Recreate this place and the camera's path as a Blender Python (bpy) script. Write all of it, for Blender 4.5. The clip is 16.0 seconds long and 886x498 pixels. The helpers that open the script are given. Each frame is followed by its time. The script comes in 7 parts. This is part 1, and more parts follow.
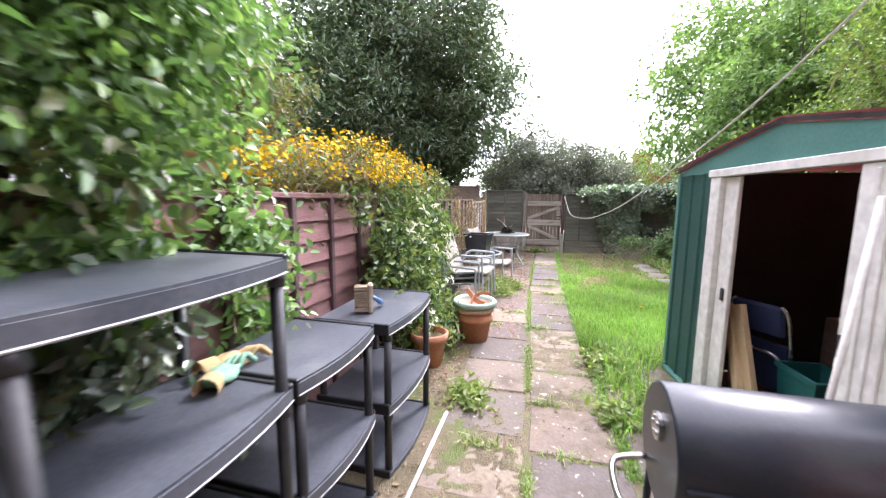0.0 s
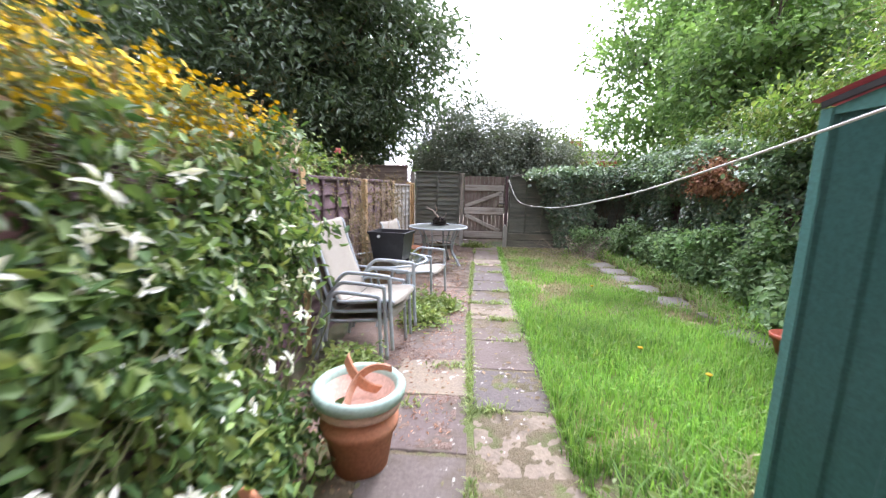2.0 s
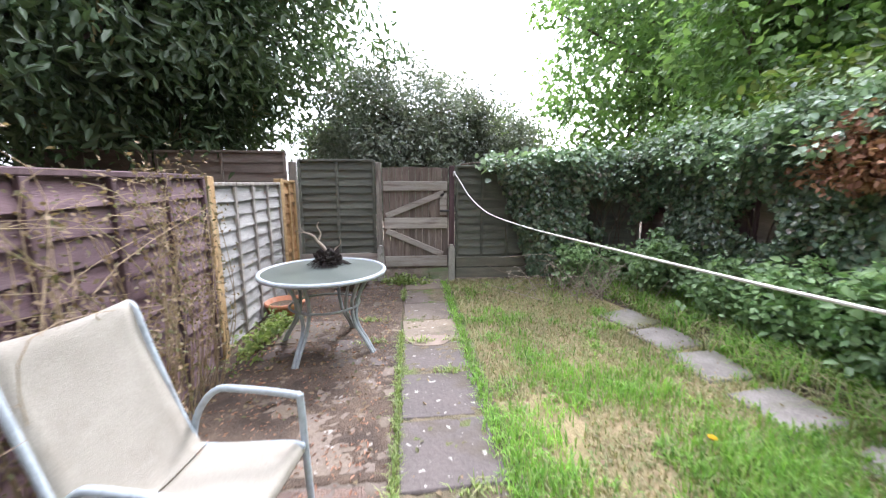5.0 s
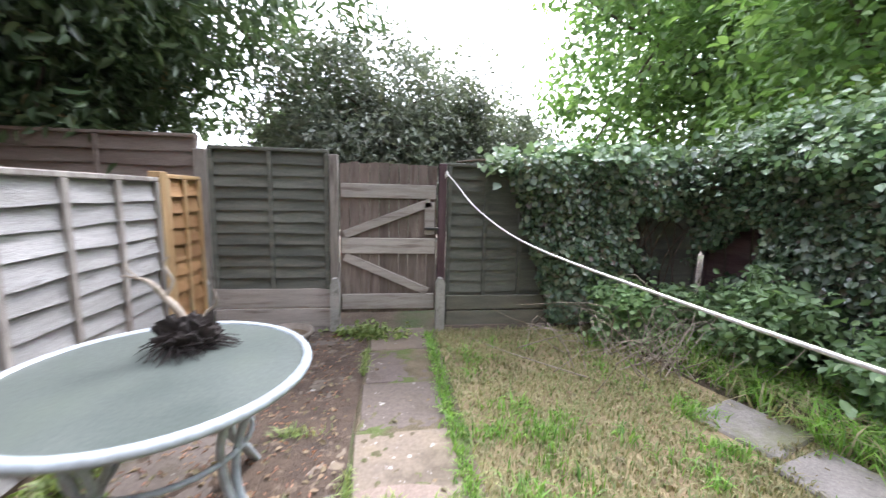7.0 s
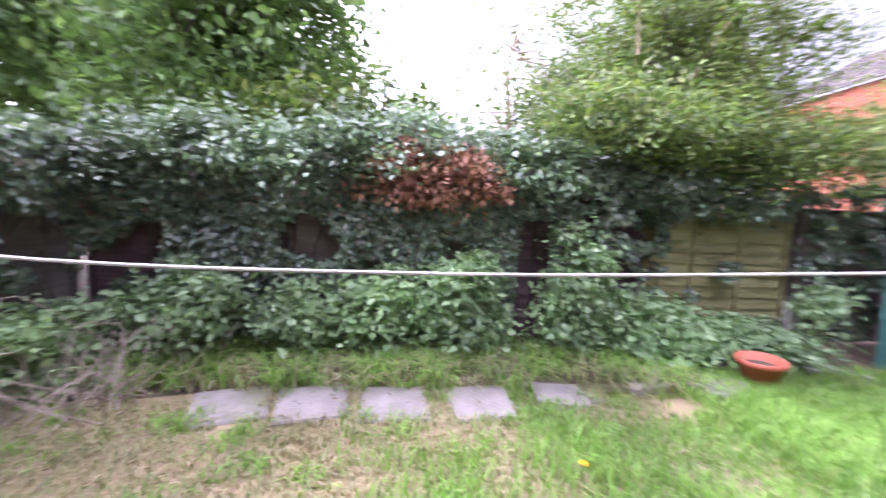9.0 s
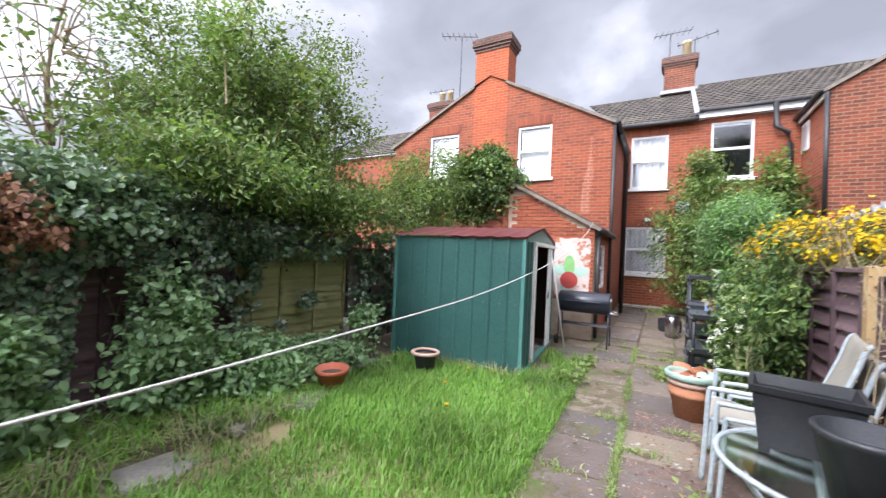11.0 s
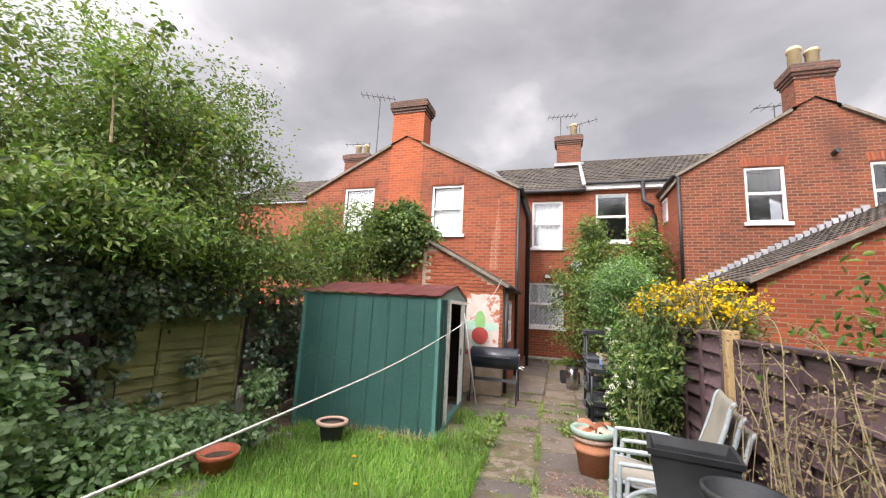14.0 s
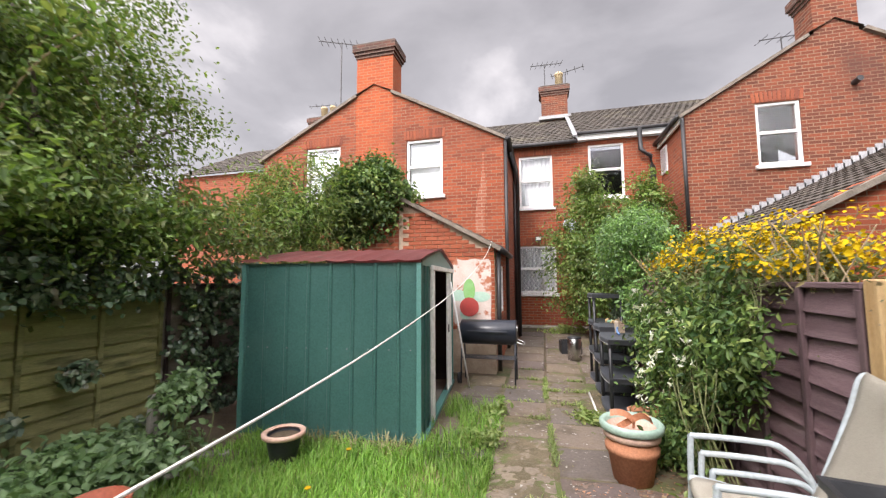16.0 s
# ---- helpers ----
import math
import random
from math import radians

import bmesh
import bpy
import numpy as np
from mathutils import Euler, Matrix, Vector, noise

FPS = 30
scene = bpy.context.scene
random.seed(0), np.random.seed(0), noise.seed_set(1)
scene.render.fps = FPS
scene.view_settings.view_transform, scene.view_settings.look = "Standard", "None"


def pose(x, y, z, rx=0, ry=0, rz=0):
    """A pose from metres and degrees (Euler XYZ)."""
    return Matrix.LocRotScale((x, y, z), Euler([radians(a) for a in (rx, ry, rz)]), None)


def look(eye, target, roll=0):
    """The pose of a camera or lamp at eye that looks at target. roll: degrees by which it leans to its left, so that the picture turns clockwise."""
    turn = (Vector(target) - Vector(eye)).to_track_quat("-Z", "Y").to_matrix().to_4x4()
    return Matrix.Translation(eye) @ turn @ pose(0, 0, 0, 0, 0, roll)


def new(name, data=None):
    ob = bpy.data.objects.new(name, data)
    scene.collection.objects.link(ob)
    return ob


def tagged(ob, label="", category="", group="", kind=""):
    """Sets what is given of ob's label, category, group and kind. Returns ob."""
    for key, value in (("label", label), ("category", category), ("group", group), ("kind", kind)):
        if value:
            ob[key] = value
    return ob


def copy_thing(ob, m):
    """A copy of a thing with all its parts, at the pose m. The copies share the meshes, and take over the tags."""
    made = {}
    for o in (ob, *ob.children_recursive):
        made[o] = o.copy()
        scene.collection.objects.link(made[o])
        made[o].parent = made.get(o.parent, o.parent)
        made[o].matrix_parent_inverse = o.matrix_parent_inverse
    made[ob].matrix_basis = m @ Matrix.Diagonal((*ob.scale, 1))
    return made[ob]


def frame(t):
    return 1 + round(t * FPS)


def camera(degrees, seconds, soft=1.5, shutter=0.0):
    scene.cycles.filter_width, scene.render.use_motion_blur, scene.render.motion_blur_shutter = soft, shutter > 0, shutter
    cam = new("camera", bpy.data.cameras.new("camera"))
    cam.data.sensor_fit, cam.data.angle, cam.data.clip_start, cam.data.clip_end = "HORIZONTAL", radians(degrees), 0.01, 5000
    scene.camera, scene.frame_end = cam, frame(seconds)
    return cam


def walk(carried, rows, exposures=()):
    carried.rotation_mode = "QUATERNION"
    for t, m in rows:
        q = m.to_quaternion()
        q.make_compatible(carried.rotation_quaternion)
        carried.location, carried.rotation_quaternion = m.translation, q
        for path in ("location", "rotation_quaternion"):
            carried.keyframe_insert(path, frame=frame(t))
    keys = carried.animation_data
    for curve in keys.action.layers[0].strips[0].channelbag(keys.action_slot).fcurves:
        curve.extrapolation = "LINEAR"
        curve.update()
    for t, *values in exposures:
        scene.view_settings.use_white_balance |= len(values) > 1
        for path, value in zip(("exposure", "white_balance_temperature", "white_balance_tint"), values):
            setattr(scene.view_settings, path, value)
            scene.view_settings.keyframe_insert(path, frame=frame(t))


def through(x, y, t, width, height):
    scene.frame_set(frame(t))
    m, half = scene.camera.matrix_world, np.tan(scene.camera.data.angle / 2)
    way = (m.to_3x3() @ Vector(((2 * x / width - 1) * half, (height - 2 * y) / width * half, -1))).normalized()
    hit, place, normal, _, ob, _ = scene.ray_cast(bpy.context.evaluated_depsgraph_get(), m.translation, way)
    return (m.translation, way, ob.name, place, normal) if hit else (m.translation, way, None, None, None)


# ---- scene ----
cam = camera(98.1, 16.0, soft=1.25, shutter=0.4)
PATH = [
    (0, (2.444, 0.089, 1.557), (1.943, 2.007, 1.296), 0.5),
    (0.5, (2.393, 0.655, 1.512), (1.925, 2.581, 1.247), 0.5),
    (1, (2.374, 1.191, 1.504), (2.013, 3.136, 1.21), 0.9),
    (1.5, (2.369, 1.741, 1.486), (2.077, 3.696, 1.183), 1.2),
    (2, (2.336, 2.336, 1.48), (2.153, 4.3, 1.152), 1.2),
    (2.5, (2.312, 2.966, 1.475), (2.252, 4.933, 1.119), 0.8),
    (3, (2.267, 3.582, 1.448), (2.317, 5.55, 1.095), 0.4),
    (3.5, (2.304, 4.219, 1.464), (2.476, 6.178, 1.099), -0.6),
    (4, (2.283, 4.824, 1.495), (2.48, 6.781, 1.13), -0.7),
    (6.3, (2.432, 7.301, 1.431), (2.537, 9.275, 1.128), 1.4),
    (6.5, (2.425, 7.449, 1.425), (2.526, 9.423, 1.123), 1.5),
    (7, (2.446, 7.864, 1.415), (2.717, 9.825, 1.133), 1.5),
    (7.5, (2.518, 8.225, 1.386), (3.275, 10.064, 1.18), 1.3),
    (8, (2.399, 8.62, 1.416), (3.867, 9.963, 1.212), 3.1),
    (8.5, (2.344, 8.694, 1.325), (4.25, 9.285, 1.184), 2.9),
    (9, (2.17, 8.612, 1.335), (4.158, 8.486, 1.159), 2.4),
    (9.5, (2.094, 8.64, 1.381), (3.896, 7.791, 1.201), 2.2),
    (10, (2.043, 8.689, 1.416), (3.569, 7.404, 1.272), 1.6),
    (10.2, (2.017, 8.709, 1.435), (3.421, 7.29, 1.311), 1.6),
    (12.3, (2.028, 8.869, 1.699), (2.712, 6.999, 1.887), 3.9),
    (12.5, (2.032, 8.867, 1.699), (2.694, 6.993, 1.917), 4.0),
    (13, (2.043, 8.864, 1.694), (2.668, 6.984, 1.967), 3.9),
    (13.5, (2.058, 8.848, 1.685), (2.663, 6.965, 1.982), 3.6),
    (14, (2.08, 8.785, 1.66), (2.671, 6.898, 1.961), 2.9),
    (14.5, (2.12, 8.593, 1.632), (2.696, 6.699, 1.913), 1.8),
    (15, (2.165, 8.323, 1.634), (2.726, 6.42, 1.888), 0.7),
    (15.5, (2.285, 7.982, 1.611), (2.825, 6.068, 1.827), 0.1),
    (16, (2.406, 7.612, 1.605), (2.906, 5.683, 1.768), -0.3),
]
walk(cam, [(t, look(eye, target, roll)) for t, eye, target, roll in PATH],
     exposures=[(0, 1.38, 6050, 24), (1, 1.22, 5950, 26), (2, 1.13, 5850, 22), (6.5, 1.3, 5850, 18), (7.5, 1.42, 5800, 22), (8.5, 1.68, 5600, 40), (9.2, 1.58, 5600, 43), (9.7, 1.2, 5450, 30), (10.2, 0.92, 5500, 20), (12.3, 0.43, 6500, 16), (16, 0.45, 6600, 17)])

# ---- sky and sun: bright overcast, the sun behind cloud over the garden gate ----
SUN_AZ, SUN_EL = 0.35, 0.80


def make_world():
    w = bpy.data.worlds.new("overcast_sky")
    scene.world = w
    w.use_nodes = True
    nt = w.node_tree
    n = nt.nodes
    n.clear()
    out = n.new("ShaderNodeOutputWorld")
    bg = n.new("ShaderNodeBackground")
    sky = n.new("ShaderNodeTexSky")
    sky.sky_type = "NISHITA"
    sky.sun_disc = False
    sky.sun_elevation = SUN_EL
    sky.sun_rotation = SUN_AZ
    tc = n.new("ShaderNodeTexCoord")
    sep = n.new("ShaderNodeSeparateXYZ")
    nt.links.new(tc.outputs["Generated"], sep.inputs[0])

    def m(op, a, b=None, c=None):
        k = n.new("ShaderNodeMath")
        k.operation = op
        for i, v in enumerate((a, b, c)):
            if v is None:
                continue
            if isinstance(v, (int, float)):
                k.inputs[i].default_value = v
            else:
                nt.links.new(v, k.inputs[i])
        return k.outputs[0]
    zz = m("ADD", m("MAXIMUM", sep.outputs[2], 0.0), 0.22)
    u = m("DIVIDE", sep.outputs[0], zz)
    v = m("DIVIDE", sep.outputs[1], zz)
    cmb = n.new("ShaderNodeCombineXYZ")
    nt.links.new(u, cmb.inputs[0])
    nt.links.new(v, cmb.inputs[1])
    nz = n.new("ShaderNodeTexNoise")
    nz.inputs["Scale"].default_value = 1.5
    nz.inputs["Detail"].default_value = 7.0
    nz.inputs["Roughness"].default_value = 0.52
    nz.inputs["Distortion"].default_value = 0.25
    nt.links.new(cmb.outputs[0], nz.inputs["Vector"])
    ramp = n.new("ShaderNodeValToRGB")
    ramp.color_ramp.elements[0].position, ramp.color_ramp.elements[0].color = 0.34, (0.31, 0.31, 0.317, 1)
    ramp.color_ramp.elements[1].position, ramp.color_ramp.elements[1].color = 0.70, (0.82, 0.812, 0.805, 1)
    e = ramp.color_ramp.elements.new(0.52)
    e.color = (0.435, 0.435, 0.443, 1)
    nt.links.new(nz.outputs["Fac"], ramp.inputs["Fac"])
    # thin cloud glows towards the sun
    sx, sy, sz = math.sin(SUN_AZ) * math.cos(SUN_EL), math.cos(SUN_AZ) * math.cos(SUN_EL), math.sin(SUN_EL)
    dot = m("ADD", m("ADD", m("MULTIPLY", sep.outputs[0], sx), m("MULTIPLY", sep.outputs[1], sy)), m("MULTIPLY", sep.outputs[2], sz))
    mr = n.new("ShaderNodeMapRange")
    mr.interpolation_type = "SMOOTHSTEP"
    mr.inputs["From Min"].default_value = 0.12
    mr.inputs["From Max"].default_value = 0.92
    mr.inputs["To Min"].default_value = 0.0
    mr.inputs["To Max"].default_value = 1.0
    nt.links.new(dot, mr.inputs["Value"])
    gain = m("ADD", m("MULTIPLY", mr.outputs[0], SKY_GLOW), 1.0)
    mul = n.new("ShaderNodeVectorMath")
    mul.operation = "SCALE"
    nt.links.new(ramp.outputs["Color"], mul.inputs[0])
    nt.links.new(gain, mul.inputs["Scale"])
    sc = n.new("ShaderNodeVectorMath")
    sc.operation = "SCALE"
    sc.inputs["Scale"].default_value = 0.012
    nt.links.new(sky.outputs[0], sc.inputs[0])
    add = n.new("ShaderNodeVectorMath")
    add.operation = "ADD"
    nt.links.new(mul.outputs[0], add.inputs[0])
    nt.links.new(sc.outputs[0], add.inputs[1])
    nt.links.new(add.outputs[0], bg.inputs["Color"])
    bg.inputs["Strength"].default_value = 1.0
    nt.links.new(bg.outputs[0], out.inputs[0])


SKY_GLOW = 6.0
make_world()
sun_data = bpy.data.lights.new("sun", "SUN")
sun_data.energy = 2.4
sun_data.angle = radians(12)
sun_data.color = (1.0, 0.96, 0.9)
sun = new("sun", sun_data)
sun.matrix_world = look((0, 0, 30), (-30 * math.sin(SUN_AZ) * math.cos(SUN_EL), -30 * math.cos(SUN_AZ) * math.cos(SUN_EL), 30 - 30 * math.sin(SUN_EL)))


# ---- materials ----
def surf(name, a, b, scale=5.0, fine=60.0, rough=0.75, bump=0.25, metal=0.0, vary=0.0, stain=None, stain_scale=1.2, stain_lo=0.55, stain_hi=0.7, stretch=(1, 1, 1), island=False, tones=None, coat=0.0, dist=0.01, moss=None):
    """A procedural surface: two tones by noise, fine grain, optional stains, and variation from piece to piece."""
    mt = bpy.data.materials.new(name)
    mt.use_nodes = True
    nt = mt.node_tree
    n = nt.nodes
    p = n["Principled BSDF"]
    L = nt.links.new
    tc = n.new("ShaderNodeTexCoord")
    info = n.new("ShaderNodeObjectInfo")
    off = n.new("ShaderNodeVectorMath")
    off.operation = "MULTIPLY_ADD"
    L(info.outputs["Random"], off.inputs[0])
    off.inputs[1].default_value = (41.0, 23.0, 17.0)
    L(tc.outputs["Object"], off.inputs[2])
    mp = n.new("ShaderNodeMapping")
    mp.inputs["Scale"].default_value = stretch
    L(off.outputs[0], mp.inputs["Vector"])

    def noise_tex(s, detail=5.0):
        t = n.new("ShaderNodeTexNoise")
        t.inputs["Scale"].default_value = s
        t.inputs["Detail"].default_value = detail
        t.inputs["Roughness"].default_value = 0.6
        L(mp.outputs[0], t.inputs["Vector"])
        return t.outputs["Fac"]
    n1, n2 = noise_tex(scale), noise_tex(fine, 3.0)

    def mix(fac, x, y, blend="MIX"):
        k = n.new("ShaderNodeMix")
        k.data_type = "RGBA"
        k.blend_type = blend
        for sock, v in ((k.inputs[0], fac), (k.inputs[6], x), (k.inputs[7], y)):
            if isinstance(v, (int, float)):
                sock.default_value = v
            elif isinstance(v, tuple):
                sock.default_value = (*v, 1) if len(v) == 3 else v
            else:
                L(v, sock)
        return k.outputs[2]
    r1 = n.new("ShaderNodeMapRange")
    r1.inputs["From Min"].default_value, r1.inputs["From Max"].default_value = 0.35, 0.65
    L(n1, r1.inputs["Value"])
    if tones:
        rp = n.new("ShaderNodeValToRGB")
        el = rp.color_ramp.elements
        for i, c in enumerate(tones):
            pos = i / (len(tones) - 1)
            e = el[i] if i in (0,) else (el[-1] if i == len(tones) - 1 else el.new(pos))
            e.position = pos
            e.color = (*c, 1)
        if island:
            geo = n.new("ShaderNodeNewGeometry")
            L(geo.outputs["Random Per Island"], rp.inputs["Fac"])
        else:
            L(info.outputs["Random"], rp.inputs["Fac"])
        base = mix(r1.outputs[0], rp.outputs["Color"], mix(0.45, rp.outputs["Color"], b))
    else:
        base = mix(r1.outputs[0], a, b)
    g = n.new("ShaderNodeMapRange")
    g.inputs["From Min"].default_value, g.inputs["From Max"].default_value = 0.3, 0.7
    g.inputs["To Min"].default_value, g.inputs["To Max"].default_value = 0.82, 1.15
    L(n2, g.inputs["Value"])
    sc = n.new("ShaderNodeVectorMath")
    sc.operation = "SCALE"
    L(base, sc.inputs[0])
    L(g.outputs[0], sc.inputs["Scale"])
    col = sc.outputs[0]
    if vary:
        vr = n.new("ShaderNodeMapRange")
        vr.inputs["To Min"].default_value, vr.inputs["To Max"].default_value = 1 - vary, 1 + vary
        if island:
            geo2 = n.new("ShaderNodeNewGeometry")
            L(geo2.outputs["Random Per Island"], vr.inputs["Value"])
        else:
            L(info.outputs["Random"], vr.inputs["Value"])
        s2 = n.new("ShaderNodeVectorMath")
        s2.operation = "SCALE"
        L(col, s2.inputs[0])
        L(vr.outputs[0], s2.inputs["Scale"])
        col = s2.outputs[0]
    if moss:
        n4 = noise_tex(2.4, 9.0)
        r4 = n.new("ShaderNodeMapRange")
        r4.inputs["From Min"].default_value, r4.inputs["From Max"].default_value = 0.5, 0.66
        r4.inputs["To Max"].default_value = 0.8
        L(n4, r4.inputs["Value"])
        col = mix(r4.outputs[0], col, moss)
    if stain:
        n3 = noise_tex(stain_scale, 8.0)
        r3 = n.new("ShaderNodeMapRange")
        r3.inputs["From Min"].default_value, r3.inputs["From Max"].default_value = stain_lo, stain_hi
        L(n3, r3.inputs["Value"])
        col = mix(r3.outputs[0], col, stain)
    L(col, p.inputs["Base Color"])
    rr = n.new("ShaderNodeMapRange")
    rr.inputs["To Min"].default_value, rr.inputs["To Max"].default_value = max(rough - 0.12, 0.03), min(rough + 0.12, 1.0)
    L(n1, rr.inputs["Value"])
    L(rr.outputs[0], p.inputs["Roughness"])
    p.inputs["Metallic"].default_value = metal
    if coat:
        p.inputs["Coat Weight"].default_value = coat
    if bump:
        bsum = n.new("ShaderNodeMath")
        bsum.operation = "ADD"
        L(n1, bsum.inputs[0])
        L(n2, bsum.inputs[1])
        bp = n.new("ShaderNodeBump")
        bp.inputs["Strength"].default_value = bump
        bp.inputs["Distance"].default_value = dist
        L(bsum.outputs[0], bp.inputs["Height"])
        L(bp.outputs[0], p.inputs["Normal"])
    return mt


def leaf_mat(name, tones, rough=0.45, through=0.35, spec=0.5, sat=0.84, wax=0.0):
    """Leaves: every leaf its own tone, part of the light passing through."""
    mt = bpy.data.materials.new(name)
    mt.use_nodes = True
    nt = mt.node_tree
    n = nt.nodes
    L = nt.links.new
    p = n["Principled BSDF"]
    geo = n.new("ShaderNodeNewGeometry")
    rp = n.new("ShaderNodeValToRGB")
    el = rp.color_ramp.elements
    el[0].color = (*tones[0], 1)
    el[1].color = (*tones[-1], 1)
    for i, c in enumerate(tones[1:-1], 1):
        e = el.new(i / (len(tones) - 1))
        e.color = (*c, 1)
    L(geo.outputs["Random Per Island"], rp.inputs["Fac"])
    tc = n.new("ShaderNodeTexCoord")
    nz = n.new("ShaderNodeTexNoise")
    nz.inputs["Scale"].default_value = 0.9
    nz.inputs["Detail"].default_value = 4.0
    L(tc.outputs["Object"], nz.inputs["Vector"])
    mr = n.new("ShaderNodeMapRange")
    mr.inputs["From Min"].default_value, mr.inputs["From Max"].default_value = 0.3, 0.7
    mr.inputs["To Min"].default_value, mr.inputs["To Max"].default_value = 0.7, 1.35
    L(nz.outputs["Fac"], mr.inputs["Value"])
    sc = n.new("ShaderNodeVectorMath")
    sc.operation = "SCALE"
    L(rp.outputs["Color"], sc.inputs[0])
    L(mr.outputs[0], sc.inputs["Scale"])
    L(sc.outputs[0], p.inputs["Base Color"])
    p.inputs["Roughness"].default_value = rough
    p.inputs["Specular IOR Level"].default_value = spec
    p.inputs["Coat Weight"].default_value = wax
    p.inputs["Coat Roughness"].default_value = 0.3
    hs = n.new("ShaderNodeHueSaturation")
    hs.inputs["Saturation"].default_value = sat
    L(sc.outputs[0], hs.inputs["Color"])
    L(hs.outputs[0], p.inputs["Base Color"])
    tr = n.new("ShaderNodeBsdfTranslucent")
    sc2 = n.new("ShaderNodeVectorMath")
    sc2.operation = "MULTIPLY"
    sc2.inputs[1].default_value = (1.2, 1.25, 0.75)
    L(hs.outputs[0], sc2.inputs[0])
    L(sc2.outputs[0], tr.inputs["Color"])
    ms = n.new("ShaderNodeMixShader")
    ms.inputs[0].default_value = through
    L(p.outputs[0], ms.inputs[1])
    L(tr.outputs[0], ms.inputs[2])
    L(ms.outputs[0], n["Material Output"].inputs["Surface"])
    return mt


def brick_mat(name, c1, c2, mortar, soot=(0.12, 0.05, 0.035)):
    mt = bpy.data.materials.new(name)
    mt.use_nodes = True
    nt = mt.node_tree
    n = nt.nodes
    L = nt.links.new
    p = n["Principled BSDF"]
    tc = n.new("ShaderNodeTexCoord")
    sep = n.new("ShaderNodeSeparateXYZ")
    L(tc.outputs["Object"], sep.inputs[0])
    ad = n.new("ShaderNodeMath")
    L(sep.outputs[0], ad.inputs[0])
    L(sep.outputs[1], ad.inputs[1])
    cb = n.new("ShaderNodeCombineXYZ")
    L(ad.outputs[0], cb.inputs[0])
    L(sep.outputs[2], cb.inputs[1])
    br = n.new("ShaderNodeTexBrick")
    br.inputs["Scale"].default_value = 1.0
    br.inputs["Brick Width"].default_value = 0.235
    br.inputs["Row Height"].default_value = 0.077
    br.inputs["Mortar Size"].default_value = 0.0095
    br.inputs["Mortar Smooth"].default_value = 0.2
    br.inputs["Bias"].default_value = 0.0
    br.inputs["Color1"].default_value = (*c1, 1)
    br.inputs["Color2"].default_value = (*c2, 1)
    br.inputs["Mortar"].default_value = (*mortar, 1)
    L(cb.outputs[0], br.inputs["Vector"])
    nz = n.new("ShaderNodeTexNoise")
    nz.inputs["Scale"].default_value = 0.7
    nz.inputs["Detail"].default_value = 8
    L(tc.outputs["Object"], nz.inputs["Vector"])
    nf = n.new("ShaderNodeTexNoise")
    nf.inputs["Scale"].default_value = 25
    nf.inputs["Detail"].default_value = 4
    L(tc.outputs["Object"], nf.inputs["Vector"])
    mr = n.new("ShaderNodeMapRange")
    mr.inputs["From Min"].default_value, mr.inputs["From Max"].default_value = 0.5, 0.75
    mr.inputs["To Max"].default_value = 0.75
    L(nz.outputs["Fac"], mr.inputs["Value"])
    mx = n.new("ShaderNodeMix")
    mx.data_type = "RGBA"
    L(mr.outputs[0], mx.inputs[0])
    L(br.outputs["Color"], mx.inputs[6])
    mx.inputs[7].default_value = (*soot, 1)
    g = n.new("ShaderNodeMapRange")
    g.inputs["To Min"].default_value, g.inputs["To Max"].default_value = 0.65, 1.35
    L(nf.outputs["Fac"], g.inputs["Value"])
    sc = n.new("ShaderNodeVectorMath")
    sc.operation = "SCALE"
    L(mx.outputs[2], sc.inputs[0])
    L(g.outputs[0], sc.inputs["Scale"])
    L(sc.outputs[0], p.inputs["Base Color"])
    p.inputs["Roughness"].default_value = 0.88
    bp = n.new("ShaderNodeBump")
    bp.inputs["Strength"].default_value = 0.7
    bp.inputs["Distance"].default_value = 0.008
    bp.invert = True
    L(br.outputs["Fac"], bp.inputs["Height"])
    L(bp.outputs[0], p.inputs["Normal"])
    return mt


def glass_mat(name, tint, rough=0.03):
    mt = bpy.data.materials.new(name)
    mt.use_nodes = True
    nt = mt.node_tree
    p = nt.nodes["Principled BSDF"]
    p.inputs["Base Color"].default_value = (*tint, 1)
    p.inputs["Roughness"].default_value = rough
    p.inputs["Transmission Weight"].default_value = 1.0
    p.inputs["IOR"].default_value = 1.45
    return mt


M = {}
M["soil"] = surf("garden_soil", (0.085, 0.06, 0.04), (0.17, 0.125, 0.08), 3.0, 70, 0.95, 0.9, stain=(0.07, 0.10, 0.03), stain_scale=1.1, stain_lo=0.52, stain_hi=0.66, dist=0.03)
M["slab"] = surf("paving_slab", (0.3, 0.25, 0.2), (0.16, 0.13, 0.12), 3.5, 45, 0.9, 0.5, tones=[(0.10, 0.077, 0.072), (0.245, 0.195, 0.125), (0.115, 0.087, 0.078), (0.205, 0.158, 0.105), (0.092, 0.079, 0.074), (0.235, 0.19, 0.13), (0.12, 0.087, 0.08)], stain=(0.42, 0.40, 0.36), stain_scale=16.0, stain_lo=0.63, stain_hi=0.67, moss=(0.075, 0.06, 0.036))
M["stone"] = surf("grey_stepping_stone", (0.27, 0.245, 0.22), (0.19, 0.17, 0.15), 4.0, 50, 0.9, 0.5, vary=0.15, stain=(0.15, 0.15, 0.08), stain_scale=2.5)
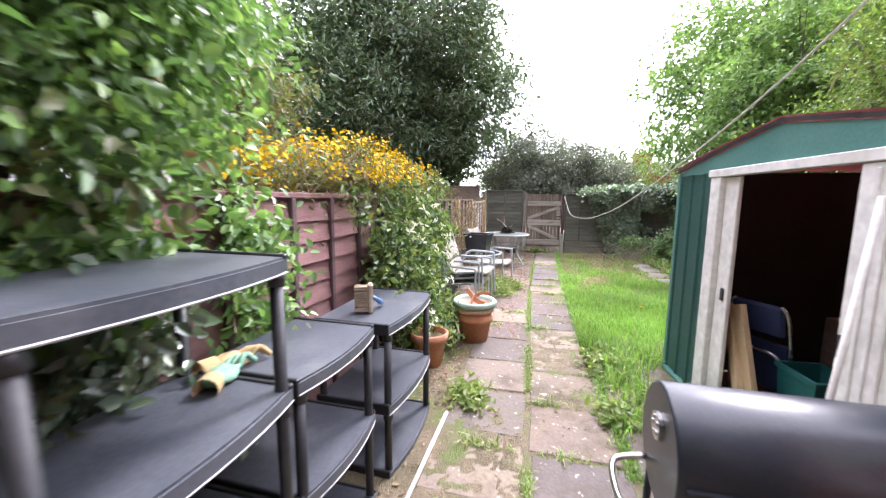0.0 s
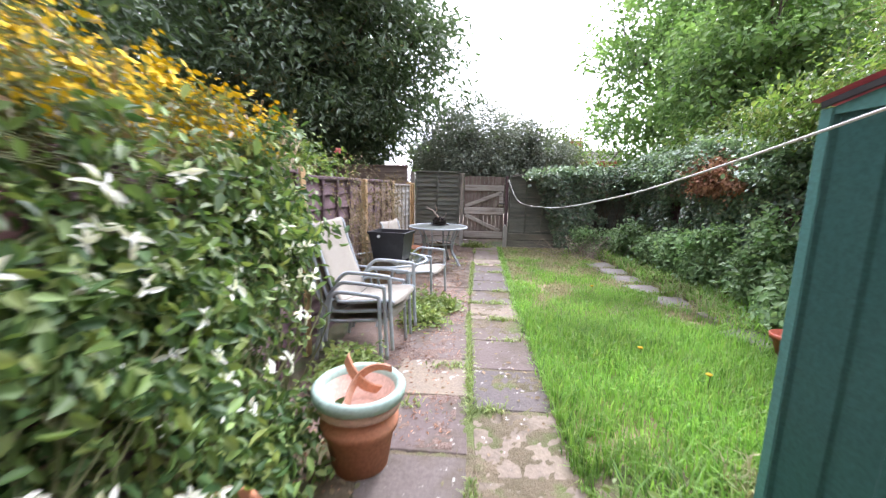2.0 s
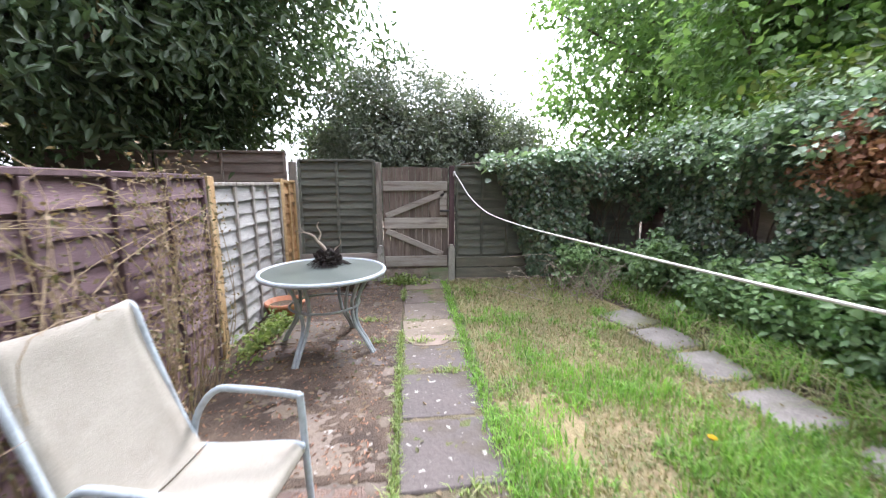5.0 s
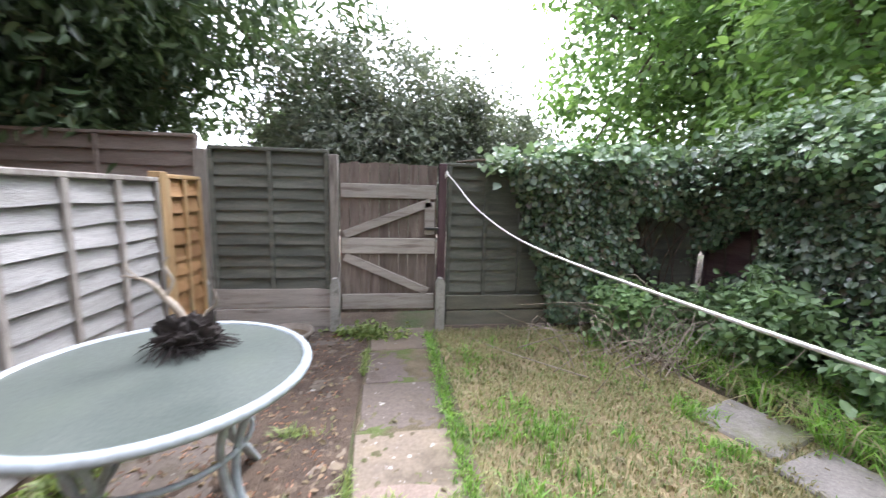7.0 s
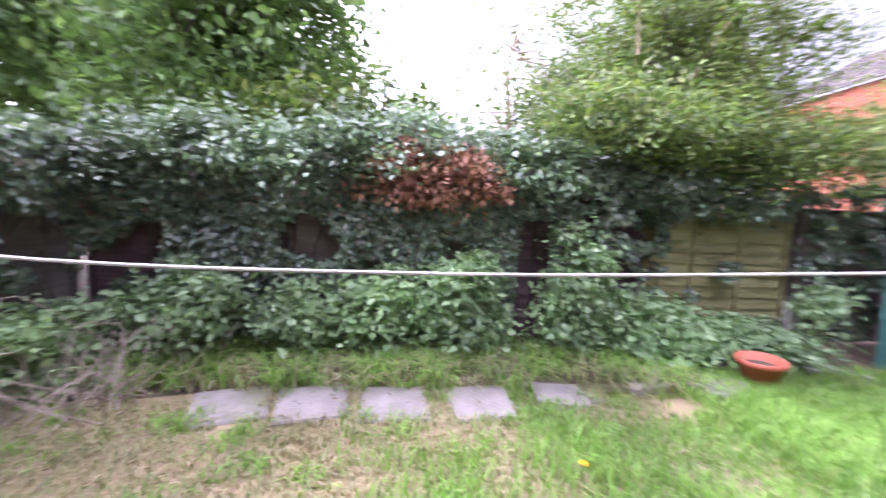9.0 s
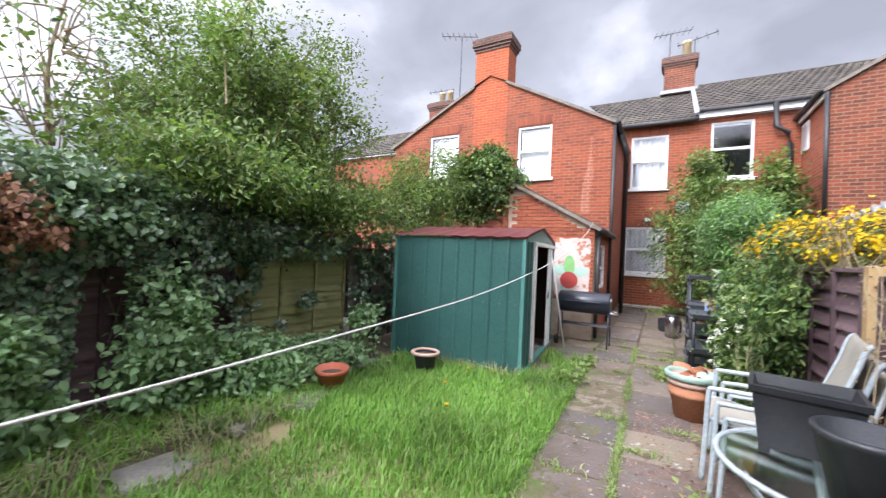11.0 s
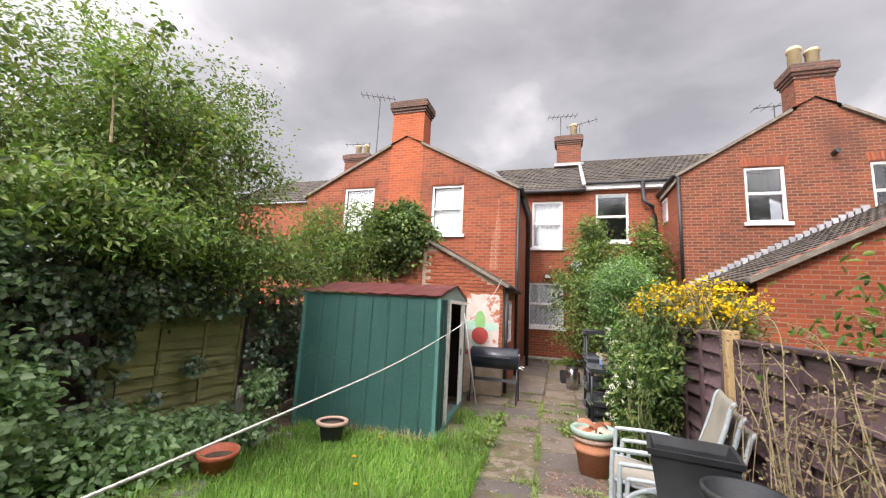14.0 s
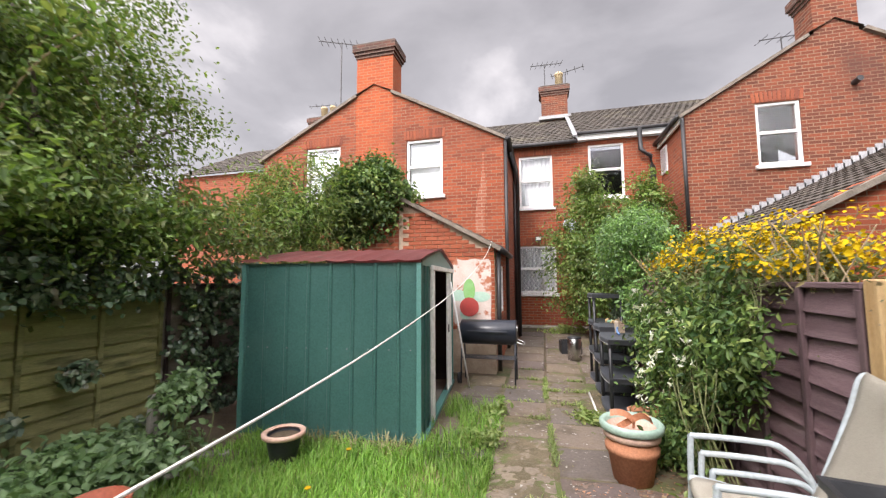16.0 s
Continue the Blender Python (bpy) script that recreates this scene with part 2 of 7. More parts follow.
M["red_board"] = surf("red_brown_board", (0.195, 0.095, 0.090), (0.29, 0.165, 0.155), 2.0, 40, 0.8, 0.6, vary=0.18, stretch=(0.8, 6, 6), stain=(0.10, 0.045, 0.045), stain_scale=2.0, stain_lo=0.6, stain_hi=0.7)
M["purple_board"] = surf("purple_brown_board", (0.105, 0.058, 0.066), (0.19, 0.122, 0.132), 2.0, 40, 0.8, 0.6, vary=0.2, stretch=(0.8, 6, 6), stain=(0.25, 0.19, 0.19), stain_scale=1.5, stain_lo=0.55, stain_hi=0.75)
M["grey_board"] = surf("weathered_grey_board", (0.30, 0.29, 0.27), (0.46, 0.45, 0.43), 2.0, 40, 0.85, 0.6, vary=0.2, stretch=(0.8, 6, 6), stain=(0.14, 0.125, 0.11), stain_scale=2.0, stain_lo=0.57, stain_hi=0.72)
M["green_board"] = surf("dark_green_grey_board", (0.105, 0.113, 0.094), (0.17, 0.175, 0.142), 2.0, 40, 0.85, 0.6, vary=0.18, stretch=(1, 6, 6), stain=(0.2, 0.19, 0.15), stain_scale=1.5, stain_lo=0.58, stain_hi=0.75)
M["yellow_board"] = surf("mossy_yellow_board", (0.26, 0.25, 0.10), (0.36, 0.33, 0.15), 2.0, 40, 0.85, 0.6, vary=0.15, stretch=(0.8, 6, 6), stain=(0.07, 0.075, 0.03), stain_scale=1.5)
M["brown_board"] = surf("brown_board", (0.20, 0.16, 0.135), (0.29, 0.245, 0.21), 2.0, 40, 0.85, 0.6, vary=0.2, stretch=(0.8, 6, 6))
M["orange_board"] = surf("orange_treated_board", (0.32, 0.17, 0.07), (0.42, 0.25, 0.11), 2.0, 40, 0.75, 0.5, vary=0.15, stretch=(0.8, 6, 6))
M["orange_post"] = surf("treated_pine", (0.42, 0.26, 0.11), (0.52, 0.36, 0.18), 2.0, 40, 0.75, 0.5, stretch=(8, 8, 1), stain=(0.3, 0.27, 0.16), stain_scale=1.5)
M["dark_post"] = surf("dark_stained_wood", (0.07, 0.04, 0.045), (0.12, 0.075, 0.08), 2.0, 40, 0.8, 0.5, stretch=(8, 8, 1), vary=0.15)
M["grey_wood"] = surf("weathered_grey_wood", (0.23, 0.205, 0.18), (0.38, 0.35, 0.31), 2.5, 45, 0.85, 0.6, stretch=(8, 8, 1), vary=0.2, stain=(0.12, 0.095, 0.08), stain_scale=2.0, stain_lo=0.55)
M["gate_plank"] = surf("old_gate_plank", (0.155, 0.12, 0.10), (0.26, 0.215, 0.185), 2.5, 45, 0.85, 0.6, stretch=(8, 8, 1), vary=0.25, stain=(0.09, 0.06, 0.05), stain_scale=2.0)
M["gate_rail"] = surf("pale_gate_rail", (0.36, 0.325, 0.285), (0.48, 0.445, 0.40), 2.5, 45, 0.85, 0.5, stretch=(1, 8, 8), vary=0.15, stain=(0.2, 0.16, 0.14), stain_scale=2.0)
M["grey_strip"] = surf("greenish_grey_board", (0.16, 0.16, 0.125), (0.23, 0.22, 0.17), 2.0, 40, 0.85, 0.6, vary=0.15, stretch=(1, 6, 6))
M["concrete"] = surf("old_concrete", (0.33, 0.32, 0.29), (0.45, 0.44, 0.40), 5.0, 60, 0.92, 0.5, stain=(0.15, 0.15, 0.12), stain_scale=6.0)
M["brick"] = brick_mat("orange_red_brick", (0.355, 0.078, 0.028), (0.20, 0.045, 0.020), (0.26, 0.145, 0.09), (0.13, 0.045, 0.026))
M["brick_new"] = brick_mat("rebuilt_orange_brick", (0.46, 0.095, 0.028), (0.33, 0.065, 0.022), (0.33, 0.16, 0.085), (0.22, 0.06, 0.03))
M["brick_dark"] = brick_mat("dark_red_brick", (0.24, 0.060, 0.025), (0.115, 0.035, 0.019), (0.25, 0.15, 0.095), (0.085, 0.036, 0.025))
M["brick_piece"] = surf("single_brick", (0.45, 0.13, 0.05), (0.30, 0.08, 0.04), 9, 70, 0.88, 0.5, tones=[(0.23, 0.06, 0.03), (0.38, 0.10, 0.042), (0.30, 0.08, 0.037), (0.43, 0.13, 0.06)])
M["brick_bleached"] = brick_mat("bleached_brick", (0.37, 0.125, 0.07), (0.28, 0.075, 0.038), (0.37, 0.24, 0.165), (0.28, 0.07, 0.03))
M["mortar"] = surf("lime_mortar", (0.40, 0.30, 0.22), (0.50, 0.40, 0.30), 6, 70, 0.95, 0.4)
M["arch_brick"] = surf("arch_brick", (0.45, 0.12, 0.05), (0.25, 0.07, 0.04), 9, 70, 0.88, 0.4, tones=[(0.17, 0.05, 0.03), (0.36, 0.10, 0.042), (0.25, 0.07, 0.035)])
M["tiles"] = surf("brown_roof_tile", (0.055, 0.046, 0.038), (0.092, 0.077, 0.063), 3.0, 40, 0.9, 0.5, vary=0.25, island=True, stain=(0.14, 0.125, 0.085), stain_scale=1.0, stain_lo=0.56)
M["lead"] = surf("lead_flashing", (0.28, 0.28, 0.29), (0.42, 0.42, 0.43), 4, 40, 0.55, 0.3)
M["upvc"] = surf("white_upvc", (0.80, 0.80, 0.79), (0.74, 0.74, 0.72), 3, 30, 0.35, 0.05)
M["white_paint"] = surf("white_painted_metal", (0.78, 0.77, 0.74), (0.74, 0.73, 0.70), 3, 14, 0.45, 0.02, stain=(0.55, 0.52, 0.47), stain_scale=1.5, stain_lo=0.6, stain_hi=0.8)
M["pane"] = glass_mat("window_glass", (0.9, 0.93, 0.95))
M["curtain"] = surf("net_curtain", (0.68, 0.68, 0.67), (0.40, 0.40, 0.41), 9, 30, 0.9, 0.3, stretch=(6, 1, 1))
# Darkness of the rooms behind the windows, put into the colour.
M["room_shade"] = surf("room_shade", (0.03, 0.03, 0.032), (0.05, 0.048, 0.045), 2, 20, 0.9, 0.0)
M["black_pipe"] = surf("black_pipe", (0.02, 0.02, 0.022), (0.04, 0.038, 0.038), 3, 30, 0.45, 0.1)
M["pot_clay"] = surf("chimney_pot_clay", (0.62, 0.50, 0.30), (0.5, 0.38, 0.22), 4, 40, 0.8, 0.2)
M["brick_sooty"] = brick_mat("sooty_brick", (0.15, 0.055, 0.035), (0.075, 0.04, 0.032), (0.17, 0.13, 0.10), (0.05, 0.035, 0.03))
M["cap_stone"] = surf("sooty_chimney_cap", (0.075, 0.068, 0.062), (0.13, 0.115, 0.10), 5, 50, 0.9, 0.5)
M["coping"] = surf("verge_mortar", (0.24, 0.205, 0.165), (0.16, 0.135, 0.11), 5, 50, 0.9, 0.5)
M["shed_green"] = surf("green_coated_steel", (0.070, 0.195, 0.175), (0.085, 0.225, 0.20), 1.5, 60, 0.42, 0.05, stain=(0.11, 0.24, 0.21), stain_scale=2.2, stain_lo=0.55, stain_hi=0.8)
M["shed_roof"] = surf("faded_red_coated_steel", (0.21, 0.055, 0.055), (0.30, 0.10, 0.095), 2.5, 50, 0.5, 0.15, stain=(0.13, 0.10, 0.08), stain_scale=3.0, stain_lo=0.58)
M["shed_floor"] = surf("dusty_floor", (0.12, 0.10, 0.085), (0.18, 0.15, 0.12), 3, 50, 0.9, 0.3)
M["rust"] = surf("rusty_bracket", (0.2, 0.08, 0.04), (0.12, 0.06, 0.04), 9, 70, 0.8, 0.4)


# ---- building helpers ----
def part(name, bm, material, parent=None, label="", smooth=False):
    """Links a bmesh as one mesh object, under a thing or a part."""
    me = bpy.data.meshes.new(name)
    bm.to_mesh(me)
    bm.free()
    if smooth:
        me.polygons.foreach_set("use_smooth", [True] * len(me.polygons))
    return piece(name, me, material, parent, None, label)


def piece(name, me, material=None, parent=None, m=None, label=""):
    if material is not None and not me.materials:
        me.materials.append(material)
    ob = new(name, me)
    if parent is not None:
        ob.parent = parent
    if m is not None:
        ob.matrix_basis = m
    if label:
        tagged(ob, label)
    return ob


def thing(name, label, category, x=0, y=0, z=0, rz=0, group="", kind=""):
    ob = new(name)
    ob.empty_display_size = 0.1
    ob.matrix_basis = pose(x, y, z, 0, 0, rz)
    return tagged(ob, label, category, group, kind)


def box(bm, x0, y0, z0, x1, y1, z1, m=None, bevel=0.0):
    r = bmesh.ops.create_cube(bm, size=1.0)
    v = r["verts"]
    bmesh.ops.transform(bm, verts=v, matrix=Matrix.Translation(((x0 + x1) / 2, (y0 + y1) / 2, (z0 + z1) / 2)) @ Matrix.Diagonal((abs(x1 - x0), abs(y1 - y0), abs(z1 - z0), 1)))
    if bevel:
        e = list({e for q in v for e in q.link_edges})
        o = bmesh.ops.bevel(bm, geom=e, offset=bevel, segments=1, affect="EDGES")
        v = list(set(o["verts"]) | {q for q in v if q.is_valid})
    if m is not None:
        bmesh.ops.transform(bm, verts=[q for q in v if q.is_valid], matrix=m)
    return v


def boxed(x0, y0, z0, x1, y1, z1, m=None, bevel=0.0):
    bm = bmesh.new()
    box(bm, x0, y0, z0, x1, y1, z1, m, bevel)
    return bm


def beam(bm, a, b, w, t, up=(0, 0, 1), bevel=0.0):
    """A straight bar from a to b, w across and t along up."""
    a, b = Vector(a), Vector(b)
    d = (b - a)
    ln = d.length
    d.normalize()
    s = d.cross(Vector(up))
    if s.length < 1e-4:
        s = d.cross(Vector((1, 0, 0)))
    s.normalize()
    u = s.cross(d)
    m = Matrix(((d.x, s.x, u.x, (a.x + b.x) / 2), (d.y, s.y, u.y, (a.y + b.y) / 2), (d.z, s.z, u.z, (a.z + b.z) / 2), (0, 0, 0, 1)))
    return box(bm, -ln / 2, -w / 2, -t / 2, ln / 2, w / 2, t / 2, m, bevel)


def tube(bm, pts, r, seg=8, caps=True):
    """A round tube along points; r is one radius or one for each point."""
    pts = [Vector(p) for p in pts]
    rs = r if isinstance(r, (list, tuple)) else [r] * len(pts)
    rings = []
    ref = Vector((0.31, 0.17, 0.93))
    for i, p in enumerate(pts):
        d = (pts[min(i + 1, len(pts) - 1)] - pts[max(i - 1, 0)]).normalized()
        s = d.cross(ref)
        if s.length < 0.05:
            s = d.cross(Vector((1, 0, 0)))
        s.normalize()
        u = s.cross(d)
        rings.append([bm.verts.new(p + (s * math.cos(2 * math.pi * k / seg) + u * math.sin(2 * math.pi * k / seg)) * rs[i]) for k in range(seg)])
    for a, b in zip(rings, rings[1:]):
        for k in range(seg):
            bm.faces.new((a[k], a[(k + 1) % seg], b[(k + 1) % seg], b[k]))
    if caps:
        bm.faces.new(list(reversed(rings[0])))
        bm.faces.new(rings[-1])


def smooth_path(pts, n=6):
    """A Catmull-Rom curve through points."""
    pts = [Vector(p) for p in pts]
    q = [pts[0]] + pts + [pts[-1]]
    out = []
    for i in range(1, len(q) - 2):
        p0, p1, p2, p3 = q[i - 1:i + 3]
        for k in range(n):
            t = k / n
            out.append(0.5 * ((2 * p1) + (p2 - p0) * t + (2 * p0 - 5 * p1 + 4 * p2 - p3) * t * t + (3 * p1 - p0 - 3 * p2 + p3) * t ** 3))
    return out + [pts[-1]]


def lathe(bm, prof, seg=24, m=None):
    """A turned shape from (radius, height) pairs."""
    rings = []
    for r, z in prof:
        rings.append([bm.verts.new((r * math.cos(2 * math.pi * k / seg), r * math.sin(2 * math.pi * k / seg), z)) for k in range(seg)])
    for a, b in zip(rings, rings[1:]):
        for k in range(seg):
            bm.faces.new((a[k], a[(k + 1) % seg], b[(k + 1) % seg], b[k]))
    if m is not None:
        bmesh.ops.transform(bm, verts=[v for ring in rings for v in ring], matrix=m)


def prism(bm, poly, axis, lo, hi):
    """A flat outline pulled along an axis: poly of (u, v); axis y gives u=x v=z, axis x gives u=y v=z, axis z gives u=x v=y."""
    def at(u, v, w):
        return {"x": (w, u, v), "y": (u, w, v), "z": (u, v, w)}[axis]
    a = [bm.verts.new(at(u, v, lo)) for u, v in poly]
    b = [bm.verts.new(at(u, v, hi)) for u, v in poly]
    k = len(poly)
    fs = [bm.faces.new(list(reversed(a))), bm.faces.new(b)]
    for i in range(k):
        fs.append(bm.faces.new((a[i], a[(i + 1) % k], b[(i + 1) % k], b[i])))
    bmesh.ops.recalc_face_normals(bm, faces=fs)


R = np.random.default_rng(7)


def gz(x, y):
    """The ground's height: level garden, rising gently to the house."""
    return 0.0 if y > 1.0 else min((1.0 - y) * 0.055, 0.27)


# ---- ground: one sheet to the horizon ----
def build_ground():
    xs = np.concatenate([[-1500, -300, -60, -20, -8], np.arange(-3, 8.01, 0.2), [10, 20, 60, 300, 1500]])
    ys = np.concatenate([[-1500, -300, -60, -20, -8], np.arange(-5, 13.01, 0.2), [16, 25, 60, 300, 1500]])
    vs, fs = [], []
    for y in ys:
        for x in xs:
            inside = -3 < x < 8 and -5 < y < 13
            z = gz(x, y) - 0.006 + (0.012 * noise.noise((x * 1.7, y * 1.7, 0.0)) if inside else 0.0)
            if x > 5.1 and y > 3.8 and inside:
                z += 0.05 + 0.04 * noise.noise((x * 2, y * 2, 3.0))
            vs.append((x, y, z))
    k = len(xs)
    for j in range(len(ys) - 1):
        for i in range(k - 1):
            fs.append((j * k + i, j * k + i + 1, (j + 1) * k + i + 1, (j + 1) * k + i))
    me = bpy.data.meshes.new("ground")
    me.from_pydata(vs, [], fs)
    me.polygons.foreach_set("use_smooth", [True] * len(me.polygons))
    tagged(piece("ground", me, M["soil"]), "bare brown garden soil with green patches", "ground", kind="structure")


build_ground()


# ---- fences ----
def board_mesh(length, height, seed, thick=0.015):
    """One lapped board: its foot stands proud, its lower edge is waney."""
    rng = np.random.default_rng(seed)
    bm = bmesh.new()
    n = 7
    rows = []
    for i in range(n):
        u = -length / 2 + length * i / (n - 1)
        wav = (rng.random() - 0.5) * 0.018
        bow = 0.006 * math.sin(i * 1.3 + seed)
        lo, hi = -height / 2 - 0.008 + wav, height / 2 + 0.012
        rows.append([bm.verts.new(p) for p in ((u, -0.036 + bow, lo), (u, -0.002 + bow, hi), (u, 0.008 + bow, hi), (u, -0.036 + thick + bow, lo))])
    for a, b in zip(rows, rows[1:]):
        for k in range(4):
            bm.faces.new((a[k], b[k], b[(k + 1) % 4], a[(k + 1) % 4]))
    bm.faces.new(rows[0])
    bm.faces.new(list(reversed(rows[-1])))
    bmesh.ops.recalc_face_normals(bm, faces=bm.faces)
    me = bpy.data.meshes.new("board")
    bm.to_mesh(me)
    bm.free()
    return me


def fence_panel(name, x, y, rz, length, z0, z1, boards, mat, frame_mat, label, battens=3, cap=True, group="lapped fence panels", cap_mat=None):
    """A lapped panel centred at x, y; its face looks along local -y."""
    t = thing(name, label, "fence panel", x, y, 0, rz, group)
    step = (z1 - z0) / boards
    meshes = [board_mesh(length, step, 11 * k + int(length * 100)) for k in range(3)]
    for me in meshes:
        me.materials.append(mat)
    for i in range(boards):
        piece("board", meshes[i % 3], None, t, Matrix.Translation((0, 0, z0 + (i + 0.5) * step)) @ Matrix.Rotation((R.random() - 0.5) * 0.008, 4, "Y"))
    for i in range(battens):
        u = -length / 2 + 0.02 + (length - 0.04) * i / (battens - 1)
        part("batten", boxed(u - 0.02, -0.052, z0, u + 0.02, -0.022, z1, bevel=0.004), frame_mat, t)
    if cap:
        part("capping", boxed(-length / 2, -0.05, z1, length / 2, 0.03, z1 + 0.035, bevel=0.006), cap_mat or frame_mat, t)
    return t


def fence_post(x, y, h, mat, label, w=0.09, base=0.0, name="fence_post"):
    bm = boxed(-w / 2, -w / 2, base, w / 2, w / 2, h, bevel=0.006)
    ob = part(name, bm, mat)
    ob.matrix_basis = pose(x, y, 0, 0, 0, (R.random() - 0.5) * 3)
    return tagged(ob, label, "fence post", "fence posts")


def fence_run(points, **kw):
    (x0, y0), (x1, y1) = points
    ln = math.hypot(x1 - x0, y1 - y0)
    ang = math.degrees(math.atan2(y1 - y0, x1 - x0))
    return fence_panel("garden_fence", (x0 + x1) / 2, (y0 + y1) / 2, ang, ln, **kw)


FX = lambda y: 0.86 - (y - 5.2) * 0.003 if y < 7.05 else 0.88 - (y - 7.05) * 0.066 if y < 9.3 else 0.72
RF = lambda y: 1.0 - max(0.0, y - 1.2) * 0.033
# left boundary, its face looks to +x: run from far to near so that local -y looks to +x
for ya, yb in ((-0.28, 1.55), (1.60, 3.42), (3.47, 5.28)):
    fence_run(((RF(ya), ya), (RF(yb), yb)), z0=0.05, z1=1.55, boards=11, mat=M["red_board" if ya < 3 else "purple_board"], frame_mat=M["dark_post"], label="red-brown lapped timber fence panel with a pale capping" if ya < 3 else "purple-brown lapped timber fence panel behind the climber", battens=5, cap_mat=M["red_board" if ya < 3 else "purple_board"])
fence_post(0.875, 5.35, 1.60, M["orange_post"], "pale new timber fence post beside a purple panel")
for ya, yb in ((5.42, 6.97), (7.12, 9.18)):
    fence_run(((FX(ya) - 0.02, ya), (FX(yb) - 0.02, yb)), z0=0.04, z1=1.505, boards=11, mat=M["purple_board"], frame_mat=M["dark_post"], label="purple-stained lapped timber fence panel", battens=5, cap_mat=M["dark_post"])
fence_post(0.885, 7.05, 1.53, M["orange_post"], "pale timber fence post among dry rose stems")
fence_post(0.73, 9.25, 1.53, M["orange_post"], "pale new timber fence post between purple and grey panels", 0.1)
fence_run(((0.70, 9.32), (0.70, 11.0)), z0=0.04, z1=1.45, boards=11, mat=M["grey_board"], frame_mat=M["grey_wood"], label="bleached grey lapped timber fence panel", battens=5)
fence_post(0.71, 11.06, 1.53, M["orange_post"], "orange-brown treated timber fence post")
fence_run(((0.69, 11.12), (0.69, 11.66)), z0=0.04, z1=1.48, boards=11, mat=M["orange_board"], frame_mat=M["orange_post"], label="short new orange-brown lapped fence panel", battens=3)
fence_post(0.66, 11.86, 1.78, M["grey_wood"], "grey timber corner post", 0.1)

# back boundary, its face looks to -y
BY = 11.82
fence_run(((0.74, BY + 0.03), (1.84, BY + 0.03)), z0=0.44, z1=1.78, boards=12, mat=M["green_board"], frame_mat=M["green_board"], label="dark green-grey lapped fence panel beside the gate", battens=3)
for z in (0.03, 0.24):
    ob = part("gravel_board", boxed(0.72, BY - 0.01, z, 1.84, BY + 0.02, z + 0.19, bevel=0.004), M["gate_rail"])
    tagged(ob, "weathered grey gravel board under the fence panel", "fence board", "gravel boards")
for z in (0.02, 0.19):
    ob = part("gravel_board", boxed(3.04, BY - 0.015, z, 4.25, BY + 0.012, z + 0.155, bevel=0.004), M["grey_strip"])
    tagged(ob, "greenish grey gravel board under the fence panel", "fence board", "gravel boards")
fence_run(((3.03, BY + 0.06), (4.25, BY + 0.08)), z0=0.03, z1=1.70, boards=14, mat=M["green_board"], frame_mat=M["green_board"], label="dark green-grey lapped fence panel beside ivy", battens=4)
fence_run(((4.28, BY + 0.08), (6.0, BY + 0.08)), z0=0.03, z1=1.70, boards=14, mat=M["green_board"], frame_mat=M["green_board"], label="dark lapped fence panel overgrown with ivy", battens=4)


def concrete_spur(x, y):
    bm = bmesh.new()
    prism(bm, [(-0.045, 0), (0.045, 0), (0.045, 0.52), (0.02, 0.58), (-0.02, 0.58), (-0.045, 0.52)], "y", -0.045, 0.045)
    for z in (0.2, 0.42):
        tube(bm, [(0, -0.055, z), (0, -0.04, z)], 0.012, 6)
    ob = part("concrete_spur", bm, M["concrete"])
    ob.matrix_basis = pose(x, y, -0.02, 0, 0, (R.random() - 0.5) * 4)
    tagged(ob, "short pale concrete post spur beside the fence", "fence post", "concrete post spurs")


for x in (0.68, 1.90, 2.96):
    concrete_spur(x, BY - 0.10)
fence_post(1.89, BY, 1.77, M["grey_wood"], "grey timber gate post", 0.08)
fence_post(2.97, BY, 1.72, M["dark_post"], "dark timber gate post", 0.08)


def build_gate():
    t = thing("garden_gate", "weathered grey ledged and braced garden gate, shut", "gate", 2.43, BY - 0.02, 0)
    k = 10
    for i in range(k):
        w = 0.97 / k
        x = -0.485 + w * i
        bm = boxed(x + 0.003, 0, 0.17 + R.random() * 0.02, x + w - 0.003, 0.02, 1.69 + 0.02 * R.random())
        part("plank", bm, M["gate_plank"], t)
    for z0, z1 in ((0.22, 0.38), (0.80, 0.96), (1.36, 1.50)):
        part("rail", boxed(-0.47, -0.03, z0, 0.47, -0.002, z1, bevel=0.005), M["gate_rail"], t)
    for a, b in (((-0.44, -0.017, 0.99), (0.42, -0.017, 1.33)), ((-0.44, -0.017, 0.77), (0.40, -0.017, 0.40))):
        bm = bmesh.new()
        beam(bm, a, b, 0.026, 0.085, bevel=0.004)
        part("brace", bm, M["gate_rail"], t)
    part("latch_board", boxed(0.36, -0.03, 1.0, 0.46, -0.003, 1.33, bevel=0.004), M["gate_rail"], t)
    part("latch", boxed(0.36, -0.055, 1.05, 0.50, -0.03, 1.075, bevel=0.004), M["black_pipe"], t, "black metal latch")


build_gate()
# the neighbour's fence beyond the corner
for xa, xb in ((-3.4, -1.5), (-1.45, 0.45)):
    fence_run(((xa, 12.3), (xb, 12.3)), z0=0.1, z1=1.93, boards=13, mat=M["brown_board"], frame_mat=M["brown_board"], label="brown lapped fence panel of the next garden", battens=3)
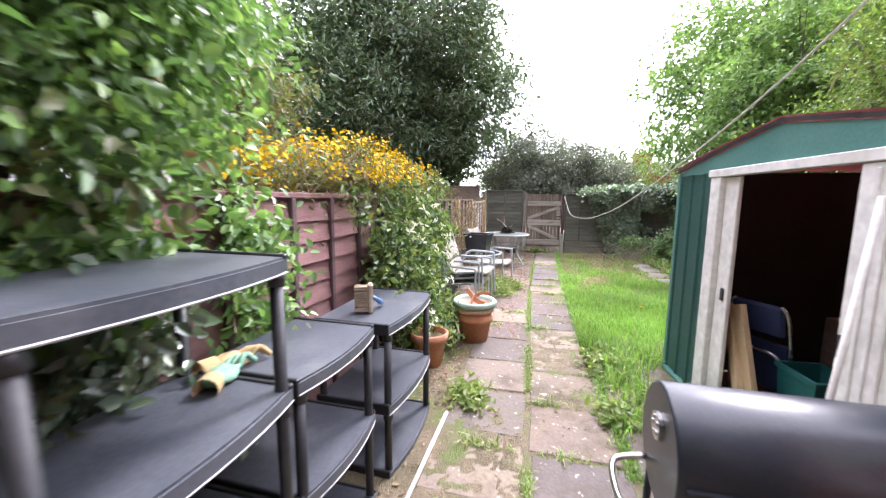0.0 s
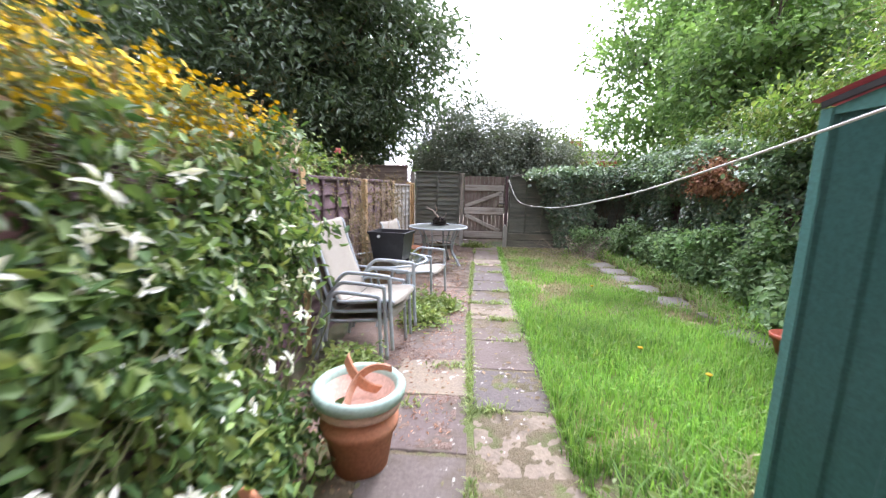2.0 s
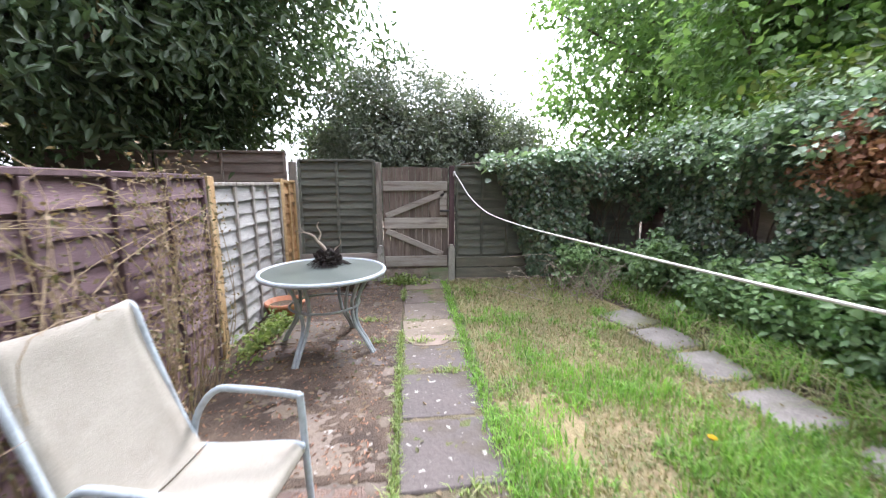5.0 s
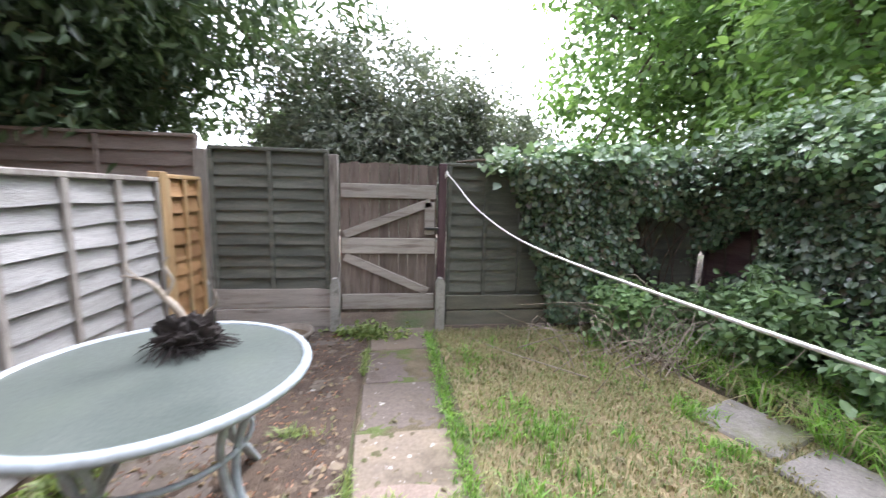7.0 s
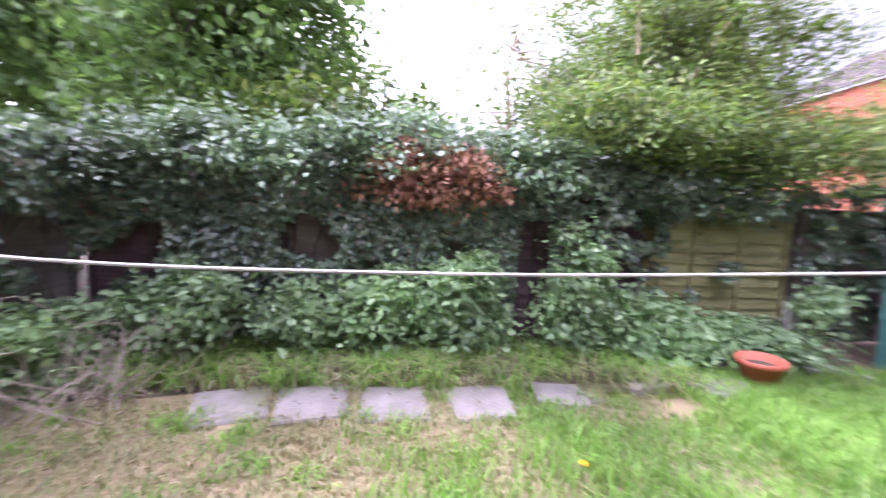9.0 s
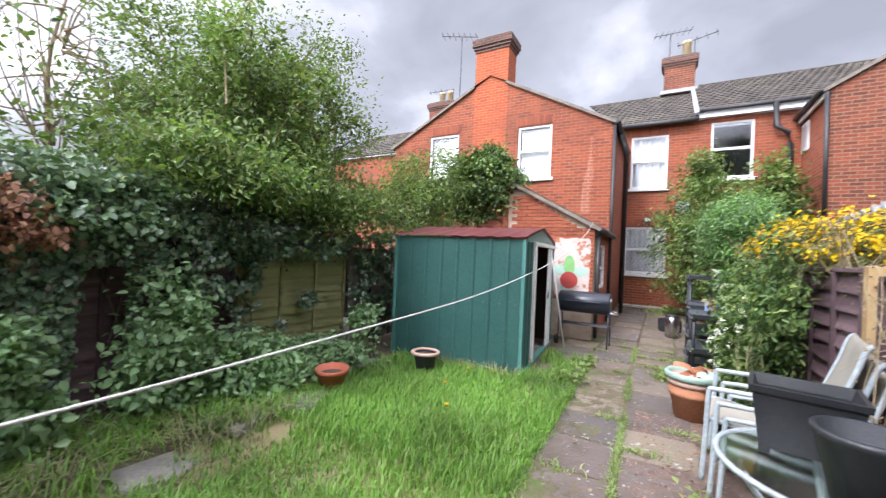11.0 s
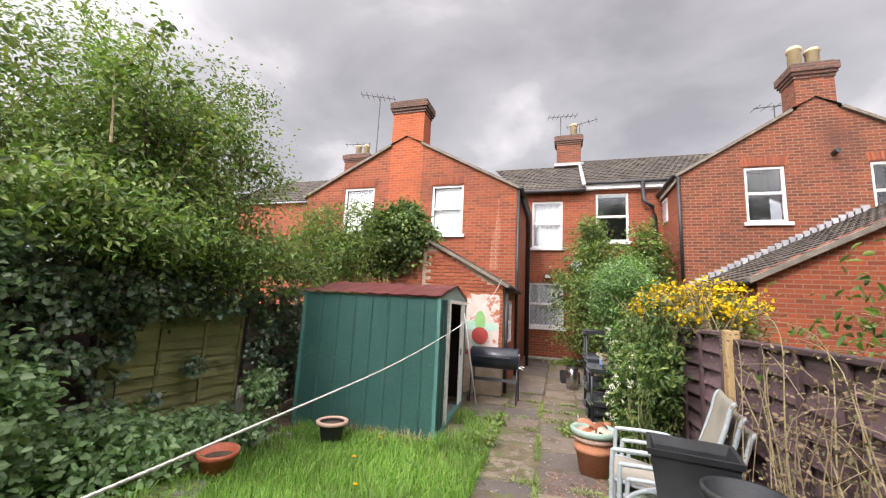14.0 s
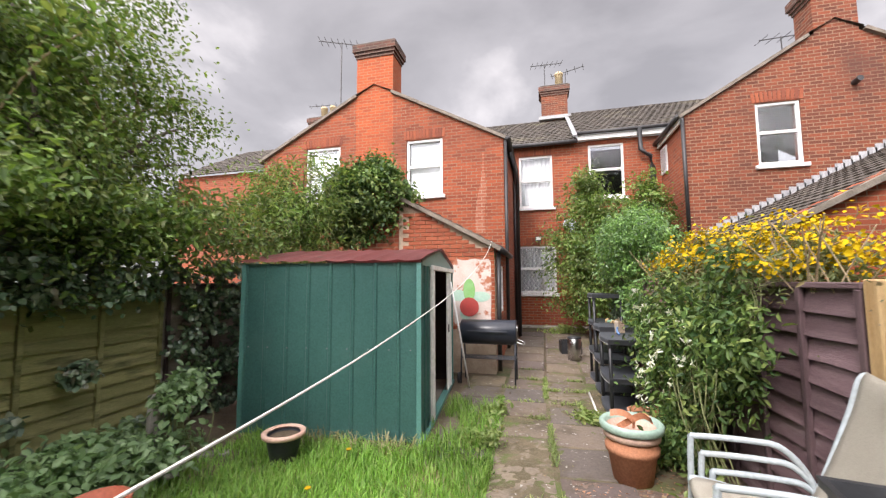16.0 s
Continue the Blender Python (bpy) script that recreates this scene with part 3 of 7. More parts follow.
# right boundary, its face looks to -x: run near to far reversed
RX = lambda y: 6.35 - (y - 5.0) * 0.055
for i, (ya, yb, mm, lab) in enumerate(((11.7, 9.9, "purple_board", "faded lapped fence panel half hidden by ivy"), (9.86, 8.05, "brown_board", "brown lapped fence panel overgrown with ivy"), (8.0, 6.2, "purple_board", "purple-stained lapped fence panel among nettles"), (6.15, 4.35, "yellow_board", "mossy yellow-brown lapped fence panel"), (4.3, 2.5, "brown_board", "shaded lapped fence panel behind the shed"), (2.45, 0.6, "brown_board", "lapped fence panel behind the shed"))):
    fence_run(((RX(ya), ya), (RX(yb), yb)), z0=0.03, z1=1.55, boards=12, mat=M[mm], frame_mat=M["dark_post"] if i != 3 else M["yellow_board"], label=lab, battens=4)
    fence_post(RX(yb) + 0.03, yb - 0.03, 1.6, M["grey_wood"], "grey timber fence post behind foliage", 0.08)


# ---- paving ----
def slab_meshes(w, d):
    out = []
    for s in range(3):
        bm = bmesh.new()
        box(bm, -w / 2, -d / 2, -0.05, w / 2, d / 2, 0.012, bevel=0.009)
        for v in bm.verts:
            q = noise.noise(Vector((v.co.x * 9, v.co.y * 9, s * 3.1)))
            v.co.x += 0.008 * q
            v.co.y += 0.008 * noise.noise(Vector((v.co.y * 7, v.co.x * 7, s * 5.7)))
        me = bpy.data.meshes.new("slab")
        bm.to_mesh(me)
        bm.free()
        me.materials.append(M["slab"])
        out.append(me)
    return out


path = thing("garden_path", "two-wide path of worn pinkish and buff paving slabs", "path", kind="structure")
SM = slab_meshes(0.555, 0.565)


def lay(x, y, i):
    z = gz(x, y)
    tilt = 3.15 if y < 0.9 else 0
    piece("slab", SM[i % 3], None, path, pose(x, y, z + R.random() * 0.01, -tilt + (R.random() - 0.5) * 1.4, (R.random() - 0.5) * 1.4, (R.random() - 0.5) * 1.6 + 2.3 * (y > 3)))


JX = lambda y: 2.40 - (min(max(y, 2.0), 7.0) - 2.0) * 0.034
for i in range(28):
    y = 5.28 - 0.59 * 14 + 0.59 * i + 0.29
    if y > 11.6:
        continue
    lay(JX(y) + 0.305, y, i)
    lay(JX(y) - 0.29, y + 0.13, i + 1)
    if y < 1.4 or (8.2 < y < 11.4):
        lay(JX(y) - 0.88, y + 0.05, i + 2)
    if 1.3 < y < 4.2:
        lay(JX(y) + 0.90, y - 0.06, i)
bm = bmesh.new()
prism(bm, [(2.50 + 0.21 * math.cos(a) * (1 + 0.18 * math.sin(3 * a)), 9.43 + 0.14 * math.sin(a) * (1 + 0.15 * math.cos(2 * a))) for a in [2 * math.pi * k / 36 for k in range(36)]], "z", 0.014, 0.0225)
part("worn_patch", bm, surf("flaked_pale_stone", (0.27, 0.21, 0.165), (0.22, 0.17, 0.135), 6, 70, 0.9, 0.3), path, "pale patch where the slab face has flaked")


def dirt_sheet(name, label, x0, x1, y0, y1, mat, level, rough_z, seed):
    """Earth and grit lying over and between the slabs, deeper in places."""
    step = 0.025
    xs, ys = np.arange(x0, x1 + 1e-6, step), np.arange(y0, y1 + 1e-6, step)
    vs = []
    for y in ys:
        for x in xs:
            q = 0.7 * noise.noise(Vector((x * 2.3, y * 2.3, seed))) + 0.7 * noise.noise(Vector((x * 9, y * 9, seed + 3))) + 0.7 * noise.noise(Vector((x * 27, y * 27, seed + 7)))
            edge = min(x - x0, x1 - x, y - y0, y1 - y)
            vs.append((x, y, gz(x, y) + level + rough_z * q - (0.03 if edge < step * 0.5 else 0.0)))
    k = len(xs)
    fs = [(j * k + i, j * k + i + 1, (j + 1) * k + i + 1, (j + 1) * k + i) for j in range(len(ys) - 1) for i in range(k - 1)]
    me = bpy.data.meshes.new(name)
    me.from_pydata(vs, [], fs)
    me.polygons.foreach_set("use_smooth", [True] * len(me.polygons))
    tagged(piece(name, me, mat), label, "soil", kind="structure")


M["dark_dirt"] = surf("damp_dark_earth", (0.062, 0.043, 0.031), (0.125, 0.088, 0.06), 5.0, 90, 0.95, 0.9, stain=(0.20, 0.15, 0.105), stain_scale=14.0, stain_lo=0.6, stain_hi=0.66, dist=0.02)
M["pink_grit"] = surf("pinkish_grit", (0.15, 0.105, 0.085), (0.25, 0.175, 0.135), 6.0, 110, 0.95, 0.9, stain=(0.36, 0.30, 0.25), stain_scale=26.0, stain_lo=0.6, stain_hi=0.65, dist=0.02)
M["joint_dirt"] = surf("mossy_grit", (0.10, 0.085, 0.045), (0.18, 0.14, 0.09), 4.0, 90, 0.95, 0.8, stain=(0.10, 0.13, 0.035), stain_scale=3.0, stain_lo=0.5, stain_hi=0.62, dist=0.02)
dirt_sheet("path_dirt", "dark damp earth washed over the paving by the fence", 0.78, JX(9) + 0.02, 7.7, 11.72, M["dark_dirt"], 0.019, 0.011, 1.0)
dirt_sheet("path_grit", "pinkish grit and crumbled stone over the paving", 1.05, JX(5.5) - 0.02, 4.25, 7.72, M["pink_grit"], 0.017, 0.011, 4.0)
dirt_sheet("path_moss", "mossy grit in the joints of the paving", JX(9) + 0.0, 2.93, 1.0, 11.72, M["joint_dirt"], 0.0135, 0.012, 8.0)
dirt_sheet("path_moss", "mossy grit in the joints of the paving", 1.1, JX(2) - 0.02, -2.9, 4.3, M["joint_dirt"], 0.0135, 0.012, 12.0)
dirt_sheet("path_moss", "mossy grit in the paving before the shed", 2.93, 3.62, 1.0, 4.3, M["joint_dirt"], 0.012, 0.012, 15.0)
steps = thing("stepping_stones", "row of grey stepping stones set in the lawn edge", "stepping stones", kind="structure")
for i, (x, y, r) in enumerate(((4.94, 7.51, 24), (4.79, 8.12, 8), (4.76, 8.74, 4), (4.76, 9.30, 14), (4.71, 9.83, 20), (5.2, 6.75, 15), (5.1, 6.2, 30))):
    bm = boxed(-0.24, -0.24, -0.05, 0.24, 0.24, 0.034, bevel=0.012)
    ob = part("stone", bm, M["stone"], steps)
    ob.matrix_basis = pose(x, y, -0.010 if i < 5 else 0.045, 0.8, -0.6, r)


# ---- the houses ----
def wall(poly, axis, lo, hi, mat, name, parent):
    bm = bmesh.new()
    prism(bm, poly, axis, lo, hi)
    return part(name, bm, mat, parent)


def cut_wall(name, parent, mat, u0, u1, z0, top, openings, y, depth=0.3):
    """A wall in the x-z plane whose face is at y, with real openings; top gives the height at u."""
    bm = bmesh.new()
    us = sorted({u0, u1, *[o[0] for o in openings], *[o[1] for o in openings], *[k for k in top[1] if u0 < k < u1]})
    for a, b in zip(us, us[1:]):
        mid = (a + b) / 2
        spans, z = [], z0
        for o in sorted((o for o in openings if o[0] <= mid <= o[1]), key=lambda o: o[2]):
            spans.append((z, o[2]))
            z = o[3]
        for s in spans:
            box(bm, a, y - depth, s[0], b, y, s[1])
        prism(bm, [(a, z), (b, z), (b, top[0](b)), (a, top[0](a))], "y", y - depth, y)
    bmesh.ops.remove_doubles(bm, verts=bm.verts, dist=1e-4)
    return part(name, bm, mat, parent)


def window(parent, x0, x1, z0, z1, y, curtain=False, split=0.52, arch=True, sill=True, lattice=False, sky_sheet=False):
    """A white plastic window set in a wall whose face is at y; faces +y."""
    w = part("window", boxed(x0 - 0.01, y - 0.1, z0 - 0.05, x1 + 0.01, y - 0.06, z0, bevel=0.004), M["upvc"], parent, "white plastic sash window")
    yb = y - 0.10
    f = 0.065
    bm = bmesh.new()
    for q in ((x0, z0, x0 + f, z1), (x1 - f, z0, x1, z1)):
        box(bm, q[0], yb, q[1], q[2], yb + 0.07, q[3], bevel=0.006)
    for a, b in ((z0, z0 + f), (z1 - f, z1)):
        box(bm, x0 + f, yb, a, x1 - f, yb + 0.07, b, bevel=0.006)
    part("frame", bm, M["upvc"], w)
    zm = z0 + (z1 - z0) * split
    part("transom", boxed(x0 + f, yb - 0.005, zm - 0.035, x1 - f, yb + 0.075, zm + 0.035, bevel=0.006), M["upvc"], w)
    for a, b in ((z0 + f, zm - 0.035), (zm + 0.035, z1 - f)):
        part("pane", boxed(x0 + f, yb + 0.02, a, x1 - f, yb + 0.03, b), M["pane"], w).visible_shadow = False
        if lattice:
            bm = bmesh.new()
            s = 0.11
            u = x0 + f - (b - a)
            while u < x1 - f:
                for d in (1, -1):
                    pa = (u, a) if d > 0 else (u, b)
                    pb = (u + (b - a) * 0.7, b) if d > 0 else (u + (b - a) * 0.7, a)
                    ta = max(0.0, (x0 + f - pa[0]) / (pb[0] - pa[0]))
                    tb = min(1.0, (x1 - f - pa[0]) / (pb[0] - pa[0]))
                    if tb > ta:
                        beam(bm, (pa[0] + (pb[0] - pa[0]) * ta, yb + 0.034, pa[1] + (pb[1] - pa[1]) * ta), (pa[0] + (pb[0] - pa[0]) * tb, yb + 0.034, pa[1] + (pb[1] - pa[1]) * tb), 0.003, 0.008)
                u += s
            part("lattice", bm, M["upvc"], w)
    if curtain:
        bm = bmesh.new()
        n = 40
        vs = [[bm.verts.new((x0 + f + (x1 - x0 - 2 * f) * i / n, yb - 0.06 + 0.02 * math.sin(i * 1.1), z)) for i in range(n + 1)] for z in (z0 + f, z1 - f)]
        for i in range(n):
            bm.faces.new((vs[0][i], vs[0][i + 1], vs[1][i + 1], vs[1][i]))
        part("net_curtain", bm, M["curtain"], w, "white net curtain")
    # White sheet added behind the panes for reflected sky and frosted glass.
    if sky_sheet:
        part("roller_blind", boxed(x0 + f, yb - 0.05, z0 + f, x1 - f, yb - 0.04, z1 - f), M["upvc"], w, "white sheet added for reflected sky and frosted glass")
    if sill:
        part("sill", boxed(x0 - 0.07, y - 0.06, z0 - 0.09, x1 + 0.07, y + 0.07, z0 - 0.004, bevel=0.008), M["upvc"], w)
    # Near-black sheet added behind the glass; the unlit room is its colour.
    part("room_back", boxed(x0 - 0.3, y - 1.6, z0 - 0.4, x1 + 0.3, y - 1.5, z1 + 0.3), M["room_shade"], w)
    if arch:
        n = max(8, int((x1 - x0 + 0.1) / 0.077))
        me_bm = boxed(-0.033, -0.02, 0, 0.033, 0.012, 0.225, bevel=0.004)
        me = bpy.data.meshes.new("arch_brick")
        me_bm.to_mesh(me)
        me_bm.free()
        me.materials.append(M["arch_brick"])
        for i in range(n):
            q = (i + 0.5) / n - 0.5
            piece("arch_brick", me, None, w, pose((x0 + x1) / 2 + q * (x1 - x0 + 0.12), y, z1 + 0.012 + 0.05 * (0.25 - q * q), 0, q * 14, 0))
    return w


def tile_roof(name, parent, a, b, c, d, nu, nv):
    """Rows of lapped tiles over the slope a (eave start), b (eave end), c (ridge end), d (ridge start)."""
    a, b, c, d = map(Vector, (a, b, c, d))
    nrm = (b - a).cross(d - a).normalized()
    if nrm.z < 0:
        nrm = -nrm
    vs, fs = [], []
    for j in range(nv):
        for i in range(nu):
            sh = 0.5 * (j % 2)
            u0, u1 = (i + sh) / nu, (i + sh + 0.94) / nu
            u0, u1 = min(u0, 1), min(u1, 1)
            v0, v1 = j / nv - 0.01, min((j + 1.15) / nv, 1)
            lift = 0.028 + 0.008 * R.random()
            def P(u, v, h):
                return tuple((a + (b - a) * u) * (1 - v) + (d + (c - d) * u) * v + nrm * h)
            k = len(vs)
            um = (u0 + u1) / 2
            vs += [P(u0, v0, lift), P(um, v0, lift + 0.012), P(u1, v0, lift), P(u0, v1, 0.006), P(um, v1, 0.016), P(u1, v1, 0.006), P(u0, v0, 0), P(um, v0, 0), P(u1, v0, 0)]
            fs += [(k, k + 1, k + 4, k + 3), (k + 1, k + 2, k + 5, k + 4), (k + 6, k + 7, k + 1, k), (k + 7, k + 8, k + 2, k + 1)]
    me = bpy.data.meshes.new(name)
    me.from_pydata(vs, [], fs)
    ob = piece(name, me, M["tiles"], parent)
    ob["kind"] = "stuff"
    bm = bmesh.new()
    q = [bm.verts.new(p) for p in (a, b, c, d)]
    bm.faces.new(q)
    bmesh.ops.solidify(bm, geom=bm.faces, thickness=0.05)
    part("roof_deck", bm, M["tiles"], parent)
    return ob


def chimney(parent, x0, x1, y0, y1, z0, z1, pots, mat):
    bm = bmesh.new()
    box(bm, x0, y0, z0, x1, y1, z1 - 0.35)
    c = part("chimney", bm, mat, parent)
    bm = bmesh.new()
    for k, (za, zb) in enumerate(((z1 - 0.35, z1 - 0.27), (z1 - 0.27, z1 - 0.19), (z1 - 0.19, z1))):
        o = 0.025 + 0.035 * k
        box(bm, x0 - o, y0 - o, za, x1 + o, y1 + o, zb)
    part("corbel", bm, M["brick_sooty"], c, "soot-dark stepped brick courses")
    part("cap", boxed(x0 - 0.05, y0 - 0.05, z1, x1 + 0.05, y1 + 0.05, z1 + 0.07, bevel=0.03), M["cap_stone"], c)
    for px, h in pots:
        bm = bmesh.new()
        lathe(bm, [(0.0, 0), (0.15, 0), (0.14, h * 0.8), (0.165, h * 0.82), (0.165, h * 0.92), (0.13, h), (0.11, h), (0.11, h * 0.7)], 16, Matrix.Translation((px, (y0 + y1) / 2, z1 + 0.06)))
        part("chimney_pot", bm, M["pot_clay"], c, "buff clay chimney pot", True)


def pipe(parent, pts, r=0.04, name="downpipe"):
    bm = bmesh.new()
    tube(bm, pts, r, 8)
    part(name, bm, M["black_pipe"], parent, "black plastic pipe", True)


def build_house_a():
    """The pair of rear wings under one gable, with the lean-to before it."""
    h = thing("brick_house", "orange-red brick terraced house rear wing with a gable and lean-to", "house", group="terraced houses")
    apex = 6.48
    top = lambda u: 4.88 + min(u - 3.22, 2 * apex - 3.22 - u) * 0.52
    y = -1.16
    wins = [(4.68, 5.60, 3.66, 5.06), (7.42, 8.42, 3.66, 5.1)]
    cut_wall("wall", h, M["brick"], 3.22, 2 * apex - 3.22, 0, (top, [apex]), wins, y)
    window(h, 4.68, 5.60, 3.66, 5.06, y, sky_sheet=True)
    window(h, 7.42, 8.42, 3.66, 5.1, y, sky_sheet=True)
    wall([(-8, 0), (-1.46, 0), (-1.46, 4.86), (-8, 4.86)], "x", 3.22, 3.5, M["brick"], "side_wall", h)
    part("chimney_breast", boxed(5.96, y - 0.05, 3.95, 6.98, y + 0.004, 6.42), M["brick_new"], h, "brighter orange rebuilt brickwork below the chimney")
    chimney(h, 5.97, 6.97, -1.75, -1.155, 6.0, 7.72, [], M["brick_new"])
    for s in (-1, 1):
        bm = bmesh.new()
        e = apex + s * (apex - 3.10)
        beam(bm, (apex + s * 0.48, y + 0.02, top(apex - 0.48) + 0.05), (e, y + 0.02, 4.86), 0.12, 0.07)
        part("verge", bm, M["coping"], h)
        tile_roof("roof", h, (e, y + 0.05, 4.86), (e, -8, 4.86), (apex, -8, 6.64), (apex, y + 0.05, 6.64), 28, 14)
    bm = bmesh.new()
    prism(bm, [(3.66 + 0.025 * math.sin(9 * q), 2.7 + 1.9 * q) for q in [k / 12 for k in range(13)]] + [(3.79 + 0.04 * math.sin(6 * q) + 0.1 * (1 - q) - 0.06 * q, 2.7 + 1.9 * q) for q in [1 - k / 12 for k in range(13)]], "y", y + 0.001, y + 0.004)
    part("bleached_streak", bm, M["brick_bleached"], h, "pale bleached streak down the brickwork")
    pipe(h, [(3.17, y + 0.06, 4.8), (3.17, y + 0.06, 0.1)])
    pipe(h, [(3.12, y + 0.12, 4.85), (3.12, -4.0, 4.85)], 0.055, "gutter")
    pipe(h, [(3.12, -1.9, 4.8), (3.0, -2.4, 4.2), (3.0, -2.4, 0.2)], 0.05)
    # lean-to
    yl = 0.9
    lt = lambda u: 2.20 + (u - 3.22) * 0.54
    cut_wall("lean_to_wall", h, M["mortar"], 3.22, 5.0, 0, (lt, []), [], yl - 0.016, 0.22)
    cut_wall("lean_to_wall", h, M["brick"], 5.0, 5.75, 0, (lt, []), [], yl, 0.22)
    bm = bmesh.new()
    for zz in ((0, 0.95), (1.9, 2.15)):
        box(bm, 3.22, -1.16, zz[0], 3.42, yl - 0.24, zz[1])
    for ya, yb in ((-1.16, -0.8), (0.1, 0.66)):
        box(bm, 3.22, ya, 0.95, 3.42, yb, 1.9)
    part("lean_to_side", bm, M["brick"], h)
    ya, yb = -0.8, 0.1
    w = part("side_window", boxed(3.26, ya + 0.06, 1.36, 3.32, yb - 0.06, 1.42), M["upvc"], h, "white framed side window")
    bm = bmesh.new()
    for q in ((ya, ya + 0.06), (yb - 0.06, yb)):
        box(bm, 3.25, q[0], 0.95, 3.33, q[1], 1.9)
    for q in ((0.95, 1.01), (1.84, 1.9)):
        box(bm, 3.25, ya + 0.06, q[0], 3.33, yb - 0.06, q[1])
    part("frame", bm, M["upvc"], w)
    part("pane", boxed(3.28, ya + 0.06, 1.01, 3.29, yb - 0.06, 1.84), M["pane"], w).visible_shadow = False
    tile_roof("lean_to_roof", h, (3.12, yl + 0.08, 2.17), (3.12, y, 2.17), (5.75, y, 2.17 + 2.63 * 0.54), (5.75, yl + 0.08, 2.17 + 2.63 * 0.54), 10, 14)
    bm = bmesh.new()
    beam(bm, (3.10, yl + 0.06, 2.14), (5.75, yl + 0.06, 2.14 + 2.65 * 0.54), 0.10, 0.07)
    part("verge", bm, M["coping"], h)
    pipe(h, [(3.10, yl + 0.08, 2.13), (3.10, y, 2.13)], 0.055, "gutter")
    pipe(h, [(3.16, yl - 0.1, 2.1), (3.16, yl - 0.1, 0.05)])
    # single bricks of the lean-to face
    bm = boxed(-0.1075, -0.02, -0.0325, 0.1075, 0.016, 0.0325, bevel=0.004)
    me = bpy.data.meshes.new("brick")
    bm.to_mesh(me)
    bm.free()
    me.materials.append(M["brick_piece"])
    half = boxed(-0.05, -0.02, -0.0325, 0.05, 0.016, 0.0325, bevel=0.004)
    mh = bpy.data.meshes.new("brick")
    half.to_mesh(mh)
    half.free()
    mh.materials.append(M["brick_piece"])
    lw = [c for c in h.children if c.name.startswith("lean_to_wall")][0]
    row = 0
    z = 0.78
    while z < 3.1:
        x = 3.22 + (0.1075 if row % 2 == 0 else 0.055)
        while x < 4.9:
            ln = 0.1075 if (row % 2 == 0 or x > 3.3) else 0.05
            if lt(x - ln) > z + 0.05:
                piece("brick", me if ln > 0.06 else mh, None, lw, pose(x, yl - 0.014, z, 0, (R.random() - 0.5) * 0.6, 0))
            x += 0.2275 if ln > 0.06 else 0.168
        z += 0.0755
        row += 1
    return h


house_a = build_house_a()


def build_house_b():
    """The recessed main rear wall between the two wings, with the long tiled roof."""
    h = thing("brick_house", "orange-red brick terraced house rear wall between two wings", "house", group="terraced houses")
    y = -4.0
    wins = [(2.06, 3.03, 3.75, 5.30), (0.10, 1.05, 3.95, 5.50), (2.02, 3.12, 1.22, 2.60)]
    cut_wall("wall", h, M["brick"], -1.0, 3.3, 0, (lambda u: 5.62, []), wins, y)
    window(h, *wins[0], y, curtain=True)
    window(h, *wins[1], y)
    window(h, *wins[2], y, curtain=True, lattice=True)
    tile_roof("roof", h, (3.5, y + 0.15, 5.62), (1.35, y + 0.15, 5.62), (1.35, -7.4, 7.75), (4.9, -7.4, 7.75), 14, 16)
    tile_roof("roof", h, (1.35, y + 0.15, 5.85), (-3.4, y + 0.15, 5.85), (-3.4, -7.4, 7.95), (1.35, -7.4, 7.95), 26, 16)
    tile_roof("roof", h, (16, y + 0.15, 5.62), (9.6, y + 0.15, 5.62), (9.6, -7.4, 7.75), (16, -7.4, 7.75), 26, 12)
    wall([(9.6, 0), (16, 0), (16, 5.6), (9.6, 5.6)], "y", y - 0.3, y, M["brick"], "far_wall", h)
    w = window(h, 10.6, 11.6, 3.7, 5.1, y + 0.07, sill=True)
    pipe(h, [(3.3, y + 0.22, 5.58), (1.35, y + 0.22, 5.58)], 0.06, "gutter")
    pipe(h, [(1.35, y + 0.22, 5.80), (-1.2, y + 0.22, 5.80)], 0.05, "gutter")
    part("fascia", boxed(-1.0, y + 0.02, 5.62, 1.33, y + 0.16, 5.76), M["upvc"], h)
    bm = bmesh.new()
    beam(bm, (1.35, y + 0.2, 5.75), (1.35, -7.4, 7.9), 0.22, 0.05)
    part("valley_flashing", bm, M["lead"], h)
    pipe(h, [(-0.28, y + 0.22, 5.8), (-0.30, y + 0.18, 5.2), (-0.55, y + 0.14, 5.0), (-0.6, y + 0.1, 4.7), (-0.6, y + 0.1, 0.2)], 0.07)
    pipe(h, [(3.16, y + 0.1, 5.0), (3.16, y + 0.1, 0.2)], 0.05)
    chimney(h, 1.35, 2.3, -7.7, -7.1, 7.2, 8.95, [(1.62, 0.6)], M["brick_dark"])
    part("chimney_flashing", boxed(1.25, -7.09, 7.62, 2.4, -6.9, 7.74), M["lead"], h)
    chimney(h, 11.2, 12.5, -7.9, -7.3, 7.2, 8.95, [(11.5, 0.55), (11.95, 0.55)], M["brick_dark"])
    part("step", boxed(-1.0, y, 0.0, 3.2, y + 0.3, 0.30, bevel=0.01), M["concrete"], h)
    return h


house_b = build_house_b()


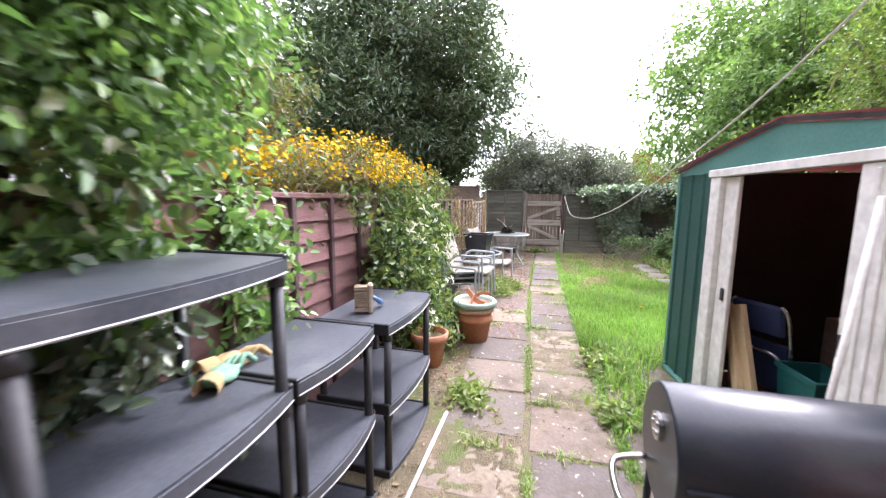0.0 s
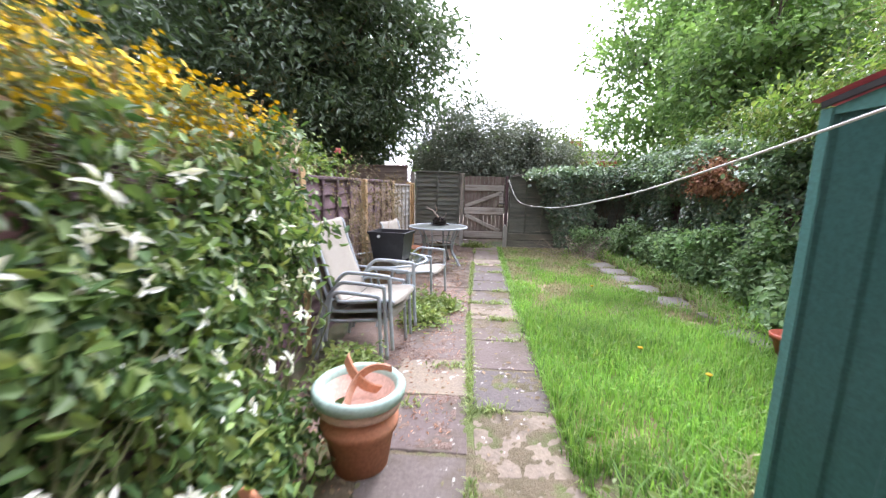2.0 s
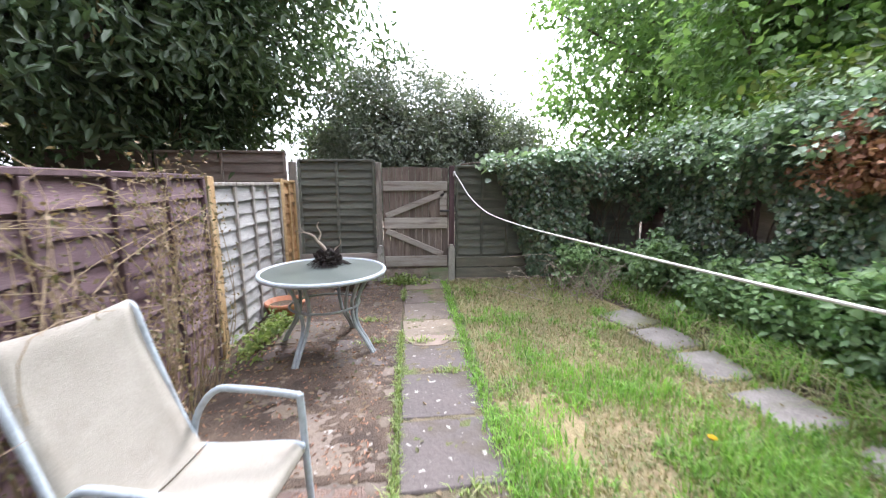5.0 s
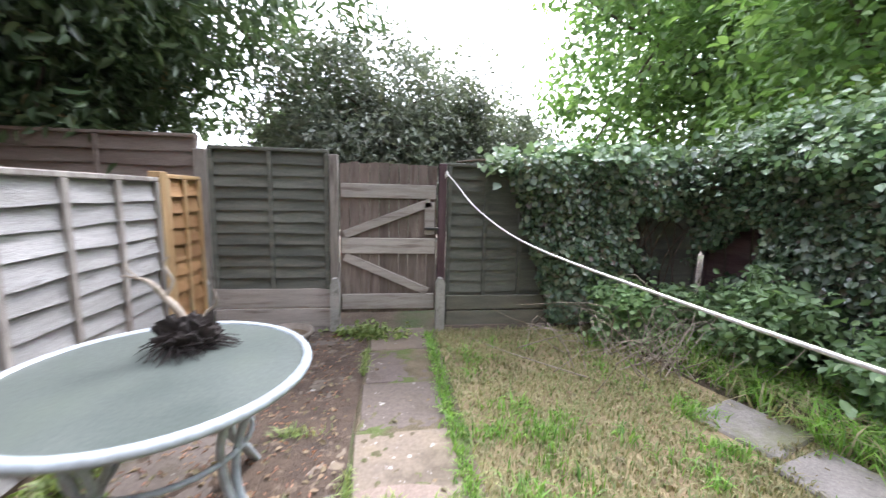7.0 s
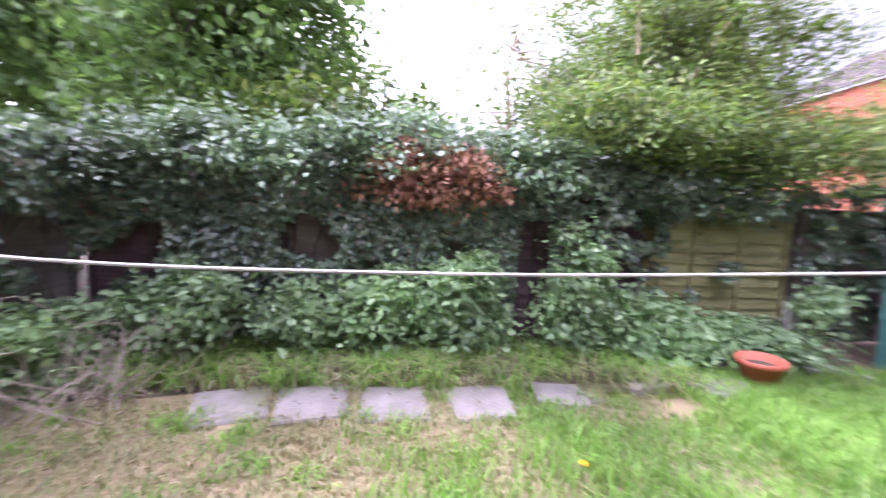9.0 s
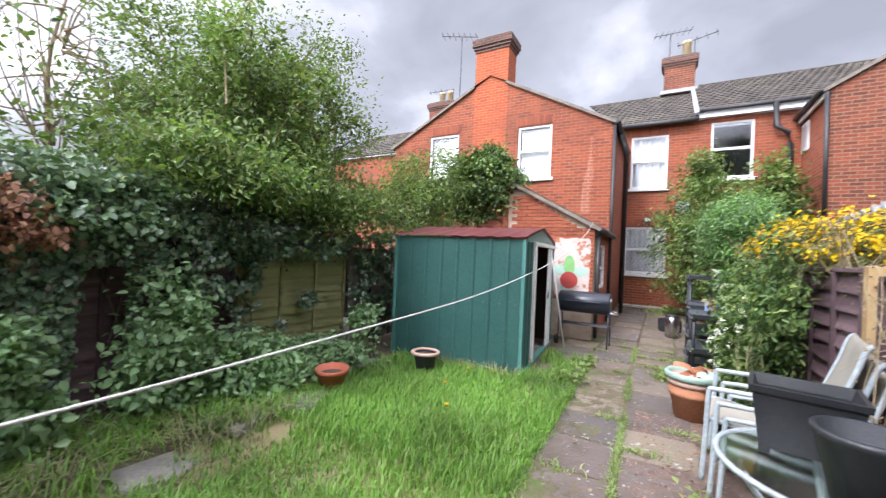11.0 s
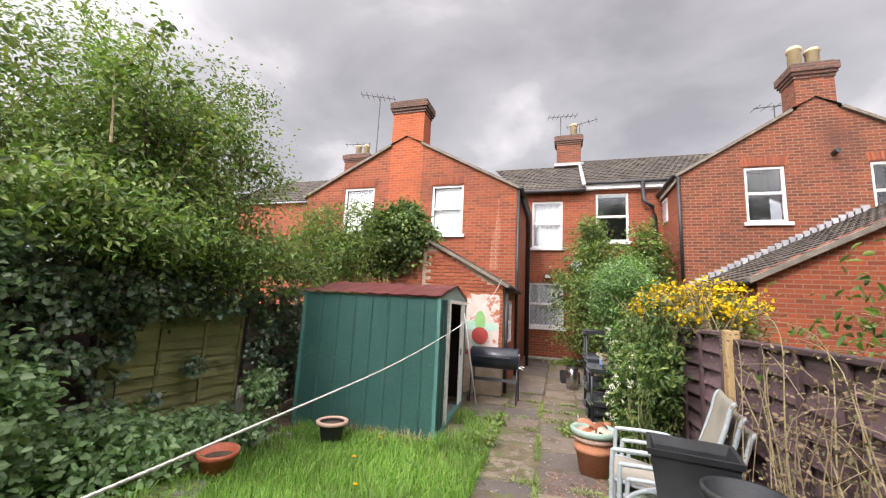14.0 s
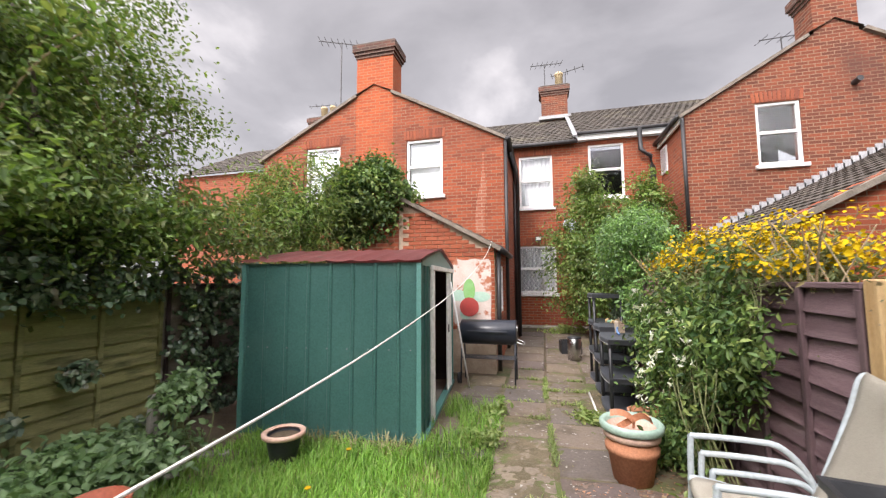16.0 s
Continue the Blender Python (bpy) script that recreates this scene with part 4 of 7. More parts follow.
def build_house_c():
    h = thing("brick_house", "dark red brick terraced house rear wing with a gable", "house", group="terraced houses")
    y = -2.12
    apex = -3.8
    top = lambda u: 5.36 + min(-0.85 - u, u - (2 * apex + 0.85)) * 0.60
    wins = [(-3.08, -2.24, 4.08, 5.48), (-5.6, -4.70, 4.05, 5.48)]
    cut_wall("wall", h, M["brick_dark"], 2 * apex + 0.85, -0.85, 0, (top, [apex]), wins, y)
    for q in wins:
        window(h, *q, y)
    wall([(-8, 0), (y - 0.3, 0), (y - 0.3, 5.34), (-8, 5.34)], "x", -1.13, -0.85, M["brick"], "side_wall", h)
    sw = part("side_window", boxed(-0.90, -3.95, 4.45, -0.82, -3.45, 5.15), M["upvc"], h, "small white side window")
    part("pane", boxed(-0.83, -3.88, 4.52, -0.81, -3.52, 5.08), M["pane"], sw)
    chimney(h, -4.22, -3.42, -2.72, -2.115, 6.3, 8.05, [(-3.62, 0.62), (-3.99, 0.52)], M["brick_dark"])
    for s in (-1, 1):
        e = apex + s * (-0.72 - apex)
        bm = bmesh.new()
        beam(bm, (apex + s * 0.5, y + 0.02, top(apex - 0.5) + 0.05), (e, y + 0.02, 5.33), 0.12, 0.07)
        part("verge", bm, M["coping"], h)
        tile_roof("roof", h, (e, y + 0.05, 5.33), (e, -8, 5.33), (apex, -8, 7.2), (apex, y + 0.05, 7.2), 26, 14)
    part("bargeboard", boxed(-0.80, -4.0, 5.22, -0.76, y - 0.1, 5.34), M["upvc"], h)
    pipe(h, [(-0.70, -4.0, 5.36), (-0.70, y, 5.36)], 0.055, "gutter")
    pipe(h, [(-0.78, y + 0.05, 5.3), (-0.80, y + 0.05, 2.6)], 0.04)
    bm = bmesh.new()
    tube(bm, [(-4.05, y, 5.72), (-4.05, y + 0.18, 5.74)], 0.06, 12)
    part("flue", bm, M["black_pipe"], h, "black boiler flue")
    # lean-to next door
    yl = 1.32
    lt = lambda u: 2.42 + (-0.87 - u) * 0.52
    cut_wall("lean_to_wall", h, M["brick"], -5.0, -0.95, 0, (lt, []), [], yl, 0.24)
    wall([(y, 0), (yl - 0.24, 0), (yl - 0.24, 2.3), (y, 2.3)], "x", -1.15, -0.95, M["brick"], "lean_to_side", h)
    tile_roof("lean_to_roof", h, (-0.82, yl + 0.08, 2.36), (-0.82, y, 2.36), (-5.0, y, 2.36 + 4.18 * 0.52), (-5.0, yl + 0.08, 2.36 + 4.18 * 0.52), 16, 20)
    bm = bmesh.new()
    beam(bm, (-0.80, yl + 0.06, 2.33), (-5.0, yl + 0.06, 2.33 + 4.2 * 0.52), 0.12, 0.08)
    part("verge", bm, M["coping"], h)
    pipe(h, [(-0.80, yl + 0.1, 2.32), (-0.80, y, 2.32)], 0.055, "gutter")
    for i in range(26):
        xx = -0.95 - i * 0.14
        part("flashing_step", boxed(xx - 0.15, y + 0.002, 2.44 + i * 0.073, xx + 0.02, y + 0.012, 2.62 + i * 0.073), M["lead"], h)
    return h


house_c = build_house_c()


# ---- shed ----
def build_shed():
    """A steel garden shed; local x runs along the door face towards the house, local y into the shed."""
    t = thing("garden_shed", "green steel garden shed with a red roof, sliding door open", "shed", 3.60, 3.94, 0, -84.2)
    W, D, H = 2.45, 1.93, 1.79
    # local x: 0 at the garden end, W at the house end; local y: 0 door face, D far side
    def ribbed(u0, u1, z0, z1f, n):
        bm = bmesh.new()
        pts = []
        for i in range(n):
            a = u0 + (u1 - u0) * i / n
            b = u0 + (u1 - u0) * (i + 1) / n
            pts += [(a, 0.0), (a + 0.012, 0.014), (a + 0.035, 0.014), (a + 0.047, 0.0), (b - 0.001, 0.0)]
        top, bot = [], []
        for u, o in pts:
            bot.append(bm.verts.new((u, -o, z0)))
            top.append(bm.verts.new((u, -o, z1f(u))))
        for i in range(len(pts) - 1):
            bm.faces.new((bot[i], bot[i + 1], top[i + 1], top[i]))
        bmesh.ops.solidify(bm, geom=bm.faces, thickness=-0.006)
        return bm
    roofz = lambda u: H + 0.21 * (1 - abs(u - W / 2) / (W / 2)) ** 0.85
    def placed(ob, m):
        ob.matrix_basis = m
        return ob
    # door face (local y = 0, looks to -y)
    part("door_side_panel", ribbed(0, 0.57, 0.04, lambda u: H - 0.02, 3), M["shed_green"], t)
    part("door_side_panel", ribbed(2.12, W, 0.04, lambda u: H - 0.02, 2), M["shed_green"], t)
    bm = bmesh.new()
    prism(bm, [(0, H - 0.03), (W, H - 0.03)] + [(W - W * k / 10, roofz(W - W * k / 10) - 0.01) for k in range(11)], "y", -0.012, 0.0)
    part("gable", bm, M["shed_green"], t)
    # garden end (faces local -x) and the others
    placed(part("end_panel", ribbed(0, D, 0.04, lambda u: H, 8), M["shed_green"], t), pose(0, D, 0, 0, 0, -90))
    placed(part("end_panel", ribbed(0, D, 0.04, lambda u: H, 8), M["shed_green"], t), pose(W, 0, 0, 0, 0, 90))
    placed(part("back_panel", ribbed(0, W, 0.04, lambda u: H, 10), M["shed_green"], t), pose(W, D, 0, 0, 0, 180))
    for i in range(9):
        u = 0.09 + i * (D - 0.18) / 8
        bm = bmesh.new()
        tube(bm, [(-0.022, u, 0.92), (-0.012, u, 0.92)], 0.007, 6)
        part("bolt", bm, M["lead"], t)
    for x0, y0 in ((-0.018, -0.018), (W - 0.03, -0.018), (-0.018, D - 0.03), (W - 0.03, D - 0.03)):
        part("corner_post", boxed(x0, y0, 0.02, x0 + 0.048, y0 + 0.048, H - 0.005, bevel=0.003), M["shed_green"], t)
    # roof
    bm = bmesh.new()
    n = 12
    us = [-0.05 + (W + 0.10) * k / n for k in range(n + 1)]
    ws = [-0.03 + (D + 0.06) * k / 24 for k in range(25)]
    grid = [[bm.verts.new((u, w, H + 0.015 + 0.21 * (1 - min(1.0, abs(u - W / 2) / (W / 2 + 0.05))) ** 0.85 + (0.014 if k % 3 == 0 else 0))) for k, w in enumerate(ws)] for u in us]
    for a, b in zip(grid, grid[1:]):
        for k in range(len(ws) - 1):
            bm.faces.new((a[k], a[k + 1], b[k + 1], b[k]))
    bmesh.ops.solidify(bm, geom=bm.faces, thickness=0.008)
    part("roof", bm, M["shed_roof"], t, "faded dark red ribbed roof")
    # white frame round the doorway and sliding doors
    part("door_jamb", boxed(0.57, -0.035, 0.03, 0.70, 0.03, H - 0.065, bevel=0.004), M["white_paint"], t, "white painted door jamb")
    part("door_jamb", boxed(2.06, -0.035, 0.03, 2.13, 0.03, H - 0.065, bevel=0.004), M["white_paint"], t, "white painted door jamb")
    part("door_rail", boxed(0.55, -0.045, H - 0.065, W - 0.02, 0.03, H - 0.012, bevel=0.004), M["white_paint"], t, "white painted top rail")
    part("door_track", boxed(0.02, -0.04, 0.0, W - 0.02, 0.05, 0.045, bevel=0.004), M["shed_green"], t)
    d = part("sliding_door", boxed(0.705, 0.0, 0.05, 0.86, 0.028, H - 0.07, bevel=0.005), M["white_paint"], t, "white sliding door pushed aside")
    part("handle", boxed(0.785, -0.012, 0.86, 0.82, 0.0, 0.95, bevel=0.004), M["black_pipe"], d, "black handle")
    d = part("sliding_door", boxed(1.78, -0.03, 0.05, 2.055, -0.004, H - 0.07, bevel=0.005), M["white_paint"], t, "white sliding door half open")
    for u in (1.86, 1.92, 1.98):
        part("door_rib", boxed(u, -0.038, 0.07, u + 0.022, -0.0295, H - 0.09, bevel=0.004), M["white_paint"], d)
    part("handle", boxed(1.80, -0.045, 0.86, 1.835, -0.03, 0.97, bevel=0.004), M["black_pipe"], d, "black handle")
    bm = bmesh.new()
    for k in range(10):
        a, b = W * k / 10, W * (k + 1) / 10
        beam(bm, (a - 0.01, -0.02, roofz(a) + 0.008), (b + 0.01, -0.02, roofz(b) + 0.008), 0.012, 0.022)
    part("gable_edge", bm, M["black_pipe"], t)
    # Dark brown sheets added inside; the unlit shed's shade is their colour.
    part("lining", boxed(0.03, D - 0.05, 0.04, W - 0.03, D - 0.03, H), M["shade_brown"], t, "dark brown sheet added for the unlit shed inside")
    part("lining", boxed(0.03, 0.06, 0.04, 0.05, D - 0.05, H), M["shade_brown"], t, "dark brown sheet added for the unlit shed inside")
    part("lining", boxed(W - 0.05, 0.06, 0.04, W - 0.03, D - 0.05, H), M["shade_brown"], t, "dark brown sheet added for the unlit shed inside")
    part("floor_panel", boxed(0.06, 0.06, 0.0, W - 0.06, D - 0.06, 0.03), M["shed_floor"], t)
    return t


# Near-black brown that carries the shade inside the shed.
M["shade_brown"] = surf("painted_shed_shade", (0.03, 0.022, 0.02), (0.05, 0.038, 0.034), 3, 40, 0.9, 0.3)
shed = build_shed()


# ---- things ----
M["black_plastic"] = surf("black_plastic", (0.014, 0.0155, 0.018), (0.024, 0.026, 0.03), 3, 60, 0.45, 0.12, stain=(0.048, 0.05, 0.052), stain_scale=2.5, stain_lo=0.55, stain_hi=0.75)
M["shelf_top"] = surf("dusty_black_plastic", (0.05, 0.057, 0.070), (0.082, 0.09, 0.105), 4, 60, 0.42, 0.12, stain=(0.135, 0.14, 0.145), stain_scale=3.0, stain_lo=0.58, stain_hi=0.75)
M["worn_edge"] = surf("scuffed_pale_edge", (0.45, 0.45, 0.44), (0.2, 0.2, 0.2), 8, 40, 0.6, 0.1)
M["bbq_black"] = surf("black_enamel_steel", (0.014, 0.018, 0.028), (0.022, 0.026, 0.036), 2, 60, 0.34, 0.06, stain=(0.04, 0.042, 0.05), stain_scale=4.0, stain_lo=0.6, stain_hi=0.75)
M["chrome"] = surf("dull_steel", (0.55, 0.55, 0.54), (0.45, 0.45, 0.45), 3, 40, 0.28, 0.03, metal=1.0)
M["terracotta"] = surf("terracotta", (0.42, 0.17, 0.085), (0.50, 0.23, 0.13), 5, 60, 0.85, 0.3, stain=(0.52, 0.40, 0.32), stain_scale=3.0, stain_lo=0.56, stain_hi=0.75)
M["terracotta_pale"] = surf("pale_pink_plastic_clay", (0.55, 0.34, 0.26), (0.6, 0.42, 0.34), 5, 60, 0.8, 0.2)
M["green_rim"] = surf("pale_green_glaze", (0.28, 0.40, 0.33), (0.36, 0.46, 0.40), 4, 40, 0.6, 0.1)
M["red_plastic"] = surf("orange_red_plastic", (0.42, 0.10, 0.055), (0.5, 0.14, 0.075), 4, 40, 0.5, 0.1, stain=(0.3, 0.2, 0.15), stain_scale=3.0)
M["chair_frame"] = surf("grey_blue_painted_metal", (0.36, 0.41, 0.44), (0.43, 0.48, 0.50), 4, 40, 0.45, 0.08, stain=(0.26, 0.27, 0.27), stain_scale=4.0)
M["sling"] = surf("cream_sling_fabric", (0.355, 0.33, 0.275), (0.31, 0.285, 0.235), 3, 220, 0.9, 0.5, stain=(0.25, 0.225, 0.18), stain_scale=2.5, stain_lo=0.55, stain_hi=0.75)
M["frosted"] = surf("dirty_frosted_glass", (0.078, 0.094, 0.082), (0.105, 0.122, 0.107), 3, 60, 0.36, 0.06, stain=(0.10, 0.12, 0.095), stain_scale=2.2, stain_lo=0.5, stain_hi=0.75)
M["clear_glass"] = glass_mat("table_glass", (0.85, 0.93, 0.9), 0.06)
M["root"] = surf("dark_roots", (0.018, 0.014, 0.012), (0.04, 0.03, 0.025), 9, 70, 0.95, 0.8)
M["bare_branch"] = surf("bleached_branch", (0.42, 0.36, 0.28), (0.28, 0.23, 0.18), 9, 60, 0.85, 0.4)
M["bark"] = surf("bark", (0.09, 0.07, 0.055), (0.16, 0.13, 0.10), 6, 40, 0.95, 0.8, stretch=(3, 3, 0.6))
M["dry_stem"] = surf("dry_stem", (0.27, 0.20, 0.12), (0.40, 0.31, 0.19), 6, 40, 0.9, 0.3)
M["rose_cane"] = surf("straw_green_cane", (0.26, 0.23, 0.11), (0.36, 0.30, 0.16), 6, 40, 0.8, 0.3)
M["green_stem"] = surf("green_stem", (0.13, 0.16, 0.06), (0.20, 0.20, 0.09), 6, 40, 0.8, 0.2)
M["rope"] = surf("white_rope", (0.72, 0.71, 0.67), (0.62, 0.61, 0.57), 20, 150, 0.8, 0.4)
M["pine"] = surf("pale_pine_plank", (0.55, 0.39, 0.22), (0.62, 0.47, 0.29), 3, 50, 0.75, 0.3, stretch=(8, 8, 1))
M["blue_fabric"] = surf("navy_padding", (0.02, 0.03, 0.09), (0.03, 0.045, 0.12), 4, 80, 0.7, 0.2)
M["teal_plastic"] = surf("teal_plastic", (0.012, 0.10, 0.10), (0.018, 0.13, 0.125), 4, 40, 0.5, 0.1)
M["brush_hair"] = surf("brush_bristle", (0.36, 0.28, 0.2), (0.24, 0.18, 0.13), 9, 120, 0.9, 0.6)
M["blue_plastic"] = surf("blue_plastic", (0.07, 0.16, 0.33), (0.1, 0.2, 0.38), 5, 40, 0.5, 0.1)
M["glove_green"] = surf("green_glove_rubber", (0.16, 0.34, 0.23), (0.22, 0.40, 0.28), 6, 60, 0.8, 0.4)
M["glove_tan"] = surf("tan_glove_cloth", (0.5, 0.36, 0.17), (0.42, 0.29, 0.14), 6, 90, 0.9, 0.5)
M["mural_green"] = surf("mural_green_paint", (0.20, 0.44, 0.13), (0.26, 0.5, 0.2), 6, 60, 0.85, 0.3)
M["mural_red"] = surf("mural_red_paint", (0.5, 0.06, 0.05), (0.4, 0.07, 0.06), 6, 60, 0.85, 0.3)
M["mural_teal"] = surf("mural_pale_teal_paint", (0.35, 0.55, 0.45), (0.45, 0.6, 0.5), 6, 60, 0.85, 0.3)
M["mural_white"] = surf("flaking_white_paint", (0.66, 0.58, 0.53), (0.58, 0.47, 0.41), 4, 60, 0.85, 0.4, stain=(0.42, 0.16, 0.09), stain_scale=5.0, stain_lo=0.53, stain_hi=0.6)


def shelf_unit(x, y0, y1, heights, label):
    """Black plastic shelving; front along x, from y0 to y1, shelves at the heights."""
    t = thing("shelf_unit", label, "shelving", x, (y0 + y1) / 2, 0, group="black plastic shelving units")
    d, w = 0.44, (y1 - y0) / 2
    for z in heights:
        bm = bmesh.new()
        n = 9
        outline = [(-d, -w), (-d, w)] + [(0.035 * (1 - (k / 4 - 1) ** 2), w - 2 * w * k / 8) for k in range(n)]
        prism(bm, outline, "z", z - 0.05, z)
        bmesh.ops.bevel(bm, geom=[e for e in bm.edges if abs(e.verts[0].co.z - z) < 1e-4 and abs(e.verts[1].co.z - z) < 1e-4], offset=0.008, segments=2, affect="EDGES")
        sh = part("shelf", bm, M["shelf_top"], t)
        bm = bmesh.new()
        pts = [(0.035 * (1 - (k / 4 - 1) ** 2) + 0.002, (w - 2 * w * k / 8), z - 0.05) for k in range(n)]
        tube(bm, pts, 0.0035, 5)
        part("edge_wear", bm, M["worn_edge"], sh, "scuffed pale edge")
        part("end_rim", boxed(-d - 0.003, -w - 0.006, z - 0.055, 0.0, -w + 0.012, z + 0.008, bevel=0.004), M["black_plastic"], sh)
        part("end_rim", boxed(-d - 0.003, w - 0.012, z - 0.055, 0.0, w + 0.006, z + 0.008, bevel=0.004), M["black_plastic"], sh)
    for lx in (-d + 0.025, -0.02):
        for ly in (-w + 0.03, w - 0.03):
            bm = bmesh.new()
            tube(bm, [(lx, ly, 0.0), (lx, ly, max(heights) - 0.02)], 0.021, 12)
            for z in heights:
                tube(bm, [(lx, ly, max(z - 0.09, 0.0)), (lx, ly, z - 0.045)], 0.027, 12)
            part("leg", bm, M["black_plastic"], t, smooth=True)
    return t


shelf_unit(1.66, 0.44, 1.13, (0.05, 0.49, 0.935, 1.37), "tall black plastic shelving unit beside the fence")
shelf_unit(1.66, 1.16, 1.76, (0.05, 0.49, 0.935), "low black plastic shelving unit between two others")
shelf_unit(1.68, 1.90, 2.66, (0.05, 0.44, 0.89), "black plastic shelving unit holding a brush")


def hand_brush(x, y, z, rz):
    t = thing("hand_brush", "worn wooden hand brush with a blue handle on the shelf", "brush", x, y, z, rz)
    bm = bmesh.new()
    for i in range(11):
        for k in range(5):
            u, v = 0.02 + i * 0.0135, -0.024 + k * 0.012
            tube(bm, [(-0.03, v, u), (-0.105, v * 1.5, u + 0.006 * random.uniform(-1, 1))], 0.0058, 5)
    part("bristles", bm, M["brush_hair"], t)
    part("stock", boxed(-0.032, -0.034, 0.0, 0.0, 0.034, 0.175, bevel=0.01), M["bare_branch"], t)
    bm = bmesh.new()
    tube(bm, [(-0.012, 0.02, 0.09), (0.02, 0.05, 0.065), (0.04, 0.09, 0.04), (0.05, 0.14, 0.018)], [0.014, 0.012, 0.017, 0.015], 10)
    part("handle", bm, M["blue_plastic"], t, "blue plastic handle", True)


hand_brush(1.50, 2.10, 0.892, 25)


def gloves(x, y, z):
    for k, (mat, lab, dx, dy, rz) in enumerate(((M["glove_green"], "crumpled green gardening glove on the shelf", 0, 0, 20), (M["glove_tan"], "crumpled tan gardening glove on the shelf", -0.06, 0.10, -15))):
        t = thing("gardening_glove", lab, "glove", x + dx, y + dy, z, rz, "gardening gloves")
        t.scale = (0.78, 0.78, 0.78)
        bm = bmesh.new()
        bmesh.ops.create_uvsphere(bm, u_segments=16, v_segments=8, radius=1.0)
        for v in bm.verts:
            q = noise.noise(v.co * 2.3 + Vector((k * 5, 0, 0)))
            v.co = Vector((v.co.x * 0.07, v.co.y * 0.10, max(v.co.z * 0.032, -0.02) + 0.02)) * (1 + 0.35 * q)
        part("palm", bm, mat, t, smooth=True)
        for f in range(4):
            bm = bmesh.new()
            a = -0.05 + f * 0.032
            tube(bm, smooth_path([(a, 0.07, 0.02), (a + 0.01, 0.12, 0.035 + 0.01 * f), (a + 0.02 * (f - 1), 0.16, 0.018)], 4), 0.014, 8)
            part("finger", bm, mat, t, smooth=True)
        bm = bmesh.new()
        tube(bm, [(0, -0.06, 0.025), (0.005, -0.14, 0.022)], [0.045, 0.052], 12, False)
        part("cuff", bm, M["glove_tan"], t, smooth=True)


gloves(1.40, 1.10, 0.936)


def barbecue():
    t = thing("barrel_barbecue", "black steel barrel barbecue with its lid shut", "barbecue", 3.27, 1.38, 0)
    hw, r, zc = 0.44, 0.195, 0.78
    bm = bmesh.new()
    for sgn in (-1,):
        tube(bm, [(-hw, 0, zc), (-hw + 0.01, 0, zc), (hw - 0.01, 0, zc), (hw, 0, zc)], [r - 0.008, r, r, r - 0.008], 40)
    part("drum", bm, M["bbq_black"], t, smooth=False).data.polygons.foreach_set("use_smooth", [True] * 120 + [False] * 2)
    bm = bmesh.new()
    tube(bm, [(-hw + 0.02, -r - 0.003, zc - 0.01), (hw - 0.02, -r - 0.003, zc - 0.01)], 0.008, 6)
    part("lid_seam", bm, M["bbq_black"], t)
    for s in (-1, 1):
        bm = bmesh.new()
        tube(bm, [(s * hw, 0, zc + 0.06), (s * (hw + 0.012), 0, zc + 0.06)], 0.045, 18)
        for k in range(5):
            a = 2 * math.pi * k / 5
            tube(bm, [(s * (hw + 0.012), 0.026 * math.cos(a), zc + 0.06 + 0.026 * math.sin(a)), (s * (hw + 0.016), 0.026 * math.cos(a), zc + 0.06 + 0.026 * math.sin(a))], 0.008, 8)
        part("air_vent", bm, M["chrome"], t, "round steel air vent")
    bm = bmesh.new()
    tube(bm, smooth_path([(-hw, -0.12, zc - 0.13), (-hw - 0.10, -0.12, zc - 0.16), (-hw - 0.12, 0.0, zc - 0.17), (-hw - 0.10, 0.12, zc - 0.16), (-hw, 0.12, zc - 0.13)], 5), 0.011, 8)
    part("side_handle", bm, M["chrome"], t, "bent steel side handle", True)
    for x in (-hw + 0.02, hw - 0.02):
        for y in (-0.15, 0.15):
            bm = bmesh.new()
            tube(bm, [(x, y * 0.8, zc - 0.12), (x, y * 1.25, 0.0)], 0.013, 8)
            part("leg", bm, M["bbq_black"], t, smooth=True)
    for x in (-hw + 0.02, hw - 0.02):
        bm = bmesh.new()
        tube(bm, [(x, -0.165, 0.38), (x, 0.165, 0.38)], 0.01, 8)
        part("crossbar", bm, M["bbq_black"], t)
    for k in range(6):
        bm = bmesh.new()
        y = -0.15 + 0.06 * k
        tube(bm, [(-hw + 0.02, y, 0.385), (hw - 0.02, y, 0.385)], 0.005, 6)
        part("rack_bar", bm, M["bbq_black"], t)
    bm = bmesh.new()
    tube(bm, [(-0.3, r + 0.03, zc + 0.03), (0.3, r + 0.03, zc + 0.03)], 0.012, 8)
    for x in (-0.25, 0.25):
        tube(bm, [(x, r - 0.01, zc + 0.03), (x, r + 0.03, zc + 0.03)], 0.008, 6)
    part("lid_handle", bm, M["bbq_black"], t)
    for s in (-1, 1):
        bm = bmesh.new()
        lathe(bm, [(0.02, -0.02), (0.075, -0.02), (0.085, -0.01), (0.085, 0.01), (0.075, 0.02), (0.02, 0.02)], 20, pose(hw - 0.02 + 0.03 * s, 0.18, 0.088, 0, 90, 0))
    part("wheel", bm, M["black_plastic"], t)


barbecue()


def pole_thing(a, b, r, mat, name, label, cat):
    bm = bmesh.new()
    tube(bm, [a, b], r, 10)
    return tagged(part(name, bm, mat, smooth=True), label, cat)


